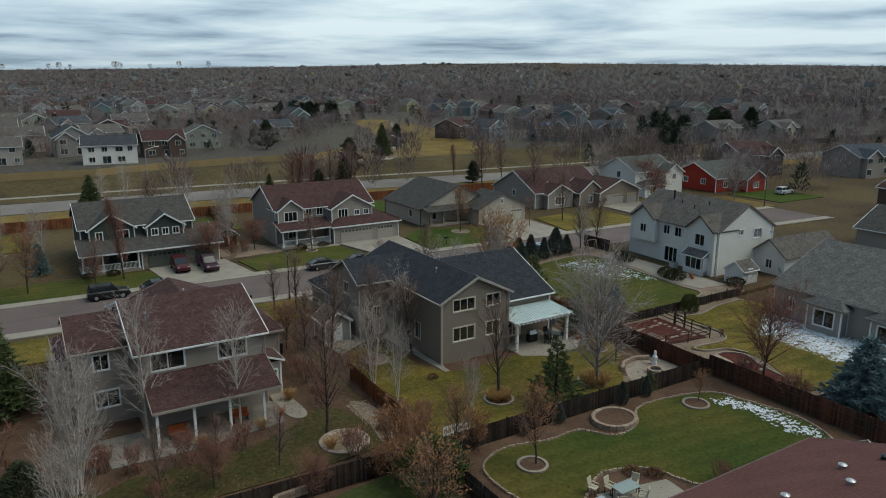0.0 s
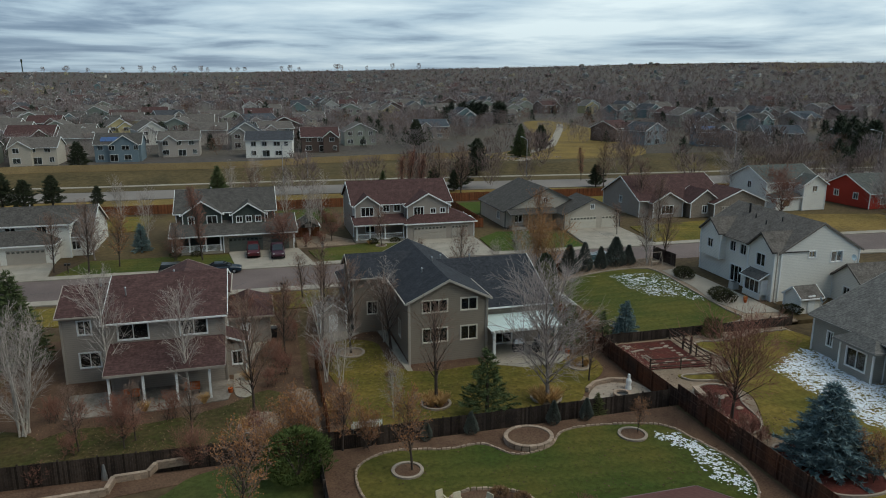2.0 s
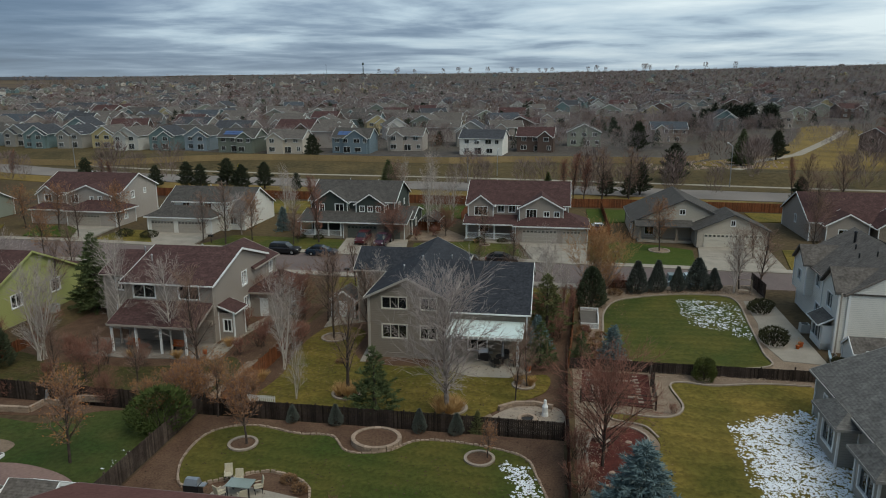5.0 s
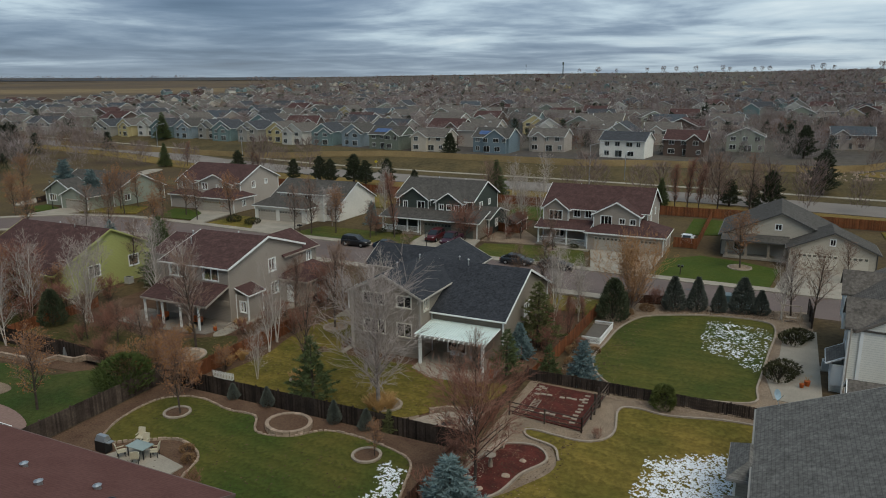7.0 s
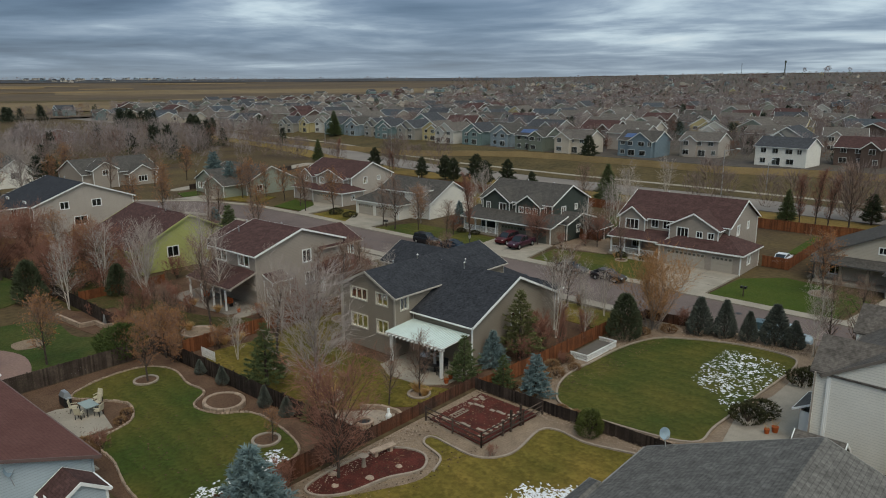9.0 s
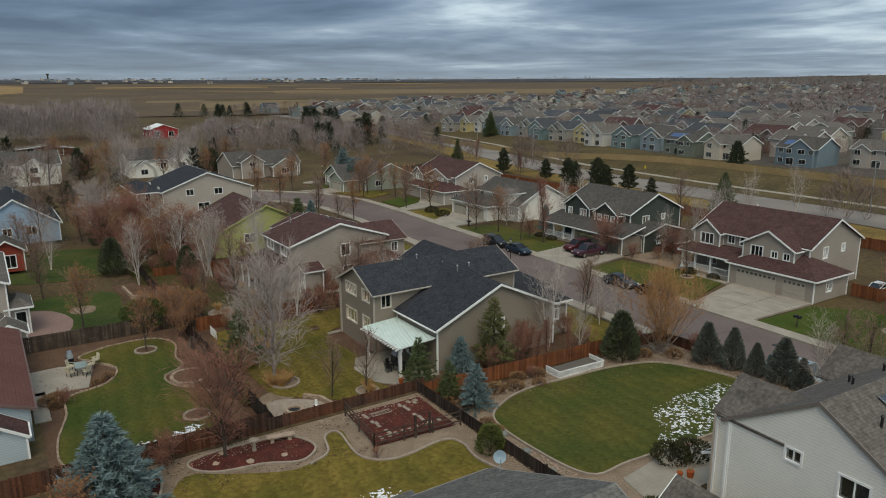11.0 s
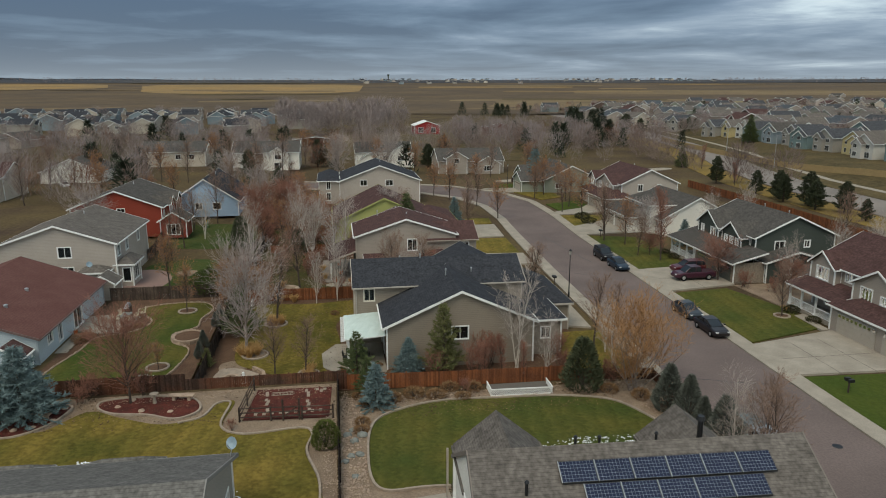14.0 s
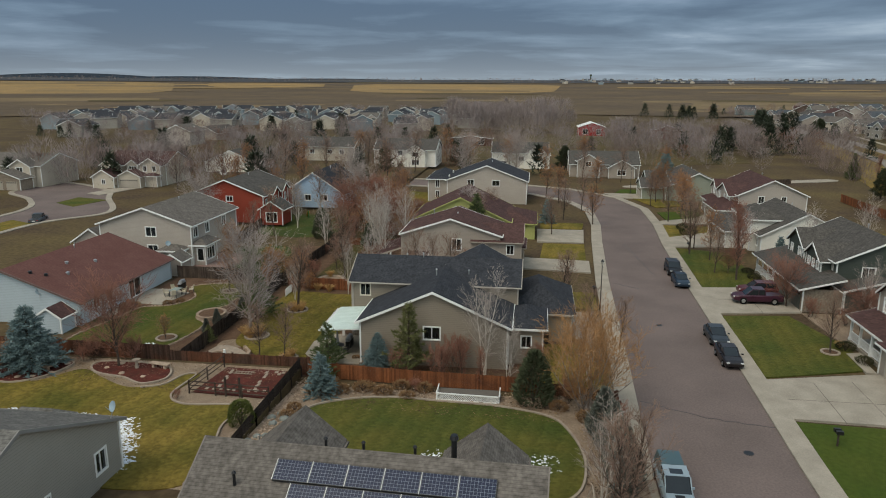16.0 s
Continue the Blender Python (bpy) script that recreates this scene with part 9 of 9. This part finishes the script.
# winding path beyond the greenbelt
solo("greenbelt_path", band([nearer(x, y) for x, y in ((99, 204), (104, 209), (101, 216), (112, 228), (130, 250), (150, 290), (172, 335), (190, 375))], -.03, 3.2, .12), concrete, 100, 200, 0, "pale path winding through dry grass", "path", kind="structure")
sheet("dry_channel", [nearer(x, y) for x, y in ((92, 214), (112, 206), (150, 214), (182, 300), (200, 400), (178, 400), (150, 320), (120, 250), (94, 224))], 0.06, grass_dry, "dry grass channel between the houses", "grass", True)


# satellite dishes
def dish(x, y, z, ang, label="grey satellite dish on a short mast"):
    t = thing("satellite_dish", 0, 0, 0, label, "satellite dish", "satellite dishes")
    t["at"] = (0, 0, 0)
    part("mast", Shape().tube((0, 0, -.5), (0, 0, .35), .03, .03), metal, t)
    s = Shape()
    n = 16
    rim = [(.36 * math.cos(i * 2 * math.pi / n), .12, .5 + .36 * math.sin(i * 2 * math.pi / n)) for i in range(n)]
    i0 = len(s.v)
    s.v += rim + [(0, 0, .5)]
    s.f += [(i0 + i, i0 + (i + 1) % n, i0 + n) for i in range(n)]
    part("bowl", s, material("dish_grey", (0.27, 0.36, 0.42), 0.5), t)
    part("arm", Shape().beam((0, .02, .1), (0, .55, .45), .03), metal, t)
    t.matrix_basis = pose(x, y, z, 22, 0, ang)


dish(68.2, 43.2, 5.05, 240)
dish(40.98, 18.0, 3.6, -60)
dish(17.0, 19.6, 3.5, -60)
dish(82.2, 53.8, 5.5, 180)
# tool sheds
def shed(x0, x1, y0, y1, z, wall, roof, label, ridge="y"):
    h = thing("garden_shed", (x0 + x1) / 2, (y0 + y1) / 2, 0, label, "shed")
    volume(h, x0, x1, y0, y1, 0, z, wall, ridge, .9, roof, white, white, "", [("S", white, (x0 + x1) / 2, .9, 1.8)], over=.2, rake=.15)


shed(73.0, 75.6, 50.9, 53.3, 1.7, white_wall, roof_brown, "white garden shed with brown roof", "x")
shed(24.2, 26.8, 61.4, 64.2, 2.1, grey_wall, roof_brown, "grey-brown garden shed between houses")
shed(41.4, 43.6, 19.2, 22.0, 1.7, blue_wall, roof_red, "pale blue garden shed with red-brown roof", "x")
shed(25.4, 28.4, 109.5, 112, 2.0, darkgreen_wall, roof_grey, "small dark green shed")
shed(18.2, 21.0, 20.6, 23.4, 2.0, pinkish_wall, roof_brown, "greige garden shed beside a house", "x")
# orange benches under the lean-to, wheelie bins, swing seat, ladder on the garden
for x, y in ((8.0, 49.6), (12.6, 49.8)):
    t = thing("garden_bench", x, y, .08, "orange cushioned garden bench", "bench")
    part("seat", Shape().box(x - .6, x + .6, y - .25, y + .25, .5, .62), terracotta, t)
    part("backrest", Shape().box(x - .6, x + .6, y + .2, y + .3, .62, 1.0), terracotta, t)
    for sx in (-.5, .5):
        part("leg", Shape().box(x + sx - .04, x + sx + .04, y - .2, y + .25, .08, .5), black, t)
for x, y in ((18.9, 61.2), (19.6, 61.6), (38.4, 70.9)):
    t = thing("wheelie_bin", x, y, .02, "dark wheeled rubbish bin by a wall", "bin")
    part("body", Shape().prism([(x - .24, y - .24, .05), (x + .24, y - .24, .05), (x + .24, y + .24, .05), (x - .24, y + .24, .05)], [(x - .3, y - .32, 1.0), (x + .3, y - .32, 1.0), (x + .3, y + .32, 1.0), (x - .3, y + .32, 1.0)]), black, t)
    part("lid", Shape().box(x - .32, x + .32, y - .36, y + .34, 1.0, 1.07), black, t)
t = thing("ladder", 51.5, 44.8, 0.09, "pale wooden ladder frame lying in the garden", "ladder")
for d in (0, .5):
    part("rail", Shape().beam((51.3 + d, 43.9, .16), (51.3 + d, 45.6, .16), .05), edging, t)
for i in range(6):
    part("rung", Shape().beam((51.3, 44.05 + i * .27, .16), (51.8, 44.05 + i * .27, .16), .04), edging, t)
t = thing("garden_swing", 69.6, 73.2, 0, "pale wooden swing seat frame", "swing")
for sx in (-.8, .8):
    part("frame", Shape().beam((69.6 + sx, 72.7, 0), (69.6 + sx, 73.2, 1.8), .07).beam((69.6 + sx, 73.7, 0), (69.6 + sx, 73.2, 1.8), .07), edging, t)
part("top_bar", Shape().beam((68.8, 73.2, 1.8), (70.4, 73.2, 1.8), .08), edging, t)
part("seat", Shape().box(69.1, 70.1, 73.0, 73.45, .5, .56), edging, t)
# yellow slide and play things in a far garden
t = thing("play_slide", -24, 26, 0, "yellow plastic garden slide", "slide")
part("chute", Shape().beam((-24, 26, .1), (-21.6, 27, 1.4), .5, .08), material("yellow_plastic", (0.7, 0.4, 0.02), 0.4), t)
part("ladder", Shape().beam((-21.6, 27, 0), (-21.6, 27, 1.5), .4, .08), material("green_plastic", (0.05, 0.2, 0.05), 0.4), t)


# stacked and dropped firewood behind the pale blue house
t = thing("firewood_pile", 34.6, 24.2, 0.05, "loose pile of brown cut firewood", "firewood")
rw = random.Random(4)
for i in range(22):
    x, y, a = 34.6 + rw.uniform(-0.8, 0.8), 24.2 + rw.uniform(-0.5, 0.5), rw.uniform(0, 3.14)
    z = 0.14 + rw.uniform(0, 0.3)
    part("log", Shape().tube((x - 0.25 * math.cos(a), y - 0.25 * math.sin(a), z), (x + 0.25 * math.cos(a), y + 0.25 * math.sin(a), z + rw.uniform(-0.05, 0.08)), 0.07, 0.065, 6), bark_dark if i % 3 else rock, t)
# terracotta pots by doors and patios
for x, y, k in ((46.0, 49.7, 0.24), (45.7, 50.6, 0.2), (15.6, 49.2, 0.22), (70.6, 56.4, 0.25), (70.2, 55.9, 0.2), (33.0, 22.9, 0.22), (41.3, 101.7, 0.22), (34.2, 101.8, 0.2)):
    t = thing("plant_pot", x, y, 0.09, "clay plant pot with dry stems", "plant pot", "plant pots")
    part("pot", Shape().tube((x, y, 0.09), (x, y, 0.09 + k * 1.7), k * 0.7, k, 12), terracotta, t)
    s = Shape()
    for i in range(9):
        s.tube((x, y, 0.09 + k * 1.6), (x + k * 1.3 * math.cos(i * 0.7), y + k * 1.3 * math.sin(i * 0.7), 0.09 + k * 3.6), 0.012, 0.004, 3)
    part("stem_clump", s, straw, t)
# air-conditioning units and gas meters against the side walls
for x, y in ((26.9, 66.6), (46.4, 55.2), (17.0, 13.2), (72.2, 60.6), (41.7, 16.4), (-7.2, 58.6)):
    t = thing("air_conditioner", x, y, 0.05, "pale grey outdoor air-conditioning unit", "air conditioner", "air-conditioning units")
    part("case", Shape().box(x - 0.4, x + 0.4, y - 0.4, y + 0.4, 0.12, 0.9), material("ac_grey", (0.40, 0.40, 0.38), 0.5), t)
    part("grille", Shape().tube((x, y, 0.9), (x, y, 0.95), 0.33, 0.3, 12), black, t)
    part("base", Shape().box(x - 0.48, x + 0.48, y - 0.48, y + 0.48, 0.04, 0.12), concrete, t)
# downpipes at house corners
for x, y, z1 in ((31.08, 51.1, 5.7), (38.5, 51.1, 5.7), (15.4, 51.9, 5.9), (73.0, 54.9, 5.7), (73.2, 59.6, 5.7)):
    s = Shape()
    s.box(x - 0.05, x + 0.05, y - 0.05, y + 0.05, 0.1, z1)
    t = thing("downpipe", x, y, 0, "narrow metal downpipe at a house corner", "downpipe", "downpipes")
    part("pipe", s, tan_trim, t)
    part("shoe", Shape().beam((x, y, 0.14), (x, y - 0.5, 0.08), 0.09), tan_trim, t)
